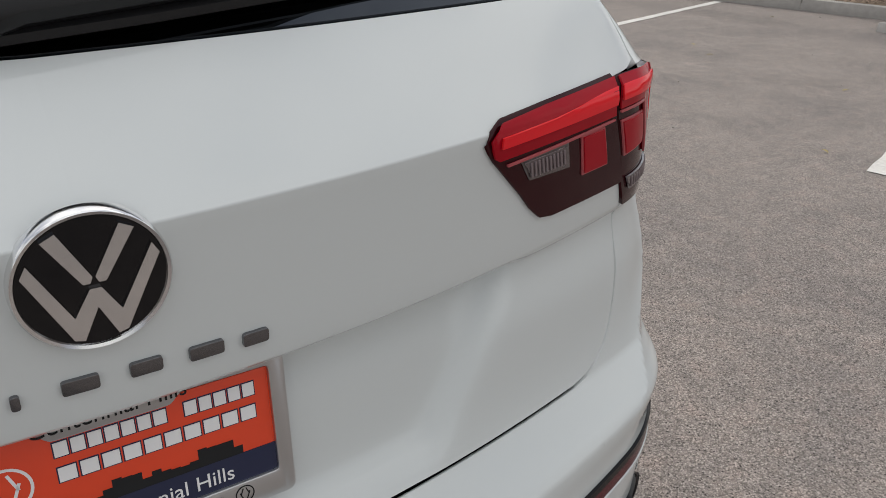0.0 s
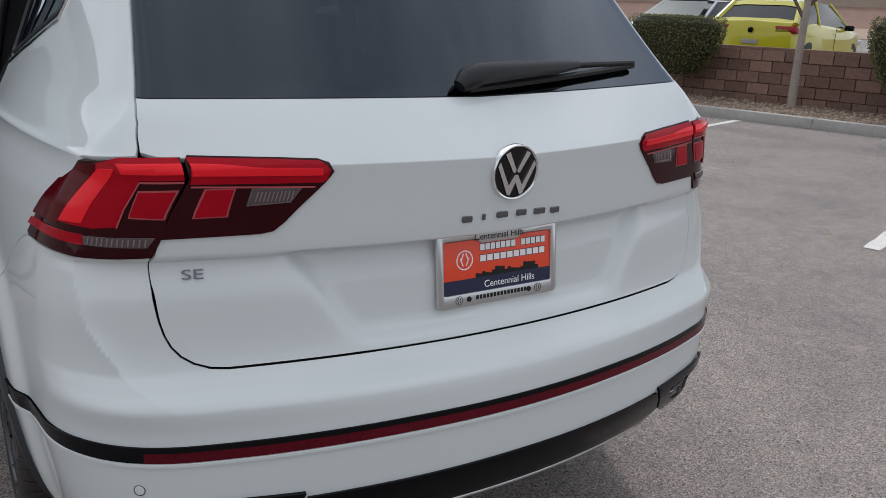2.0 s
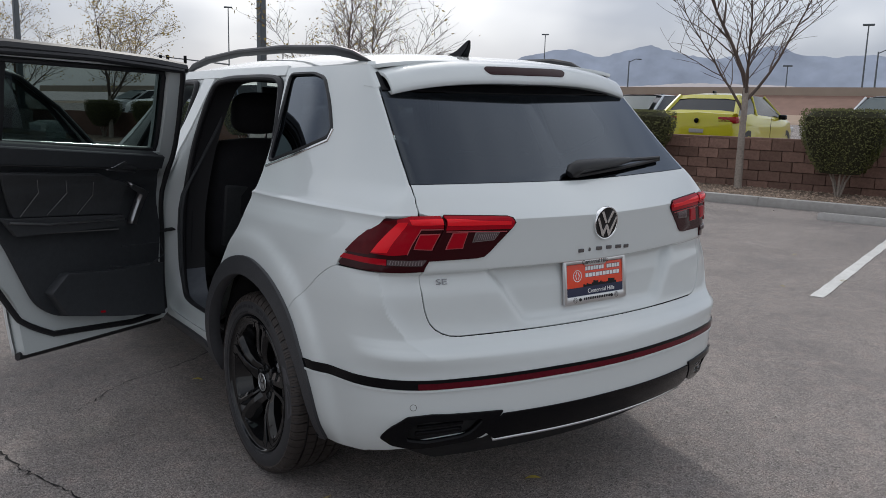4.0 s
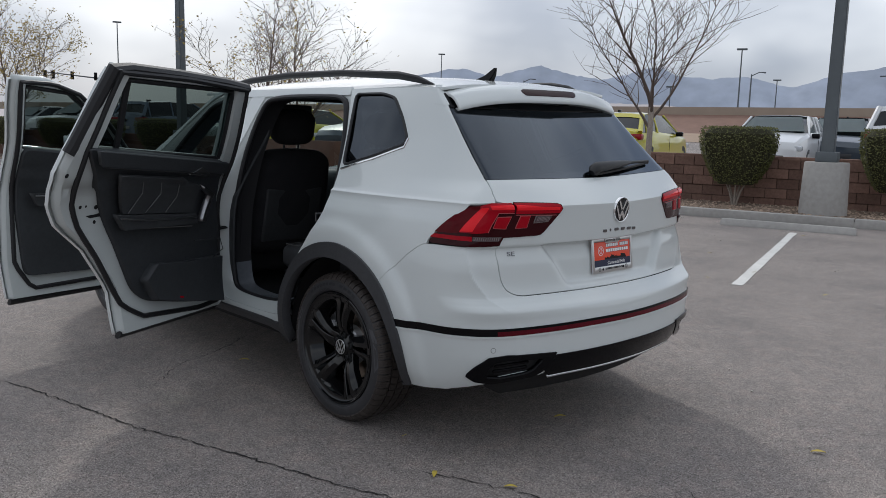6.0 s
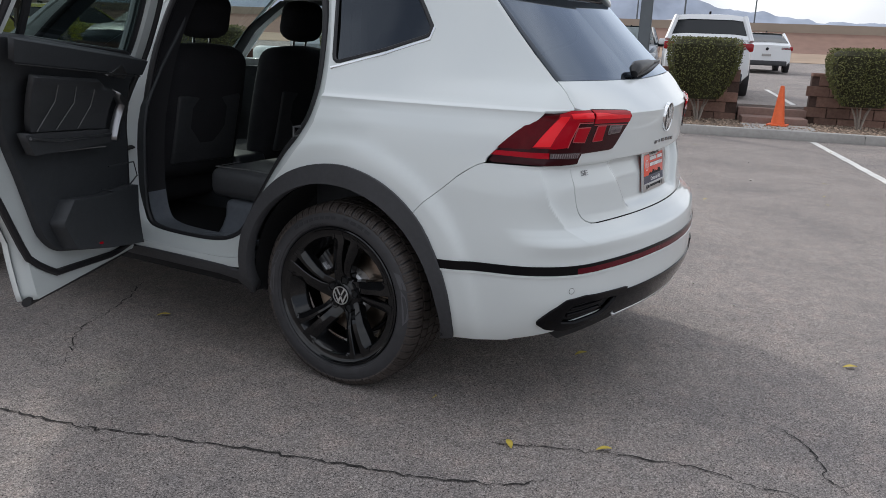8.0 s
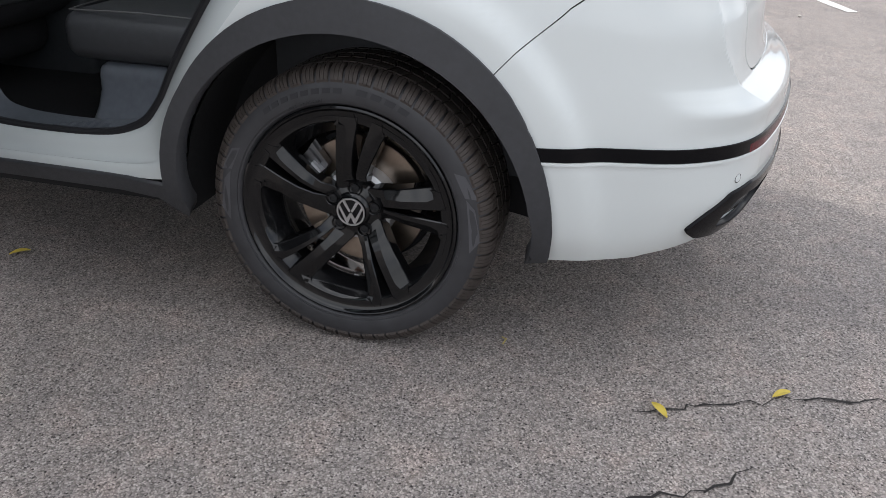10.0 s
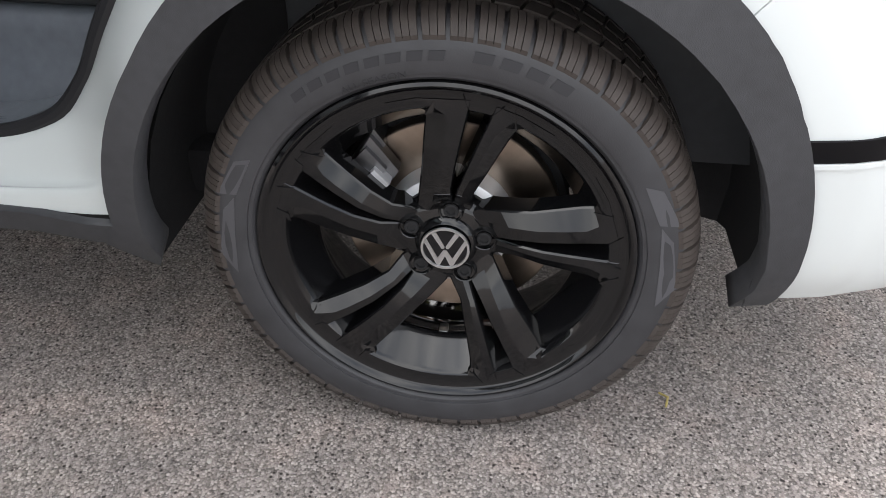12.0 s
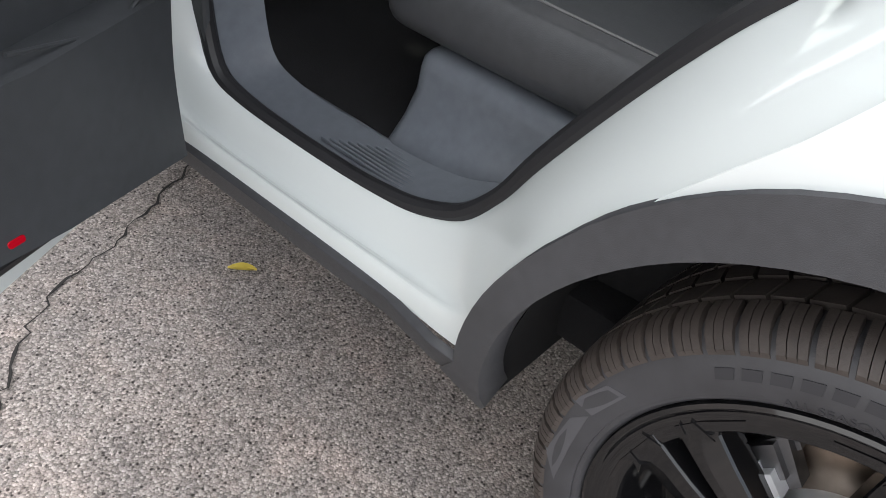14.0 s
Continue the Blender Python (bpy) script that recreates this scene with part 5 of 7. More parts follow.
rear_handles = [([(0.790, 1.056), (0.905, 1.012), (0.872, 0.93), (0.845, 0.865), (0.822, 0.870), (0.850, 0.94), (0.872, 1.0), (0.80, 1.035)], 0.165, 0.035, BRIGHTTRIM, "pull_handle"), ([(0.64, 1.128), (0.80, 1.110), (0.80, 1.130), (0.72, 1.165)], 0.152, 0.012, BRIGHTTRIM, "release_lever"),
                ([(0.20, 0.955), (0.78, 0.915), (0.79, 0.865), (0.26, 0.880)], 0.16, 0.03, LEATHERETTE, "arm_rest"), ([(0.16, 1.14), (0.62, 1.105), (0.78, 1.06), (0.76, 0.925), (0.25, 0.958)], 0.150, 0.02, LEATHERETTE, "quilted_pad"), ([(-0.02, 1.255), (0.945, 1.175), (0.95, 1.12), (0.02, 1.19)], 0.150, 0.02, TRIM, "top_rail"),
                ([(0.40, 0.62), (0.47, 0.512), (0.72, 0.456), (0.985, 0.414), (1.0, 0.66), (0.72, 0.665), (0.48, 0.69)], 0.162, 0.057, TRIM, "map_pocket")]
rd, rface, rpts = open_door("rear_door", (-0.82, 1.16), 64, outline, window, card, seal, rear_lines, rear_handles)
# window divider, black outer frame band, latch with its holes and a small reflector on the rear door
sheet("window_divider", [(0.172, 1.255), (0.202, 1.252), (0.158, 1.562), (0.128, 1.562)], rface(0.045), SEAL, rd, "black window divider", steps=(0.1, 0.05), mirror=True, depth=-0.012)
bm = bmesh.new()
tube_bm(rpts([(-0.090, 1.245), (-0.078, 1.275), (-0.030, 1.425), (0.025, 1.606), (0.12, 1.612), (0.445, 1.609), (0.80, 1.597), (1.015, 1.580)], 0.050), 0.028, 8, bm=bm, flat=0.75)
part("outer_frame_band", bm, SEAL, rd, "black outer window frame band")
for y, z, r in ((-0.085, 1.150, 0.010), (0.055, 1.002, 0.009), (0.088, 1.003, 0.006), (0.150, 0.995, 0.011), (0.150, 0.926, 0.009), (0.205, 0.945, 0.006), (0.208, 0.918, 0.006)):
    sheet("shut_face_hole", [(y + r * math.cos(k * math.pi / 5), z + r * math.sin(k * math.pi / 5)) for k in range(10)], rface(0.0765), DARK, rd, steps=(0.1, 0.1), mirror=True, depth=-0.001)
sheet("door_latch", rounded([(0.095, 0.958), (0.12, 0.946), (0.19, 0.950), (0.195, 0.972), (0.16, 0.962)], 0.006, 2), rface(0.078), DARK, rd, "black door latch slot", steps=(0.1, 0.1), mirror=True, depth=-0.003)
sheet("door_reflector", rounded([(0.625, 0.492), (0.650, 0.488), (0.650, 0.497), (0.625, 0.501)], 0.003, 2), rface(0.164), REDLENS, rd, "small red door reflector", steps=(0.1, 0.1), mirror=True, depth=-0.004)
f_out = [(1.27, 0.345), (2.22, 0.332), (2.25, 0.50), (2.26, 0.90), (2.20, 1.09), (1.84, 1.40), (1.60, 1.55), (1.40, 1.603), (1.19, 1.603), (1.215, 1.42), (1.25, 1.25), (1.27, 1.0), (1.26, 0.60)]
f_win = [(1.32, 1.225), (2.02, 1.16), (1.78, 1.39), (1.56, 1.535), (1.27, 1.56)]
f_card = rounded([(1.31, 1.215), (1.33, 0.80), (1.36, 0.48), (2.05, 0.45), (2.16, 0.52), (2.18, 0.90), (2.10, 1.14)][::-1], 0.05, 4)[::-1]
f_seal = [(1.23, 1.58), (1.42, 1.58), (1.60, 1.53), (1.82, 1.38), (2.17, 1.07), (2.22, 0.85), (2.20, 0.45), (1.90, 0.40), (1.40, 0.40), (1.31, 0.55), (1.31, 0.95), (1.28, 1.25)]
f_lines = [("trim_line", [(1.40, 0.95), (1.98, 0.91)], 0.165, 0.005, BRIGHTTRIM), ("stitching", [(1.50, 0.96), (1.55, 1.06)], 0.158, 0.0018, STITCH), ("stitching", [(1.62, 0.955), (1.68, 1.05)], 0.158, 0.0018, STITCH)]
f_handles = [([(2.0, 1.05), (2.08, 1.0), (2.04, 0.88), (2.01, 0.88), (2.04, 0.99)], 0.165, 0.035, BRIGHTTRIM, "pull_handle"), ([(1.38, 0.96), (1.99, 0.92), (2.0, 0.87), (1.42, 0.89)], 0.16, 0.03, LEATHERETTE, "arm_rest")]
fd, fface, fpts = open_door("front_door", (-0.82, 2.26), 73, f_out, f_win, f_card, f_seal, f_lines, f_handles)
# door mirrors
def side_mirror(parent, m, stalk=0.0):
    bm = box_bm((-0.13, -0.055, -0.075), (0.10, 0.07, 0.075), 0.045, 4)
    bmesh.ops.transform(bm, matrix=m, verts=bm.verts)
    cap = part("side_mirror", bm, WHITE, parent, "white side mirror")
    if stalk:
        arm = box_bm((0.06, -0.02, -0.085), (0.10 + stalk, 0.045, -0.045), 0.014, 3)
        bmesh.ops.transform(arm, matrix=m, verts=arm.verts)
        part("mirror_arm", arm, GLOSSBLACK, cap)
    g = box_bm((-0.115, -0.060, -0.058), (0.08, -0.054, 0.058), 0.003)
    bmesh.ops.transform(g, matrix=m, verts=g.verts)
    part("mirror_glass", g, material("mirror_silvering", (0.9, 0.9, 0.9), 0.02, metal=1.0), cap)


side_mirror(fd, pose(-0.342, -0.23, 1.225), 0.16)
side_mirror(car, pose(1.02, 2.02, 1.16))


# ---- cabin ----
def cushion_bm(lo, hi, bevel=0.04, m=None, bulge=0.0):
    bm = box_bm(lo, hi, bevel, 4)
    if bulge:
        c, s = [(a + b) / 2 for a, b in zip(lo, hi)], [(b - a) / 2 for a, b in zip(lo, hi)]
        bmesh.ops.subdivide_edges(bm, edges=[e for e in bm.edges if e.calc_length() > 0.12], cuts=4, use_grid_fill=True)
        for v in bm.verts:
            d = [(v.co[i] - c[i]) / s[i] for i in range(3)]
            for i in range(3):
                o = [d[j] for j in range(3) if j != i]
                v.co[i] += d[i] * bulge * (1 - min(1, o[0] ** 2)) * (1 - min(1, o[1] ** 2))
    if m is not None:
        bmesh.ops.transform(bm, matrix=m, verts=bm.verts)
    return bm


def front_seat(x):
    m = pose(x, 1.36, 0.62, 12, 0, 0)   # leaning back
    back = part("front_seat", cushion_bm((-0.265, -0.085, 0.0), (0.265, 0.075, 0.62), 0.07, m, 0.025), FABRIC, car, "black cloth front seat")
    low = cushion_bm((x - 0.26, 1.40, 0.46), (x + 0.26, 1.92, 0.66), 0.06, None, 0.015)
    part("seat_base", low, FABRIC, back)
    part("head_rest", cushion_bm((-0.135, -0.05, 0.68), (0.135, 0.065, 0.87), 0.05, m, 0.015), FABRIC, back, "black cloth head rest")
    for s in (-0.05, 0.05):
        bm = bmesh.new()
        tube_bm([m @ Vector((s, 0, 0.58)), m @ Vector((s, 0.005, 0.72))], 0.007, 8, bm=bm)
        part("head_rest_post", bm, CHROME, back)
    part("back_pocket", cushion_bm((-0.20, -0.105, 0.08), (0.20, -0.07, 0.42), 0.015, m), LEATHERETTE, back)


front_seat(-0.36)
front_seat(0.36)
BENCH = material("black_bench_leatherette", (0.054, 0.056, 0.060), 0.5, noise_scale=60, vary=0.15, bump=0.2, bump_scale=500)
bench = part("rear_seat", cushion_bm((-0.61, 0.36, 0.575), (0.61, 0.955, 0.71), 0.045, None, 0.015), BENCH, car, "black leatherette rear bench seat")
m = pose(0, 0.30, 0.66, 18, 0, 0)
for x0, x1 in ((-0.61, -0.12), (-0.11, 0.11), (0.12, 0.61)):
    part("back_cushion", cushion_bm((x0, -0.07, 0.0), (x1, 0.07, 0.58), 0.05, m, 0.012), FABRIC, bench)
for x in (-0.36, 0.0, 0.36):
    part("rear_head_rest", cushion_bm((x - 0.12, -0.045, 0.58), (x + 0.12, 0.045, 0.70), 0.04, m, 0.01), FABRIC, bench)
bm = bmesh.new()
tube_bm([(-0.605, 0.40, 0.715), (-0.607, 0.70, 0.722), (-0.585, 0.93, 0.712), (-0.4, 0.957, 0.71)], 0.0022, 5, bm=bm)
part("seat_piping", bm, STITCH, bench, "pale seam on the seat edge")
bm = box_bm((-0.615, 0.50, 0.38), (0.60, 0.86, 0.575), 0.035, 4)
bmesh.ops.bisect_plane(bm, geom=list(bm.verts) + list(bm.edges) + list(bm.faces), plane_co=(0, 0, 0.50), plane_no=(0, 0, 1))
bmesh.ops.bisect_plane(bm, geom=list(bm.verts) + list(bm.edges) + list(bm.faces), plane_co=(0, 0, 0.455), plane_no=(0, 0, 1))
for v in bm.verts:   # the foot spreads out over the sill
    if v.co.x < -0.4:
        v.co.x -= 0.11 * max(0.0, (0.52 - v.co.z) / 0.14) ** 1.8 * min(1.0, max(0.0, (v.co.y - 0.5) / 0.06))
part("seat_plinth", bm, SILLTRIM, bench, "dark grey seat plinth")
part("cabin_carpet", box_bm((-0.70, 0.30, 0.30), (0.70, 2.35, 0.385), 0.01), CARPET, car, "black carpet")
# sill cover with its ribbed tread
cover = bmesh.new()
box_bm((-0.785, 0.52, 0.385), (-0.655, 2.15, 0.425), 0.012, 3, cover)
sc = part("sill_cover", cover, SILLTRIM, car, "dark grey ribbed sill cover")
for i in range(9):
    part("tread_rib", box_bm((-0.768 + i * 0.0085, 0.66 - 0.004 * i, 0.436), (-0.7645 + i * 0.0085, 0.90 - 0.012 * i, 0.4415), 0.001), SILLTRIM, sc, smooth=False)
wheel_trim = bmesh.new()
rows = []
for k in range(8):
    a = radians(90 * k / 7)
    rows.append([(-0.785 + 0.165 * f, 0.62 - 0.11 * math.sin(a) - 0.04 * f, 0.425 + 0.20 * (1 - math.cos(a)) + 0.03 * f) for f in (0, 0.35, 0.7, 1)])
part("corner_cover", loft_bm(rows), SILLTRIM, car, "dark grey corner trim")
# walls, headliner, parcel area behind the bench
for side in (-1, 1):
    part("side_lining", box_bm((side * 0.66, -0.70, 0.42), (side * 0.70, 0.26, 1.15), 0.01), TRIM, car)
part("load_floor", box_bm((-0.60, -0.80, 0.62), (0.60, 0.25, 0.66)), CARPET, car)
part("luggage_cover", box_bm((-0.62, -0.74, 1.04), (0.62, 0.12, 1.06), 0.005), FABRIC, car, "black luggage cover")
sheet("headliner", [(0, -0.30), (0.97, -0.30), (0.97, 1.62), (0, 1.70)], lambda q, y: roof(q, y) - np.array([0, 0, 0.045]), FABRIC, car, steps=(0.2, 0.2), both=True)
dash = cushion_bm((-0.70, 2.02, 0.72), (0.70, 2.42, 1.06), 0.08)
dash = part("dashboard", dash, TRIM, car, "black dashboard")
part("instrument_hood", cushion_bm((-0.56, 1.96, 1.0), (-0.18, 2.2, 1.10), 0.04), TRIM, dash)
part("centre_screen", box_bm((-0.12, 1.985, 0.93), (0.12, 2.02, 1.07), 0.006), GLOSSBLACK, dash)
part("centre_console", cushion_bm((-0.11, 1.25, 0.36), (0.11, 2.1, 0.68), 0.03), TRIM, car)
sw = bmesh.new()
m = pose(-0.36, 1.90, 0.98, -66, 0, 0)
ring = [m @ Vector((0.185 * math.cos(a * math.pi / 16), 0.185 * math.sin(a * math.pi / 16), 0)) for a in range(32)]
tube_bm(ring, 0.016, 10, closed=True, bm=sw)
stw = part("steering_wheel", sw, LEATHERETTE, car, "black steering wheel")
hubm = cushion_bm((-0.075, -0.06, -0.02), (0.075, 0.06, 0.03), 0.025, m)
part("wheel_boss", hubm, TRIM, stw)
for a in (0, 180, 270):
    bm = bmesh.new()
    tube_bm([m @ Vector((0.05 * math.cos(radians(a)), 0.05 * math.sin(radians(a)), 0)), m @ Vector((0.18 * math.cos(radians(a)), 0.18 * math.sin(radians(a)), 0))], 0.014, 8, bm=bm, flat=0.5)
    part("wheel_arm", bm, SATIN if a == 270 else TRIM, stw)
part("rear_view_mirror", cushion_bm((-0.12, 1.70, 1.46), (0.12, 1.725, 1.53), 0.012), TRIM, car)
bm = bmesh.new()
tube_bm([(-0.69, 1.12, 1.40), (-0.72, 1.16, 1.10), (-0.74, 1.18, 0.60)], 0.024, 6, bm=bm, flat=0.15)
part("seat_belt", bm, FABRIC, car)
for y0, y1 in ((1.06, 1.20),):
    sheet("pillar_lining", on_side([(y0 + 0.08, 0.45), (y1 + 0.12, 0.45), (y1 + 0.05, 1.2), (y1 - 0.07, 1.53), (y0 - 0.05, 1.53), (y0 + 0.05, 1.2)]), skin, TRIM, car, steps=(0.1, 0.1), mirror=True, proud=-0.10)
striker = bmesh.new()
tube_bm([(-0.815, 0.245, 0.93), (-0.85, 0.25, 0.93), (-0.85, 0.25, 0.965), (-0.815, 0.245, 0.965)], 0.005, 8, bm=striker)
part("door_striker", striker, STEEL, car, "steel door striker loop")


bm = bmesh.new()
tube_bm([(-0.80, 1.190, 0.80), (-0.87, 1.155, 0.80), (-0.97, 1.085, 0.80)], 0.011, 8, bm=bm, flat=0.5)
part("door_check_strap", bm, DARK, car, "black check strap of the open door")


# the body sits a little askew: its far rear shoulder lies further in and higher
def ease(v, lo, hi):
    q = np.clip((v - lo) / (hi - lo), 0, 1)
    return q * q * (3 - 2 * q)


for ob in car.children_recursive:
    if ob.type != "MESH" or ob.matrix_basis != Matrix() or ob.parent.matrix_basis != Matrix():
        continue
    co = np.empty(len(ob.data.vertices) * 3)
    ob.data.vertices.foreach_get("co", co)
    co = co.reshape(-1, 3)
    if co[:, 0].max() < 0.05 or co[:, 1].min() > 0.4:
        continue
    far = np.clip(co[:, 0], 0, None) / 0.7 * ease(-co[:, 1], -0.5, 0.3)
    co[:, 0] -= 0.020 * np.clip(co[:, 0] - 0.25, 0, None) / 0.45 * ease(-co[:, 1], -0.5, 0.3) * ease(co[:, 2], 0.60, 1.02)
    co[:, 2] += 0.024 * far * ease(co[:, 2], 0.80, 1.0)
    ob.data.vertices.foreach_set("co", co.ravel())
    ob.data.update()


# ---- the car park ----
LOT = 14.5   # degrees by which the rows of bays stand turned to the car
TURN = pose(0, 0, 0, 0, 0, LOT)


def lot(u, v, z=0.0):
    """A place in the car park: u across the bays, away from the car, v along the kerb."""
    return TURN @ Vector((u, v, z))


def asphalt():
    m = bpy.data.materials.new("worn_asphalt")
    m.use_nodes = True
    n, l = m.node_tree.nodes, m.node_tree.links
    b = n["Principled BSDF"]
    b.inputs["Roughness"].default_value, b.inputs["Specular IOR Level"].default_value = 0.85, 0.35
    co = n.new("ShaderNodeTexCoord")

    def tex(kind, scale, **more):
        t = n.new("ShaderNodeTex" + kind)
        t.inputs["Scale"].default_value = scale
        for k, v in more.items():
            t.inputs[k].default_value = v
        l.new(co.outputs["Object"], t.inputs["Vector"])
        return t

    def ramp(src, stops):
        r = n.new("ShaderNodeValToRGB")
        r.color_ramp.elements[0].position, r.color_ramp.elements[0].color = stops[0][0], (*stops[0][1], 1)
        r.color_ramp.elements[1].position, r.color_ramp.elements[1].color = stops[-1][0], (*stops[-1][1], 1)
        for p, c in stops[1:-1]:
            r.color_ramp.elements.new(p).color = (*c, 1)
        l.new(src, r.inputs["Fac"])
        return r.outputs["Color"]

    def mix(kind, f, a, c):
        x = n.new("ShaderNodeMixRGB")
        x.blend_type, x.inputs[0].default_value = kind, f
        l.new(a, x.inputs[1]), l.new(c, x.inputs[2])
        return x.outputs["Color"]

    stones = tex("Voronoi", 235.0)
    small = tex("Voronoi", 430.0)
    sep, sep2 = n.new("ShaderNodeSeparateColor"), n.new("ShaderNodeSeparateColor")
    l.new(stones.outputs["Color"], sep.inputs[0]), l.new(small.outputs["Color"], sep2.inputs[0])
    c1 = ramp(sep.outputs[0], [(0.0, (0.095, 0.086, 0.082)), (0.16, (0.170, 0.152, 0.143)), (0.5, (0.300, 0.268, 0.254)), (0.8, (0.405, 0.364, 0.343)), (1.0, (0.60, 0.55, 0.52))])
    c2 = ramp(sep2.outputs[0], [(0.0, (0.061, 0.059, 0.059)), (0.35, (0.20, 0.185, 0.176)), (1.0, (0.42, 0.385, 0.362))])
    base = mix("MIX", 0.30, c1, c2)
    gap = ramp(stones.outputs["Distance"], [(0.0, (1, 1, 1)), (0.55, (1, 1, 1)), (0.95, (0.38, 0.37, 0.36))])
    base = mix("MULTIPLY", 0.85, base, gap)
    pits = tex("Voronoi", 105.0)
    sep3 = n.new("ShaderNodeSeparateColor")
    l.new(pits.outputs["Color"], sep3.inputs[0])
    rare = ramp(sep3.outputs[0], [(0.30, (0, 0, 0)), (0.33, (1, 1, 1))])
    near = ramp(pits.outputs["Distance"], [(0.18, (0.14, 0.13, 0.13)), (0.36, (1, 1, 1))])
    base = mix("MULTIPLY", 1.0, base, mix("LIGHTEN", 1.0, rare, near))
    broad = ramp(tex("Noise", 0.9, Detail=6.0, Roughness=0.6).outputs["Fac"], [(0.3, (0.72, 0.72, 0.73)), (0.5, (0.91, 0.90, 0.885)), (0.7, (1.03, 1.01, 0.985))])
    patch = ramp(tex("Noise", 9.0, Detail=5.0, Roughness=0.65).outputs["Fac"], [(0.3, (0.85, 0.85, 0.86)), (0.52, (1.0, 0.985, 0.975)), (0.7, (1.17, 1.09, 1.06))])
    oil = ramp(tex("Noise", 0.33, Detail=2.0).outputs["Fac"], [(0.28, (0.74, 0.74, 0.75)), (0.42, (1, 1, 1))])
    l.new(mix("MULTIPLY", 1.0, mix("MULTIPLY", 1.0, mix("MULTIPLY", 1.0, base, broad), patch), oil), b.inputs["Base Color"])
    bp = n.new("ShaderNodeBump")
    bp.inputs["Strength"].default_value, bp.inputs["Distance"].default_value = 0.6, 0.0025
    l.new(stones.outputs["Distance"], bp.inputs["Height"])
    bp.invert = True
    l.new(bp.outputs["Normal"], b.inputs["Normal"])
    return m


def random_tint(m, low, high):
    """Let a material's colour differ from piece to piece."""
    n, l = m.node_tree.nodes, m.node_tree.links
    b = n["Principled BSDF"]
    inf, rg, mul = n.new("ShaderNodeObjectInfo"), n.new("ShaderNodeMapRange"), n.new("ShaderNodeMixRGB")
    rg.inputs["To Min"].default_value, rg.inputs["To Max"].default_value = low, high
    mul.blend_type, mul.inputs[0].default_value = "MULTIPLY", 1
    src = b.inputs["Base Color"].links[0].from_socket if b.inputs["Base Color"].links else None
    if src:
        l.new(src, mul.inputs[1])
    else:
        mul.inputs[1].default_value = b.inputs["Base Color"].default_value
    l.new(inf.outputs["Random"], rg.inputs["Value"]), l.new(rg.outputs[0], mul.inputs[2]), l.new(mul.outputs["Color"], b.inputs["Base Color"])
    return m


def island_tint(m, low, high):
    n, l = m.node_tree.nodes, m.node_tree.links
    b = n["Principled BSDF"]
    geo, rg, mul = n.new("ShaderNodeNewGeometry"), n.new("ShaderNodeMapRange"), n.new("ShaderNodeMixRGB")
    rg.inputs["To Min"].default_value, rg.inputs["To Max"].default_value = low, high
    mul.blend_type, mul.inputs[0].default_value = "MULTIPLY", 1
    mul.inputs[1].default_value = b.inputs["Base Color"].default_value
    if b.inputs["Base Color"].links:
        l.new(b.inputs["Base Color"].links[0].from_socket, mul.inputs[1])
    l.new(geo.outputs["Random Per Island"], rg.inputs["Value"]), l.new(rg.outputs[0], mul.inputs[2]), l.new(mul.outputs["Color"], b.inputs["Base Color"])
    return m


ASPHALT = asphalt()
CONCRETE = material("pale_concrete", (0.36, 0.345, 0.325), 0.85, noise_scale=14, vary=0.16, bump=0.3, bump_scale=120)
BLOCK = random_tint(material("red_brown_split_block", (0.225, 0.135, 0.105), 0.95, noise_scale=22, vary=0.3, bump=1.0, bump_scale=45), 0.72, 1.25)
WALLFILL = material("red_brown_wall_mortar", (0.085, 0.055, 0.045), 0.95, noise_scale=22, vary=0.3, bump=0.5, bump_scale=60)
WALLFAR = material("red_brown_wall_plain", (0.14, 0.075, 0.056), 0.95, noise_scale=3, vary=0.3, bump=0.5, bump_scale=60)
LINEPAINT = material("worn_white_road_paint", (0.62, 0.61, 0.58), 0.8, noise_scale=45, vary=0.22, bump=0.3, bump_scale=160)
SOIL = material("brown_planting_soil", (0.17, 0.125, 0.09), 0.95, noise_scale=18, vary=0.35, bump=0.8, bump_scale=50)
GRAVEL = island_tint(material("brown_gravel", (0.27, 0.20, 0.15), 0.9), 0.45, 1.6)

bm = bmesh.new()
bmesh.ops.create_grid(bm, x_segments=40, y_segments=40, size=3500)
ground = tagged(part("ground", bm, ASPHALT), "weathered grey asphalt of a car park", "ground", kind="structure")


def slab(name, u0, u1, v0, v1, z0, z1, mat, bevel=0.01, parent=None):
    bm = box_bm((u0, v0, z0), (u1, v1, z1), bevel)
    bmesh.ops.transform(bm, matrix=TURN, verts=bm.verts)
    return part(name, bm, mat, parent)


kerb = tagged(slab("kerb", 10.66, 10.80, -14, 46, -0.05, 0.10, CONCRETE), "grey concrete kerb along the bays", "kerb", kind="structure")
for v in np.arange(-13.2, 20, 3.05):
    slab("kerb_stone", 10.65, 10.82, v + 0.006, v + 3.044, -0.02, 0.15, CONCRETE, 0.012, kerb)
tagged(slab("planting_bed", 10.82, 12.95, -14, 46, -0.05, 0.125, SOIL, 0.01), "brown soil bed behind the kerb", "planting bed", kind="structure")
wall = tagged(slab("wall_block", 12.86, 13.04, -2.22, 7.4, 0.05, 1.0, WALLFILL, 0.004), "low wall of red-brown split blocks", "wall", kind="structure")
slab("wall_block_side", 12.86, 13.04, -8.0, -3.48, 0.05, 1.0, WALLFILL, 0.004, wall)
tagged(slab("wall_far", 12.84, 13.04, 7.41, 46, 0.05, 1.03, WALLFAR, 0.004), "low wall of red-brown blocks, farther off", "wall", kind="structure")

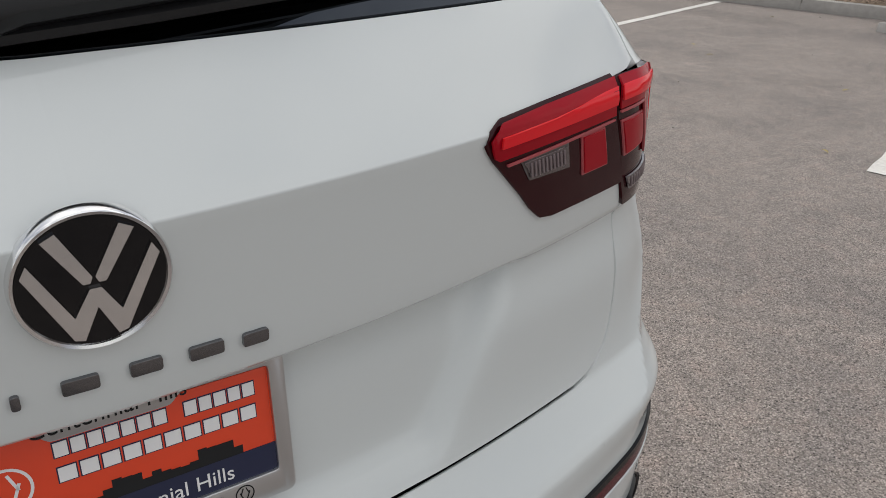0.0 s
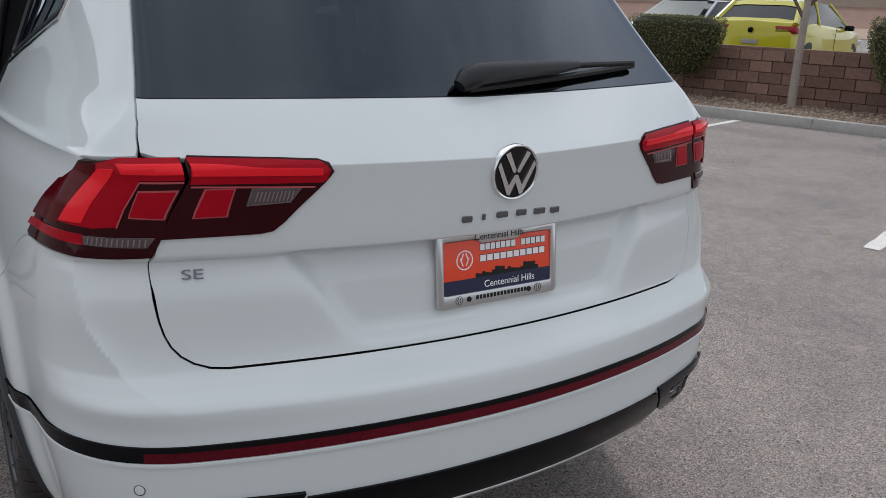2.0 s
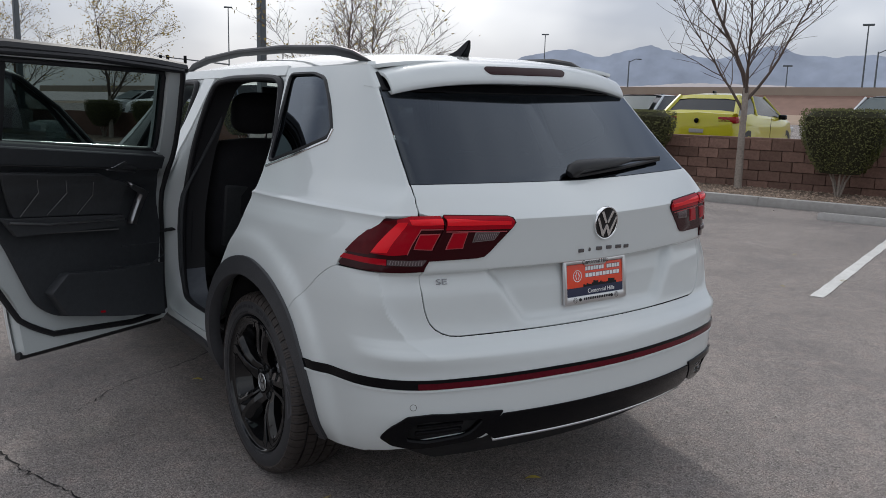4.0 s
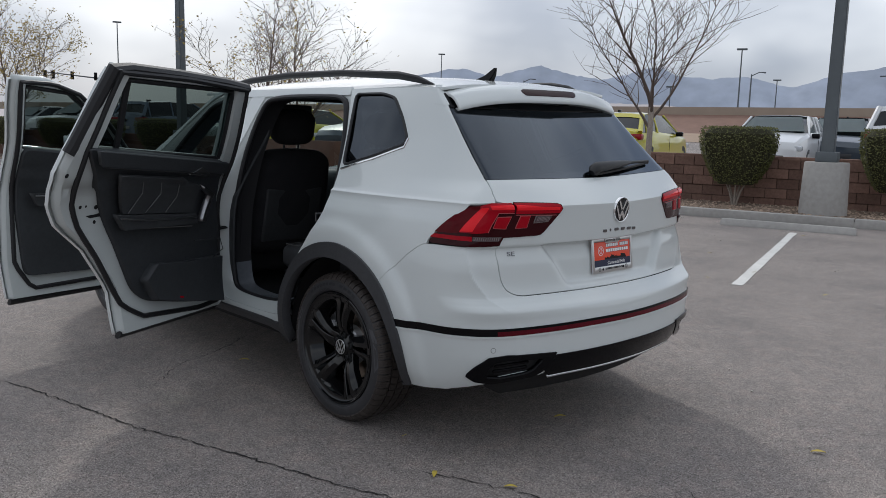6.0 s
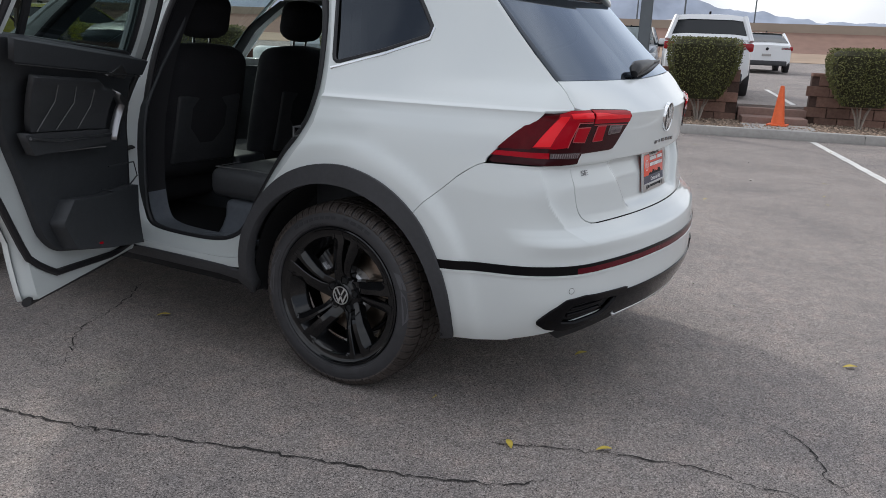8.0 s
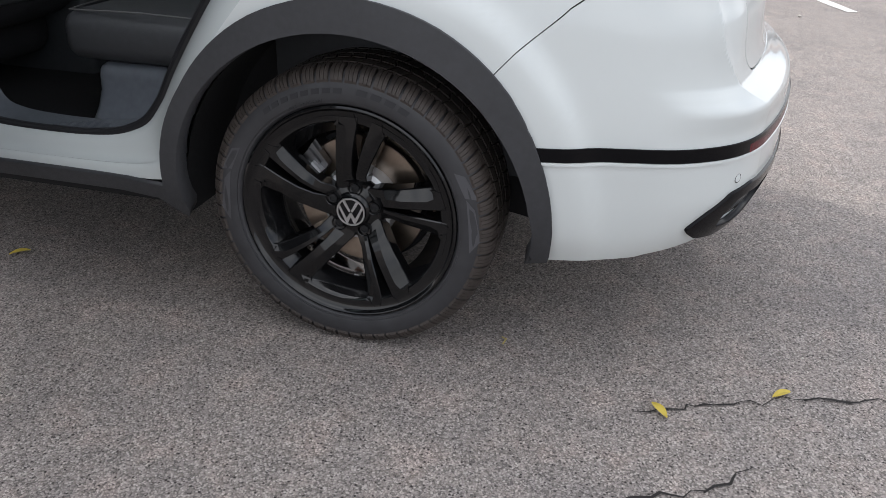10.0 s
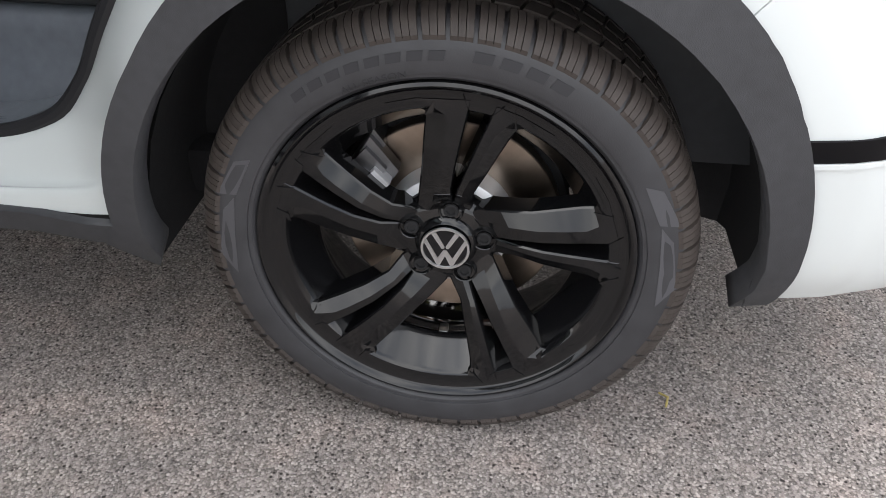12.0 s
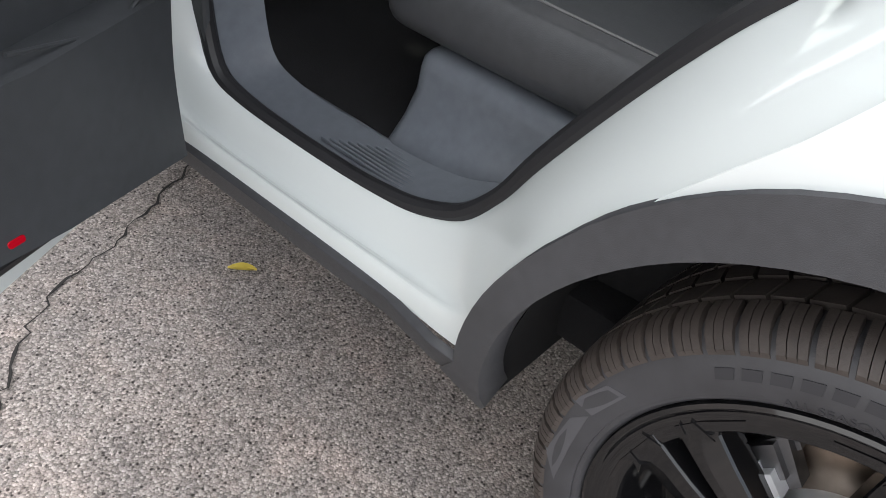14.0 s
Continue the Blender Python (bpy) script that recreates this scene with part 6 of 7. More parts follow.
# white lines of the bays, wheel stops
for k, (u0, u1, v0, v1) in enumerate(((4.12, 9.22, -0.57, -0.31), (5.0, 10.6, 2.85, 3.12), (4.3, 10.55, -3.42, -3.27), (4.3, 10.55, -6.2, -6.05), (4.3, 10.55, 5.95, 6.15))):
    w = 0.052
    bm = bmesh.new()
    rows = [[bm.verts.new(lot(u0 + (u1 - u0) * i / 30, v0 + (v1 - v0) * i / 30 + s * (w + random.uniform(-0.006, 0.006)), 0.004)) for s in (-1, 1)] for i in range(31)]
    for a, b in zip(rows, rows[1:]):
        bm.faces.new((a[1], a[0], b[0], b[1]))
    tagged(part("bay_line", bm, LINEPAINT, smooth=False), "worn white painted bay line on the asphalt", "road marking", "bay lines")
bm = bmesh.new()
prof = [(0, 0), (0.16, 0), (0.15, 0.06), (0.115, 0.105), (0.045, 0.105), (0.01, 0.06)]
ends = [[bm.verts.new(lot(9.52 + a, v, b + 0.001)) for a, b in prof] for v in (-1.12, -1.06, 0.78, 0.84)]
for i, r in enumerate(ends):
    if i in (0, 3):
        c = sum((x.co for x in r), Vector()) / len(r)
        for x in r:
            x.co = c + (x.co - c) * 0.8 if x.co.z > 0.02 else x.co
for a, b in zip(ends, ends[1:]):
    for i in range(6):
        bm.faces.new((a[i], a[(i + 1) % 6], b[(i + 1) % 6], b[i]))
bm.faces.new(ends[0][::-1]), bm.faces.new(ends[-1])
bmesh.ops.recalc_face_normals(bm, faces=bm.faces)
tagged(part("wheel_stop", bm, CONCRETE), "grey concrete wheel stop lying in a bay", "wheel stop")

# cracks in the asphalt: narrow dark ribbons laid just above it
CRACK = material("dark_crack_line", (0.022, 0.020, 0.019), 1.0)


def crack(points, width, seed, name="asphalt_crack"):
    rng = random.Random(seed)
    fine = []
    for (x0, y0), (x1, y1) in zip(points, points[1:]):
        n = max(3, int(math.hypot(x1 - x0, y1 - y0) / 0.022))
        for i in range(n):
            t = i / n
            fine.append((x0 + (x1 - x0) * t + rng.gauss(0, 0.006), y0 + (y1 - y0) * t + rng.gauss(0, 0.006)))
    bm = bmesh.new()
    rows = []
    for i, (x, y) in enumerate(fine):
        a, b = fine[max(0, i - 1)], fine[min(len(fine) - 1, i + 1)]
        d = math.hypot(b[0] - a[0], b[1] - a[1]) + 1e-6
        nx, ny = -(b[1] - a[1]) / d, (b[0] - a[0]) / d
        w = width * rng.uniform(0.25, 1.25) * min(1, i / 6, (len(fine) - 1 - i) / 6 + 0.05)
        rows.append([bm.verts.new((x + s * nx * w / 2, y + s * ny * w / 2, 0.004)) for s in (-1, 1)])
    for a, b in zip(rows, rows[1:]):
        bm.faces.new((a[1], a[0], b[0], b[1]))
    tagged(part(name, bm, CRACK, ground, smooth=False), kind="")


crack([(-2.6, 2.6), (-2.05, 1.9), (-1.87, 1.35), (-1.74, 0.80), (-1.68, 0.50), (-1.58, 0.22), (-1.49, -0.05), (-1.42, -0.28), (-1.32, -0.62), (-1.21, -0.87), (-1.09, -0.99)], 0.009, 1)
crack([(-1.02, -0.66), (-0.965, -0.77), (-0.84, -1.05), (-0.765, -1.32), (-0.78, -1.49), (-0.77, -1.62), (-0.82, -1.9), (-0.80, -2.2)], 0.007, 2)
crack([(-0.28, -1.48), (-0.34, -1.57), (-0.42, -1.65), (-0.61, -1.72), (-0.70, -1.82)], 0.006, 3)
crack([(-1.42, 0.95), (-1.26, 1.10), (-1.14, 1.24), (-1.05, 1.30), (-0.91, 1.34), (-0.78, 1.41), (-0.61, 1.51), (-0.40, 1.66)], 0.006, 4)

# fallen leaves
LEAF = material("fallen_yellow_leaf", (0.50, 0.38, 0.06), 0.6, noise_scale=60, vary=0.25)
LEAF_DRY = material("dry_tan_leaf", (0.36, 0.29, 0.10), 0.7, noise_scale=60, vary=0.3)


def leaf(x, y, turn, length=0.055, mat=LEAF):
    bm = bmesh.new()
    rows = []
    for i in range(7):
        t = i / 6
        w = 0.20 * length * math.sin(math.pi * min(1, t * 0.92 + 0.04)) ** 0.8
        z = 0.004 + 0.006 * math.sin(math.pi * t) + 0.004 * t
        rows.append([bm.verts.new(((t - 0.5) * length, s * w, z + (0.003 if s else 0))) for s in (-1, 0, 1)])
    for a, b in zip(rows, rows[1:]):
        for k in (0, 1):
            bm.faces.new((a[k], b[k], b[k + 1], a[k + 1]))
    bmesh.ops.transform(bm, matrix=pose(x, y, 0.0, 0, 0, turn), verts=bm.verts)
    tagged(part("fallen_leaf", bm, mat), "small yellow leaf fallen on the asphalt" if mat == LEAF else "small dry tan leaf on the asphalt", "leaf", "fallen leaves")


leaf(-0.754, 1.122, -50, 0.060)
leaf(-0.974, -0.775, 40, 0.055)
leaf(-0.828, -1.055, -55, 0.052)
leaf(-0.05, -0.685, -35, 0.060)
leaf(0.495, -1.713, -60, 0.062)
rng = random.Random(11)
for _ in range(34):
    leaf(*lot(rng.uniform(3.5, 10.5), rng.uniform(-5.5, 7))[:2], rng.uniform(0, 360), rng.uniform(0.04, 0.07), LEAF_DRY)
bm = bmesh.new()
tube_bm([(-0.775, -0.372, 0.004), (-0.79, -0.385, 0.010), (-0.81, -0.380, 0.006)], 0.0022, 5, bm=bm)
tagged(part("twig", bm, LEAF_DRY), "tiny dry twig lying by the tyre", "twig")

# gravel on the bed
bm = bmesh.new()
verts, faces = [], []
for _ in range(5200):
    u, v = rng.uniform(10.84, 12.82), rng.uniform(-6.5, 9.0)
    r = rng.uniform(0.012, 0.034)
    c = lot(u, v, 0.128)
    k = len(verts)
    for d in ((1, 0, 0), (-1, 0, 0), (0, 1, 0), (0, -1, 0), (0, 0, 0.7), (0, 0, -0.5)):
        verts.append(tuple(c[i] + d[i] * r * rng.uniform(0.7, 1.3) for i in range(3)))
    for f in ((0, 2, 4), (2, 1, 4), (1, 3, 4), (3, 0, 4), (2, 0, 5), (1, 2, 5), (3, 1, 5), (0, 3, 5)):
        faces.append(tuple(k + i for i in f))
mesh = bpy.data.meshes.new("gravel")
mesh.from_pydata(verts, [], faces)
tagged(linked("gravel", mesh, GRAVEL), "loose brown gravel on the planting bed", "gravel", kind="stuff")
bm.free()

# passage through the wall with a raised red step, and the cone on it
PAVER = material("dusty_red_paving", (0.23, 0.15, 0.125), 0.9, noise_scale=25, vary=0.2, bump=0.4, bump_scale=80)
tagged(slab("passage_step", 12.15, 13.1, -3.40, -2.28, 0.10, 0.245, PAVER, 0.015), "dusty red paved step in the gap of the wall", "step", kind="structure")
tagged(slab("passage_landing", 12.75, 14.0, -3.45, -2.25, 0.10, 0.375, PAVER, 0.015), "dusty red paved landing", "step", kind="structure")
tagged(slab("passage_path", 10.82, 12.15, -3.45, -2.25, 0.05, 0.132, CONCRETE, 0.008), "pale concrete path to the gap", "path", kind="structure")
cone = thing("traffic_cone", "faded orange rubber traffic cone on the path", "cone", tuple(lot(11.85, -2.86, 0.132)))
ORANGE = material("faded_orange_rubber", (0.75, 0.13, 0.035), 0.55, noise_scale=14, vary=0.15)
part("base", box_bm((-0.17, -0.17, 0), (0.17, 0.17, 0.035), 0.012), ORANGE, cone)
part("cone_body", revolve_bm([(0.03, 0.125), (0.05, 0.115), (0.68, 0.035), (0.70, 0.028), (0.70, 0.018), (0.62, 0.02)], 28, "z"), ORANGE, cone)

# light poles on concrete footings
POLE = material("grey_painted_steel", (0.11, 0.125, 0.135), 0.5, noise_scale=8, vary=0.12)


def light_pole(v):
    p = thing("light_pole", "tall grey steel light pole on a round concrete footing", "light pole", tuple(lot(11.5, v, 0.10)), LOT, "light poles")
    part("footing", revolve_bm([(0.0, 0.39), (0.90, 0.36), (0.925, 0.345), (0.93, 0.0)], 40, "z"), CONCRETE, p)
    part("base_cover", box_bm((-0.175, -0.175, 0.93), (0.175, 0.175, 1.10), 0.012), POLE, p)
    bm = bmesh.new()
    a = [bm.verts.new((x, y, 1.08)) for x, y in ((-0.105, -0.105), (0.105, -0.105), (0.105, 0.105), (-0.105, 0.105))]
    b = [bm.verts.new((v.co.x * 0.72, v.co.y * 0.72, 10.4)) for v in a]
    for i in range(4):
        bm.faces.new((a[i], a[(i + 1) % 4], b[(i + 1) % 4], b[i]))
    bm.faces.new(b)
    bmesh.ops.bevel(bm, geom=[e for e in bm.edges if abs(e.verts[0].co.z - e.verts[1].co.z) > 1], offset=0.015, segments=2, affect="EDGES")
    part("mast", bm, POLE, p)
    for q in (-1, 1):
        part("lamp_head", box_bm((min(q * 0.85, q * 0.12), -0.2, 10.30), (max(q * 0.85, q * 0.12), 0.2, 10.44), 0.03), POLE, p)


for v in (-0.42, 15.96, 31.0):
    light_pole(v)

# trimmed bushes
BUSHLEAF = island_tint(material("olive_bush_leaves", (0.115, 0.118, 0.038), 0.85), 0.6, 1.3)
# shade deep in the bushes, put into the dark colour of a solid core
BUSHCORE = material("bush_inside_shade", (0.035, 0.034, 0.016), 0.95, noise_scale=20, vary=0.4)
BARK = material("grey_brown_bark", (0.32, 0.275, 0.235), 0.9, noise_scale=30, vary=0.3, bump=0.8, bump_scale=60)


def bush_shape(a, b, w, d, z0, z1):
    """A point of the clipped outline: a round, b from foot (0) to crown's middle (1)."""
    k = min(1, b / 0.72)
    grow = 0.50 + 0.50 * math.sin(k * math.pi / 2) ** 0.9
    shut = 1 if b < 0.80 else max(0.0, 1 - ((b - 0.80) / 0.20) ** 2.6)
    n = 3.2
    ca, sa = math.cos(a), math.sin(a)
    r = (abs(ca) ** n + abs(sa) ** n) ** (-1 / n)
    return Vector((ca * r * d / 2 * grow * shut, sa * r * w / 2 * grow * shut, z0 + (z1 - z0) * min(1, b / 0.88)))


def bush(u, v, w, d, top, seed, foot=0.55):
    g = random.Random(seed)
    t = thing("bush", "clipped olive-green bush standing before the wall", "bush", tuple(lot(u, v, 0.125)), LOT, "clipped bushes")
    z0, z1 = foot - 0.125, top - 0.125
    # the added core, its dark colour standing in for shade behind the leaves
    bm = bmesh.new()
    rows = [[bm.verts.new((0.9 * p.x, 0.9 * p.y, p.z - 0.03)) for i in range(20) for p in [bush_shape(2 * math.pi * i / 20, b, w, d, z0, z1)]] for b in (0.0, 0.2, 0.4, 0.6, 0.8, 0.9, 0.97)]
    for p, q in zip(rows, rows[1:]):
        for i in range(20):
            bm.faces.new((p[i], p[(i + 1) % 20], q[(i + 1) % 20], q[i]))
    bm.faces.new(rows[0][::-1]), bm.faces.new(rows[-1])
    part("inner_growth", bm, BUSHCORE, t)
    verts, faces = [], []
    for _ in range(6500):
        b = g.random() ** 0.8
        p = bush_shape(g.uniform(0, 2 * math.pi), b, w, d, z0, z1)
        if g.random() < 0.35 and b > 0.78:
            f = g.random() ** 0.5
            p = Vector((p.x + (g.uniform(-d / 2, d / 2) - p.x) * f, p.y + (g.uniform(-w / 2, w / 2) - p.y) * f, z1))
            q = bush_shape(math.atan2(p.y, p.x), 0.8, w, d, z0, z1)
            if p.x**2 + p.y**2 > q.x**2 + q.y**2:
                continue
        inward = g.random() ** 2 * 0.10
        p = p * (1 - inward * (0.3 if b > 0.9 else 1)) + Vector((g.gauss(0, 0.012), g.gauss(0, 0.012), g.gauss(0, 0.014)))
        p.z = min(p.z, z1 + abs(g.gauss(0, 0.02)))
        e1 = Vector((g.gauss(0, 1), g.gauss(0, 1), g.gauss(0, 1))).normalized()
        e2 = e1.orthogonal().normalized()
        s = g.uniform(0.014, 0.027)
        k = len(verts)
        verts += [tuple(p + e1 * s), tuple(p + e2 * s * 0.55), tuple(p - e1 * s), tuple(p - e2 * s * 0.55)]
        faces.append((k, k + 1, k + 2, k + 3))
    mesh = bpy.data.meshes.new("crown")
    mesh.from_pydata(verts, [], faces)
    linked("crown", mesh, BUSHLEAF, t)
    for k in range(5):
        a = k * 1.3 + seed
        bm = bmesh.new()
        tube_bm([(0.03 * math.cos(a), 0.03 * math.sin(a), 0), (0.08 * math.cos(a), 0.10 * math.sin(a), 0.25), (0.18 * math.cos(a), 0.28 * math.sin(a), z0 + 0.18)], [0.022, 0.017, 0.008], 6, bm=bm)
        part("stem", bm, BARK, t)


for i, (v, w, top) in enumerate(((5.15, 1.75, 1.52), (1.21, 1.38, 1.60), (-1.50, 1.30, 1.60), (-4.25, 1.35, 1.50), (8.6, 1.5, 1.5), (17.8, 1.6, 1.5), (20.5, 1.6, 1.45), (22.8, 1.6, 1.45), (26.0, 1.6, 1.45))):
    bush(12.2, v, w, 0.95, top, i + 1)

# trees
LIMB = material("dark_brown_branch_bark", (0.115, 0.085, 0.070), 0.9, noise_scale=30, vary=0.3)
TWIGLEAF = island_tint(material("last_yellow_leaves", (0.36, 0.25, 0.045), 0.6), 0.5, 1.3)


def tree(u, v, height, fork, seed, leaves=0, girth=0.085, lean=0.0, spread=0.62):
    g = random.Random(seed)
    t = thing("tree", "slender bare tree with a few last leaves" if leaves else "slender leafless winter tree in the planting bed", "tree", tuple(lot(u, v, 0.11)), 0, "trees along the bed")
    tips = []

    def shoot(bm, p, d, length, r0, r1, n, sides, droop=0.0, wob=0.10):
        """One tapering twig; gives its points and headings."""
        pts, way = [p], [d]
        for i in range(n):
            d = (d + Vector((g.gauss(0, wob), g.gauss(0, wob), g.gauss(0, wob * 0.6) + droop))).normalized()
            pts.append(pts[-1] + d * length / n)
            way.append(d)
        tube_bm(pts, [r0 + (r1 - r0) * (i / n) ** 0.8 for i in range(n + 1)], sides, bm=bm)
        return pts, way

    def off(d, wide):
        a = g.uniform(0, 2 * math.pi)
        return (d + Vector((math.cos(a), math.sin(a), g.uniform(-0.3, 0.35))) * wide).normalized()

    def limb(bm, p, d, length, r):
        pts, way = shoot(bm, p, d, length, r, r * 0.16, 9, 8, 0.035)
        for i in range(2, 10):
            for _ in range(2 if i < 9 else 4):
                k = 1 - 0.55 * i / 9
                b, bw = shoot(bm, pts[i], off(way[i], spread * 1.25), length * 0.62 * k * g.uniform(0.7, 1.15), r * 0.42 * k, 0.004, 6, 5, 0.0)
                for q in range(1, 7, 2) if g.random() < 0.6 else range(2, 7):
                    c, cw = shoot(bm, b[q], off(bw[q], 0.95), length * 0.24 * g.uniform(0.5, 1.1), 0.0055, 0.0025, 3, 3, 0.0, 0.16)
                    tips.append(c[-1])
                    if g.random() < 0.4:
                        e, _ = shoot(bm, c[g.randint(1, 2)], off(cw[2], 0.9), length * 0.13 * g.uniform(0.5, 1.2), 0.004, 0.002, 2, 3)
                        tips.append(e[-1])

    trunk = bmesh.new()
    base = [Vector((0, 0, 0)), Vector((0.01, 0.02 + lean * 0.3, fork * 0.5)), Vector((0.0, lean, fork))]
    tube_bm(base, [girth, girth * 0.82, girth * 0.70], 12, bm=trunk)
    part("trunk", trunk, BARK, t)
    for k in range(5):
        a = seed + k * 2 * math.pi / 5 + g.uniform(-0.3, 0.3)
        wide = g.uniform(0.50, 1.0) if k else 0.2
        bm = bmesh.new()
        limb(bm, Vector((0, lean, fork - 0.02 - 0.11 * k)), Vector((wide * math.cos(a), wide * math.sin(a), 1)).normalized(), (height - fork) * g.uniform(0.78, 1.0), girth * (0.42 if k else 0.60))
        part("limb", bm, LIMB, t)
    if leaves:
        verts, faces = [], []
        for _ in range(leaves):
            p = g.choice(tips) + Vector((g.gauss(0, 0.10), g.gauss(0, 0.10), g.gauss(0, 0.10)))
            e1 = Vector((g.gauss(0, 1), g.gauss(0, 1), g.gauss(0, 1))).normalized()
            e2 = e1.orthogonal().normalized()
            s = g.uniform(0.03, 0.06)
            k = len(verts)
            verts += [tuple(p + e1 * s), tuple(p + e2 * s * 0.5), tuple(p - e1 * s), tuple(p - e2 * s * 0.5)]
            faces.append((k, k + 1, k + 2, k + 3))
        mesh = bpy.data.meshes.new("leaves")
        mesh.from_pydata(verts, [], faces)
        linked("leaves", mesh, TWIGLEAF, t, "last yellow leaves")


tree(12.35, 2.98, 4.9, 1.85, 3, 0, 0.076)
tree(12.2, 13.6, 4.6, 1.6, 5, 900, 0.075)
tree(12.2, 12.3, 4.2, 1.5, 8, 200, 0.065)
tree(12.2, 25.5, 5.0, 1.6, 9, 2600, 0.09)
tree(12.2, 33.0, 5.0, 1.6, 14, 1500, 0.085)


# small pale stones scattered over the asphalt
def grit():
    g = random.Random(11)
    bm = bmesh.new()
    for _ in range(420):
        u, v = (g.uniform(10.0, 10.6), g.uniform(-8, 14)) if g.random() < 0.3 else (g.uniform(-4.5, 9.8), g.uniform(-5.5, 9))
        p = lot(u, v, 0.004)
        if -0.95 < p.x < 0.95 and -1.1 < p.y < 3.8:
            continue
        r = g.uniform(0.003, 0.009) * (1.8 if g.random() < 0.06 else 1)
        made = bmesh.ops.create_icosphere(bm, subdivisions=1, radius=r)
        for w in made["verts"]:
            w.co = Vector((w.co.x * g.uniform(0.8, 1.3), w.co.y * g.uniform(0.8, 1.3), w.co.z * 0.6 + r * 0.35)) + p
    tagged(part("scattered_grit", bm, GRIT), "small pale stones scattered on the asphalt", "grit", kind="stuff")


GRIT = material("pale_grit", (0.42, 0.39, 0.35), 0.9, noise_scale=80, vary=0.3)
grit()


# ---- beyond the wall: the upper car park, parked cars, embankment, mountains ----
def upper_z(u):
    return 0.42 + 0.020 * (u - 13.0)


bm = bmesh.new()
rows = [[bm.verts.new(lot(u, v, upper_z(u))) for v in np.linspace(-70, 110, 40)] for u in (13.04, 20, 30, 45, 62)]
for a, b in zip(rows, rows[1:]):
    for i in range(len(a) - 1):
        bm.faces.new((a[i], b[i], b[i + 1], a[i + 1]))
low = [bm.verts.new(v.co - Vector((0, 0, 1.5))) for v in rows[0]]
for i in range(len(low) - 1):
    bm.faces.new((low[i], rows[0][i], rows[0][i + 1], low[i + 1]))
tagged(part("upper_car_park", bm, ASPHALT), "raised asphalt car park behind the wall", "ground", kind="structure")
EARTH = material("dry_tan_earth", (0.33, 0.24, 0.17), 0.95, noise_scale=0.6, vary=0.2, bump=0.5, bump_scale=4)
REDBANK = material("red_brown_block_bank", (0.21, 0.125, 0.095), 0.95, noise_scale=1.2, vary=0.18, bump=0.6, bump_scale=8)
TANWALL = material("tan_boundary_wall", (0.33, 0.27, 0.215), 0.95, noise_scale=0.8, vary=0.12)
for name, pts, mat, label, v0, v1 in (("earth_strip", [(46, 1.10), (56, 1.5), (60, 1.7)], EARTH, "dry tan earth behind the car park", -70, 110), ("embankment", [(58, 1.3), (62, 2.1), (66, 3.35)], REDBANK, "red-brown embankment", -70, 110), ("boundary_wall", [(65.8, 2.9), (65.9, 3.95), (66.2, 3.95)], TANWALL, "tan boundary wall on the embankment", -90, 150)):
    bm = bmesh.new()
    rows = [[bm.verts.new(lot(u, v, z)) for v in np.linspace(v0, v1, 60)] for u, z in pts]
    for a, b in zip(rows, rows[1:]):
        for i in range(len(a) - 1):
            bm.faces.new((a[i], b[i], b[i + 1], a[i + 1]))
    tagged(part(name, bm, mat), label, name.replace("_", " "), kind="structure")
for v in np.arange(-10, 22, 2.75):   # bays of the upper car park
    bm = bmesh.new()
    bm.faces.new([bm.verts.new(lot(u, v + 1.2 + s * 0.05, upper_z(u) + 0.006)) for u, s in ((13.4, -1), (18.2, -1), (18.2, 1), (13.4, 1))])
    tagged(part("bay_line", bm, LINEPAINT, smooth=False), "white painted bay line on the upper car park", "road marking", "bay lines")


def paint(name, colour):
    return material(name, colour, 0.3, coat=0.8)


CARGLASS = material("dark_car_glass", (0.012, 0.014, 0.016), 0.10)
SCREEN = material("pale_windscreen_glass", (0.20, 0.245, 0.25), 0.35)
CARRED = material("parked_car_tail_lens", (0.30, 0.008, 0.012), 0.2)
CARLAMP = material("parked_car_headlamp", (0.55, 0.57, 0.6), 0.15)


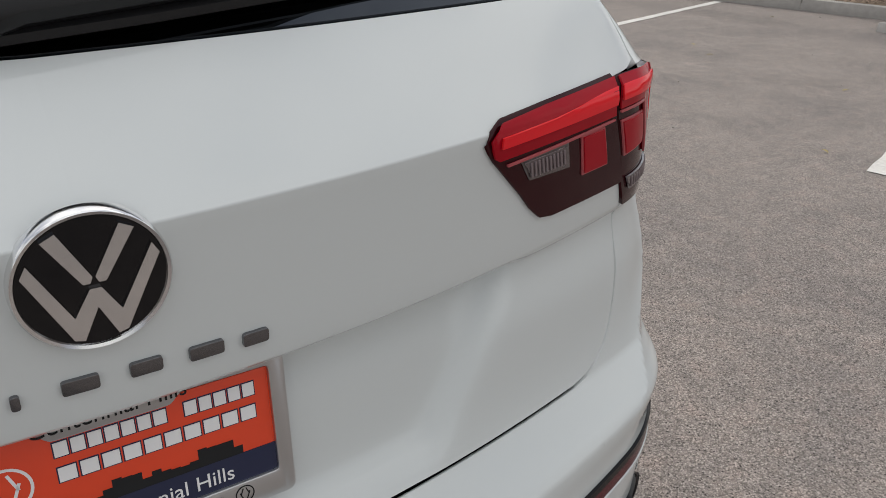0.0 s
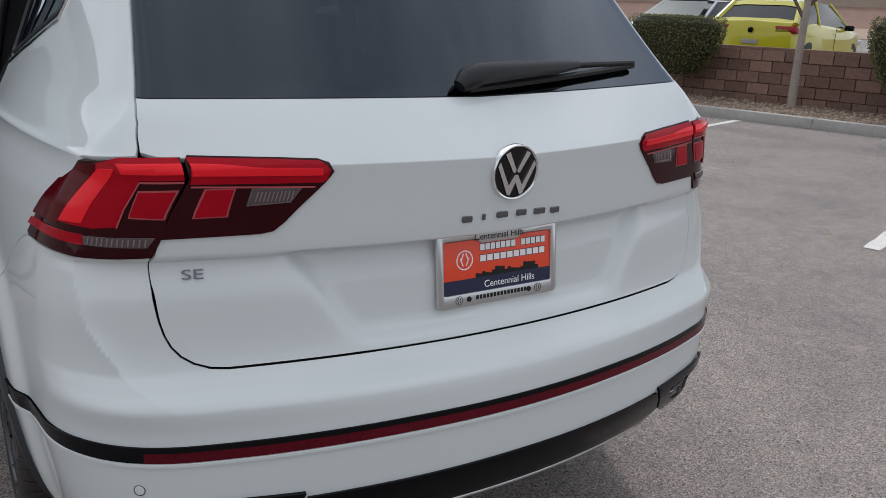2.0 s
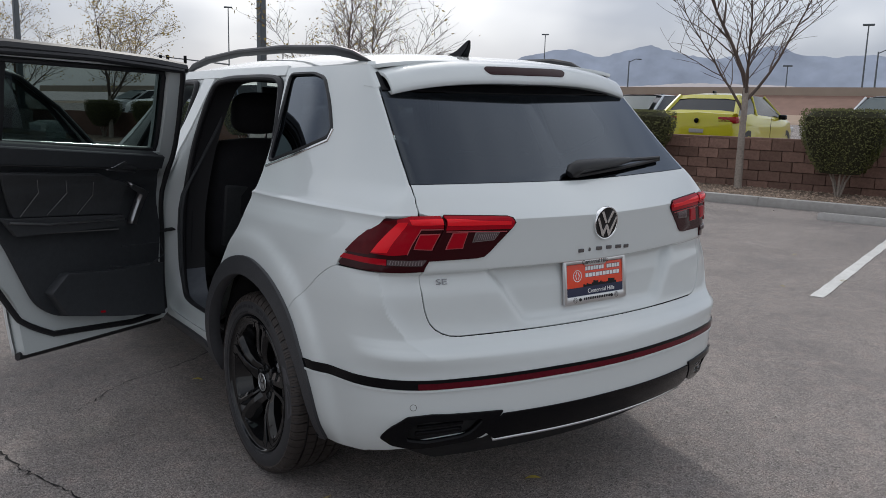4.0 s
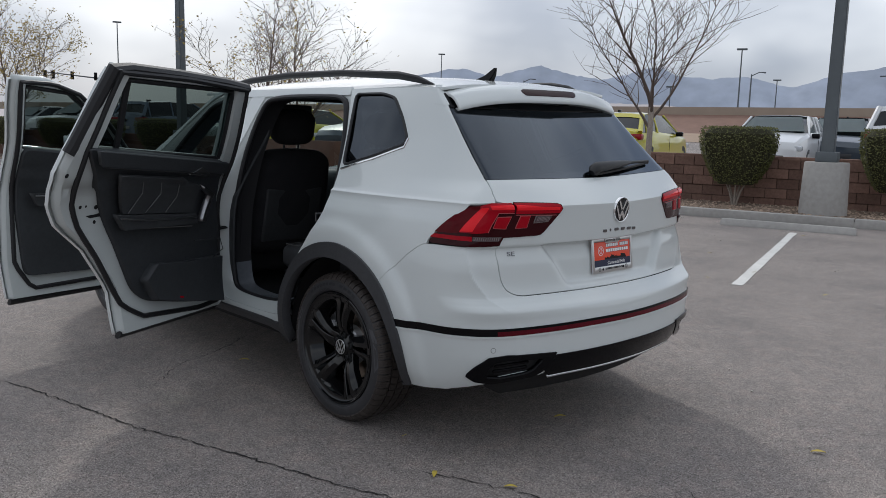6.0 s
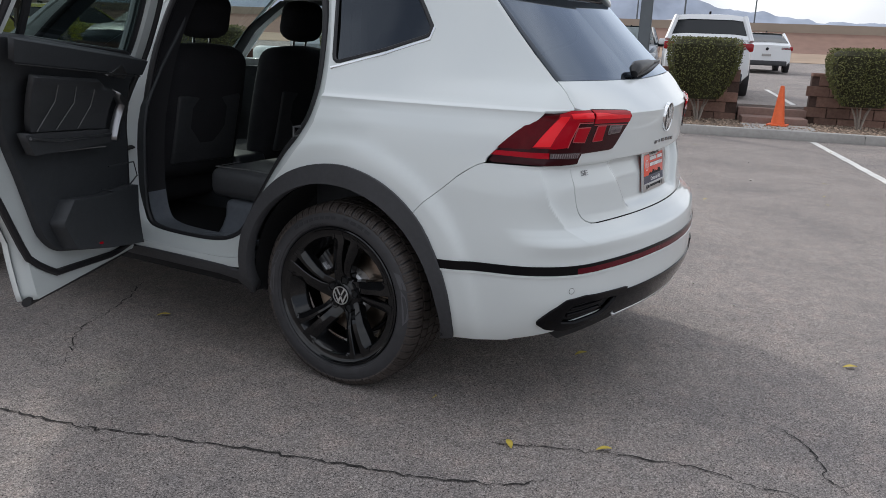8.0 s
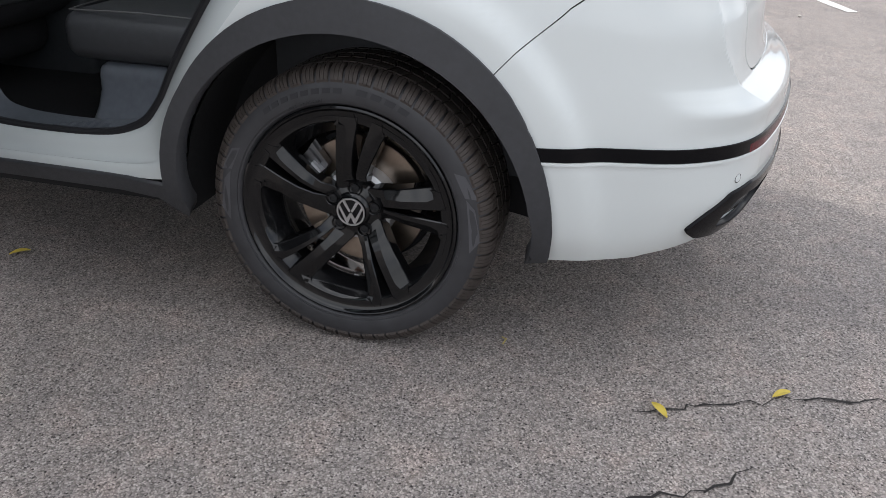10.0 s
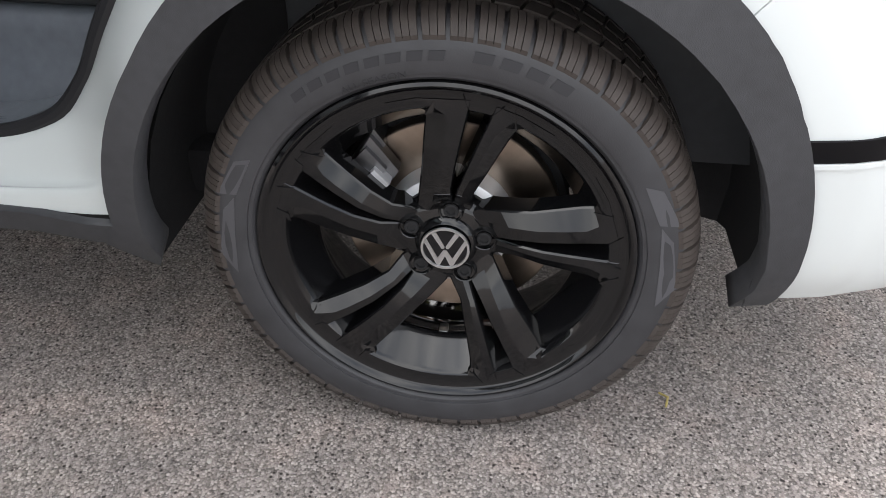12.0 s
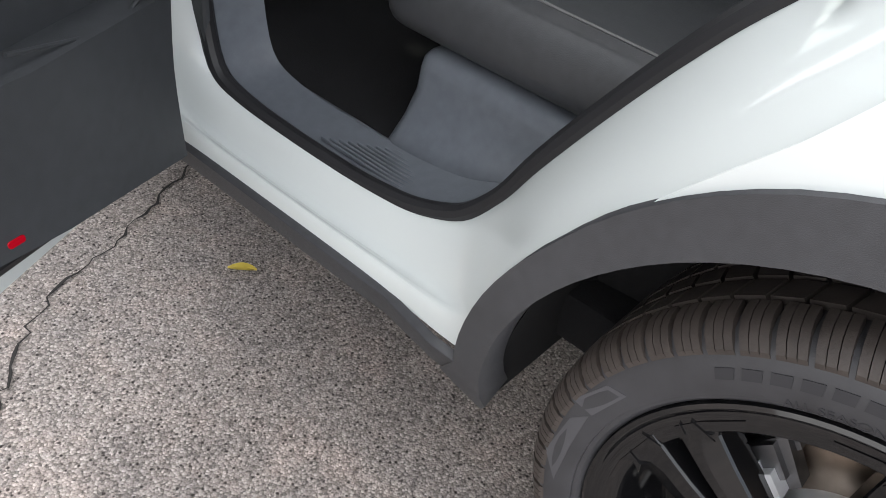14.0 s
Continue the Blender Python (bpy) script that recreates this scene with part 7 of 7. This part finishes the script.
def parked_car(label, colour, u, v, nose, length=4.28, width=1.79, height=1.46, kind="hatch", group="parked cars"):
    """A parked car built from lofted sections; nose 1: it faces away from the kerb, -1: towards it."""
    c = thing("parked_car", label, "car", tuple(lot(u, v, upper_z(u))), LOT + (0 if nose > 0 else 180), group)
    half, w = length / 2, width / 2
    suv = kind == "suv"
    belt = height * 0.60
    # lower body: along x (the nose at +x)
    if kind == "sedan":
        top = [(-1, 0.66), (-0.97, 0.70), (-0.80, 0.73), (-0.55, 0.745), (0, 0.72), (0.45, 0.70), (0.80, 0.64), (0.96, 0.55), (1, 0.45)]
    else:
        top = [(-1, 0.60), (-0.985, 0.68), (-0.93, 0.70), (-0.5, 0.70), (0, 0.68), (0.45, 0.66), (0.80, 0.615), (0.96, 0.54), (1, 0.45)]
    rows = []
    for f, t in top:
        ww = w * (1 - 0.10 * abs(f) ** 6 - (0.05 if f > 0.9 else 0))
        zt = t * height
        z0 = height * (0.16 if abs(f) < 0.9 else 0.20)
        rows.append([(f * half, -ww * 0.86, z0), (f * half, -ww, z0 + 0.12), (f * half, -ww, zt * 0.72), (f * half, -ww * 0.955, zt * 0.93), (f * half, -ww * 0.88, zt), (f * half, 0, zt + 0.03), (f * half, ww * 0.88, zt), (f * half, ww * 0.955, zt * 0.93), (f * half, ww, zt * 0.72), (f * half, ww, z0 + 0.12), (f * half, ww * 0.86, z0)])
    bm = loft_bm(rows)
    bm.faces.new([bm.verts.new(p) for p in rows[0]]), bm.faces.new([bm.verts.new(p) for p in rows[-1]][::-1])
    bmesh.ops.remove_doubles(bm, verts=bm.verts, dist=1e-4)
    bmesh.ops.recalc_face_normals(bm, faces=bm.faces)
    part("body", bm, colour, c)
    # cabin: glass with a painted roof and pillars
    if kind == "sedan":
        cab = [(-0.72, 0.74), (-0.40, 0.985), (-0.15, 1.0), (0.12, 0.985), (0.46, 0.71)]
    elif suv:
        cab = [(-0.97, 0.70), (-0.84, 0.97), (-0.4, 1.0), (0.05, 0.985), (0.46, 0.68)]
    else:
        cab = [(-0.96, 0.69), (-0.72, 0.965), (-0.35, 1.0), (0.08, 0.985), (0.50, 0.67)]
    bz = height * 0.665
    rows = []
    for f, t in cab:
        zt, rise = t * height, max(0.0, (t * height - bz) / (height - bz))
        wb, wt = w * 0.90, w * (0.90 - 0.18 * rise)
        rows.append([(f * half, -wb, bz), (f * half, -(wb + wt) / 2 - 0.015, (bz + zt) / 2), (f * half, -wt, zt - 0.03), (f * half, -wt * 0.6, zt), (f * half, wt * 0.6, zt), (f * half, wt, zt - 0.03), (f * half, (wb + wt) / 2 + 0.015, (bz + zt) / 2), (f * half, wb, bz)])
    glass = loft_bm(rows)
    bmesh.ops.recalc_face_normals(glass, faces=glass.faces)
    part("window_glass", glass, CARGLASS, c)
    skin_rows = [[(x, y * 1.01, z + 0.012) for x, y, z in r[2:6]] for r in rows[1:4]]
    part("roof_skin", loft_bm(skin_rows), colour, c)
    for side in (-1, 1):
        for i, (f, t) in enumerate(cab[:-1]):
            a, b = rows[i], rows[i + 1]
            k = (0, 2) if side < 0 else (7, 5)
            bm = bmesh.new()
            if i == 0:
                tube_bm([Vector(a[k[0]]) * 1.0, Vector(b[k[1]])], 0.06, 6, bm=bm)
            elif i == len(cab) - 2:
                tube_bm([Vector(a[k[1]]), Vector(b[k[0]])], 0.035, 6, bm=bm)
            else:
                tube_bm([Vector(a[k[0]]), Vector(a[k[1]])], 0.04, 6, bm=bm)
            part("pillar", bm, colour, c)
    if kind != "sedan":   # painted tailgate above and below the rear glass
        lo, hi = np.array(rows[0]), np.array(rows[1])
        for f0, f1 in ((-0.02, 0.16), (0.80, 1.02)):
            band = [[tuple(p + np.array([-0.016, 0, 0.004])) for p in lo[[2, 3, 4, 5]] + (hi[[2, 3, 4, 5]] - lo[[2, 3, 4, 5]]) * f] for f in (f0, f1)]
            part("tailgate_panel", loft_bm(band), colour, c)
    if nose < 0:
        x1, x0 = rows[-1][0][0], rows[-2][2][0]
        q = [(x1 - 0.02, -w * 0.80, bz + 0.06), (x1 - 0.02, w * 0.80, bz + 0.06), (x0 + 0.10, w * 0.60, rows[-2][2][2] - 0.03), (x0 + 0.10, -w * 0.60, rows[-2][2][2] - 0.03)]
        bm = bmesh.new()
        vs = [bm.verts.new(Vector(p) + Vector((0.05, 0, 0.035))) for p in q]
        bm.faces.new(vs)
        bmesh.ops.solidify(bm, geom=list(bm.faces), thickness=0.01)
        part("windscreen", bm, SCREEN, c)
    wb = half * 0.63
    for x in (-wb, wb):
        for side in (-1, 1):
            r = 0.335 if not suv else 0.36
            tyre = revolve_bm([(-0.1, r * 0.6), (-0.1, r * 0.96), (-0.07, r), (0.07, r), (0.1, r * 0.96), (0.1, r * 0.66), (0.07, r * 0.62)], 28, "y", centre=(x, side * (w - 0.11), r))
            tw = part("wheel", tyre, RUBBER, c)
            part("rim", revolve_bm([(side * 0.06, r * 0.64), (side * 0.085, r * 0.5), (side * 0.07, 0.05), (side * 0.09, 0.0)], 20, "y", centre=(x, side * (w - 0.11), r)), SATIN, tw)
    zl = height * (0.60 if nose > 0 else 0.50)
    for side in (-1, 1):
        part("tail_lens", box_bm((-half + 0.0, side * w * 0.50, height * 0.55), (-half + 0.22, side * w * 0.965, height * 0.645), 0.03), CARRED, c)
        part("headlamp", box_bm((half - 0.30, side * w * 0.55, height * 0.42), (half - 0.035, side * w * 0.93, height * 0.50), 0.03), CARLAMP, c)
        part("door_mirror", box_bm((half * 0.34, side * (w - 0.06), height * 0.62), (half * 0.40, side * (w + 0.12), height * 0.70), 0.03), colour if suv else GLOSSBLACK, c)
        part("door_seam", box_bm((half * 0.02, side * (w + 0.002) - 0.004, height * 0.22), (half * 0.02 + 0.008, side * (w + 0.002) + 0.004, height * 0.64)), DARK, c, smooth=False)
    part("lower_bumper", box_bm((-half - 0.015, -w * 0.80, height * 0.17), (-half + 0.2, w * 0.80, height * 0.30), 0.04), PLASTIC, c)
    part("rear_badge", revolve_bm([(-half - 0.03, 0.055), (-half - 0.035, 0.0)], 16, "x", centre=(0, 0, height * 0.58)), EMBLEM, c)
    part("number_plate", box_bm((-half - 0.022, -0.16, height * 0.40), (-half + 0.02, 0.16, height * 0.46), 0.004), CONCRETE, c)
    part("grille", box_bm((half - 0.10, -w * 0.55, height * 0.26), (half + 0.006, w * 0.55, height * 0.36), 0.03), PLASTIC, c)
    part("aerial", box_bm((-half * 0.62, -0.02, height - 0.01), (-half * 0.54, 0.02, height + 0.05), 0.008), GLOSSBLACK, c)
    return c


YELLOW, GREY, WHITECAR, DARKCAR, BLUEGREY, SILVER = paint("lime_yellow_paint", (0.52, 0.47, 0.012)), paint("pale_grey_paint", (0.33, 0.37, 0.41)), paint("parked_white_paint", (0.72, 0.73, 0.74)), paint("dark_blue_paint", (0.03, 0.045, 0.065)), paint("blue_grey_paint", (0.10, 0.13, 0.18)), paint("silver_paint", (0.42, 0.43, 0.44))
parked_car("lime yellow hatchback parked behind the wall", YELLOW, 16.6, 4.72, 1)
parked_car("pale grey hatchback parked nose to the wall", GREY, 17.2, 7.35, -1)
parked_car("white saloon parked nose to the wall", WHITECAR, 18.0, 1.45, -1, 4.6, 1.82, 1.47, "sedan")
parked_car("dark blue hatchback parked nose to the wall", DARKCAR, 20.5, 0.30, -1)
parked_car("white SUV with a black lower bumper parked behind the wall", WHITECAR, 16.1, -1.62, 1, 4.40, 1.80, 1.66, "suv")
parked_car("white saloon parked far across the upper car park", WHITECAR, 31.0, -4.3, 1, 4.7, 1.84, 1.45, "sedan")
parked_car("lime yellow hatchback parked farther along the wall", YELLOW, 16.6, 15.7, 1)
parked_car("silver hatchback parked nose to the wall", SILVER, 17.0, 18.3, -1)
parked_car("blue-grey SUV parked behind the wall", BLUEGREY, 16.6, 22.2, 1, 4.5, 1.82, 1.66, "suv")
parked_car("white SUV parked farther along the wall", WHITECAR, 16.6, 27.6, -1, 4.5, 1.82, 1.66, "suv")
parked_car("silver saloon parked farther along the wall", SILVER, 16.6, 30.6, -1, 4.6, 1.82, 1.46, "sedan")
parked_car("dark saloon parked behind the wall", DARKCAR, 16.6, 12.8, -1, 4.6, 1.82, 1.46, "sedan")

# street furniture far off
for az, dist, h, arm in ((49.0, 120, 9.0, 1), (59.0, 140, 9.5, 0), (63.4, 120, 13.5, 0), (64.1, 110, 9.5, 1), (43.2, 170, 17, 0), (65.7, 160, 12.0, 0), (72.5, 110, 9.0, -1), (75.5, 100, 10.5, 1), (21.6, 150, 18, 0), (25.2, 130, 10, 1), (80, 120, 9, 1)):
    a = radians(az)
    p = thing("street_lamp", "distant dark street lamp behind the embankment", "street lamp", (-2.6 + dist * math.sin(a), -2.8 + dist * math.cos(a), 0), -az, "distant street lamps")
    bm = bmesh.new()
    tube_bm([(0, 0, 0), (0, 0, h)], [0.14, 0.08], 8, bm=bm)
    part("mast", bm, POLE, p)
    if arm:
        bm = bmesh.new()
        tube_bm([(0, 0, h - 0.2), (arm * 0.9, 0, h + 0.25), (arm * 1.7, 0, h + 0.2)], [0.06, 0.06, 0.10], 6, bm=bm)
        part("arm", bm, POLE, p)
    else:
        part("lamp_head", box_bm((-0.7, -0.2, h), (0.7, 0.2, h + 0.25), 0.05), POLE, p)
a = radians(20.0)
sig = thing("traffic_signal", "traffic lights hung from a long mast arm", "traffic light", (-2.6 + 125 * math.sin(a), -2.8 + 125 * math.cos(a), 0), -20)
bm = bmesh.new()
tube_bm([(3.5, 0, 0), (3.5, 0, 7.2), (-6.5, 0, 8.0)], [0.16, 0.14, 0.07], 8, bm=bm)
part("mast_arm", bm, POLE, sig)
for x in (-6.0, -5.0, -2.6, 0.4):
    part("signal_head", box_bm((x - 0.22, -0.2, 7.1), (x + 0.22, 0.2, 8.2), 0.05), GLOSSBLACK, sig)

# mountains on the horizon, the haze of distance mixed into their colours
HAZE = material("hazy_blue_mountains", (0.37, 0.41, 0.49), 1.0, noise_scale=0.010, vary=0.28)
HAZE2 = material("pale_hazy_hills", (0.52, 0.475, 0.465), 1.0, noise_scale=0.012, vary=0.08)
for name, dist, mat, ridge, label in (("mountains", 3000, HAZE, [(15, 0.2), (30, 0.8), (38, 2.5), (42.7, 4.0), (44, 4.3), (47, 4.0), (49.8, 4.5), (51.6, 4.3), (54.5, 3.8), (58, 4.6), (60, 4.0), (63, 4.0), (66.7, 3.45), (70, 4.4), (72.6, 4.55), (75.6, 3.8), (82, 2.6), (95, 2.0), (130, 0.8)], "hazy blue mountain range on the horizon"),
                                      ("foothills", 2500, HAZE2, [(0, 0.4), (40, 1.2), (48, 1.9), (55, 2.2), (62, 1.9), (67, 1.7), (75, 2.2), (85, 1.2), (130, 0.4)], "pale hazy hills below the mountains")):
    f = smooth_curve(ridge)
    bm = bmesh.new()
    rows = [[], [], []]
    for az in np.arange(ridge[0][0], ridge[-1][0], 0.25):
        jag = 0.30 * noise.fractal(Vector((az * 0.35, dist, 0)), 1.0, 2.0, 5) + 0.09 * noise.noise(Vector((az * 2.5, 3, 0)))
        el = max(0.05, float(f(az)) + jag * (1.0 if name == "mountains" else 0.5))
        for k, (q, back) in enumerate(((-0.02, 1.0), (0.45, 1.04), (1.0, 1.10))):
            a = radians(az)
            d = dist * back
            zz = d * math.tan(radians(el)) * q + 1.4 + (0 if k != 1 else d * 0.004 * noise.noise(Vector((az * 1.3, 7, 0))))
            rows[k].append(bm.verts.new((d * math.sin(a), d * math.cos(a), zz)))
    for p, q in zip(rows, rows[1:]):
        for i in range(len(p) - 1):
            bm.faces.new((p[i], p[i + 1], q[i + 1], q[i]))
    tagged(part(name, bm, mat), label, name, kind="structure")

# split blocks of the wall, laid in running bond
variants = []
for k in range(4):
    bm = box_bm((-0.022, -0.194, 0.005), (0.02, 0.194, 0.187), 0.006, 1)
    for v in bm.verts:
        if v.co.x < 0:
            v.co.x += random.uniform(-0.010, 0.006)
    mesh = bpy.data.meshes.new("block")
    bm.to_mesh(mesh)
    bm.free()
    mesh.materials.append(BLOCK)
    variants.append(mesh)
for c in range(5):
    for v0, v1 in ((-2.22, 7.4), (-8.0, -3.48)):
        v = v0 + (0.2 if c % 2 else 0.0)
        while v + 0.19 < v1:
            ob = new("block", random.choice(variants))
            ob.parent = wall
            ob.matrix_basis = TURN @ pose(12.842 + random.uniform(-0.004, 0.004), v + 0.2, 0.06 + 0.192 * c)
            v += 0.4
for v in np.arange(-2.22, 7.3, 0.6):
    slab("cap_block", 12.83, 13.06, v + 0.003, min(v + 0.597, 7.4), 1.0, 1.06, BLOCK, 0.008, wall)
for v in np.arange(-8.0, -3.6, 0.6):
    slab("cap_block", 12.83, 13.06, v + 0.003, min(v + 0.597, -3.48), 1.0, 1.06, BLOCK, 0.008, wall)
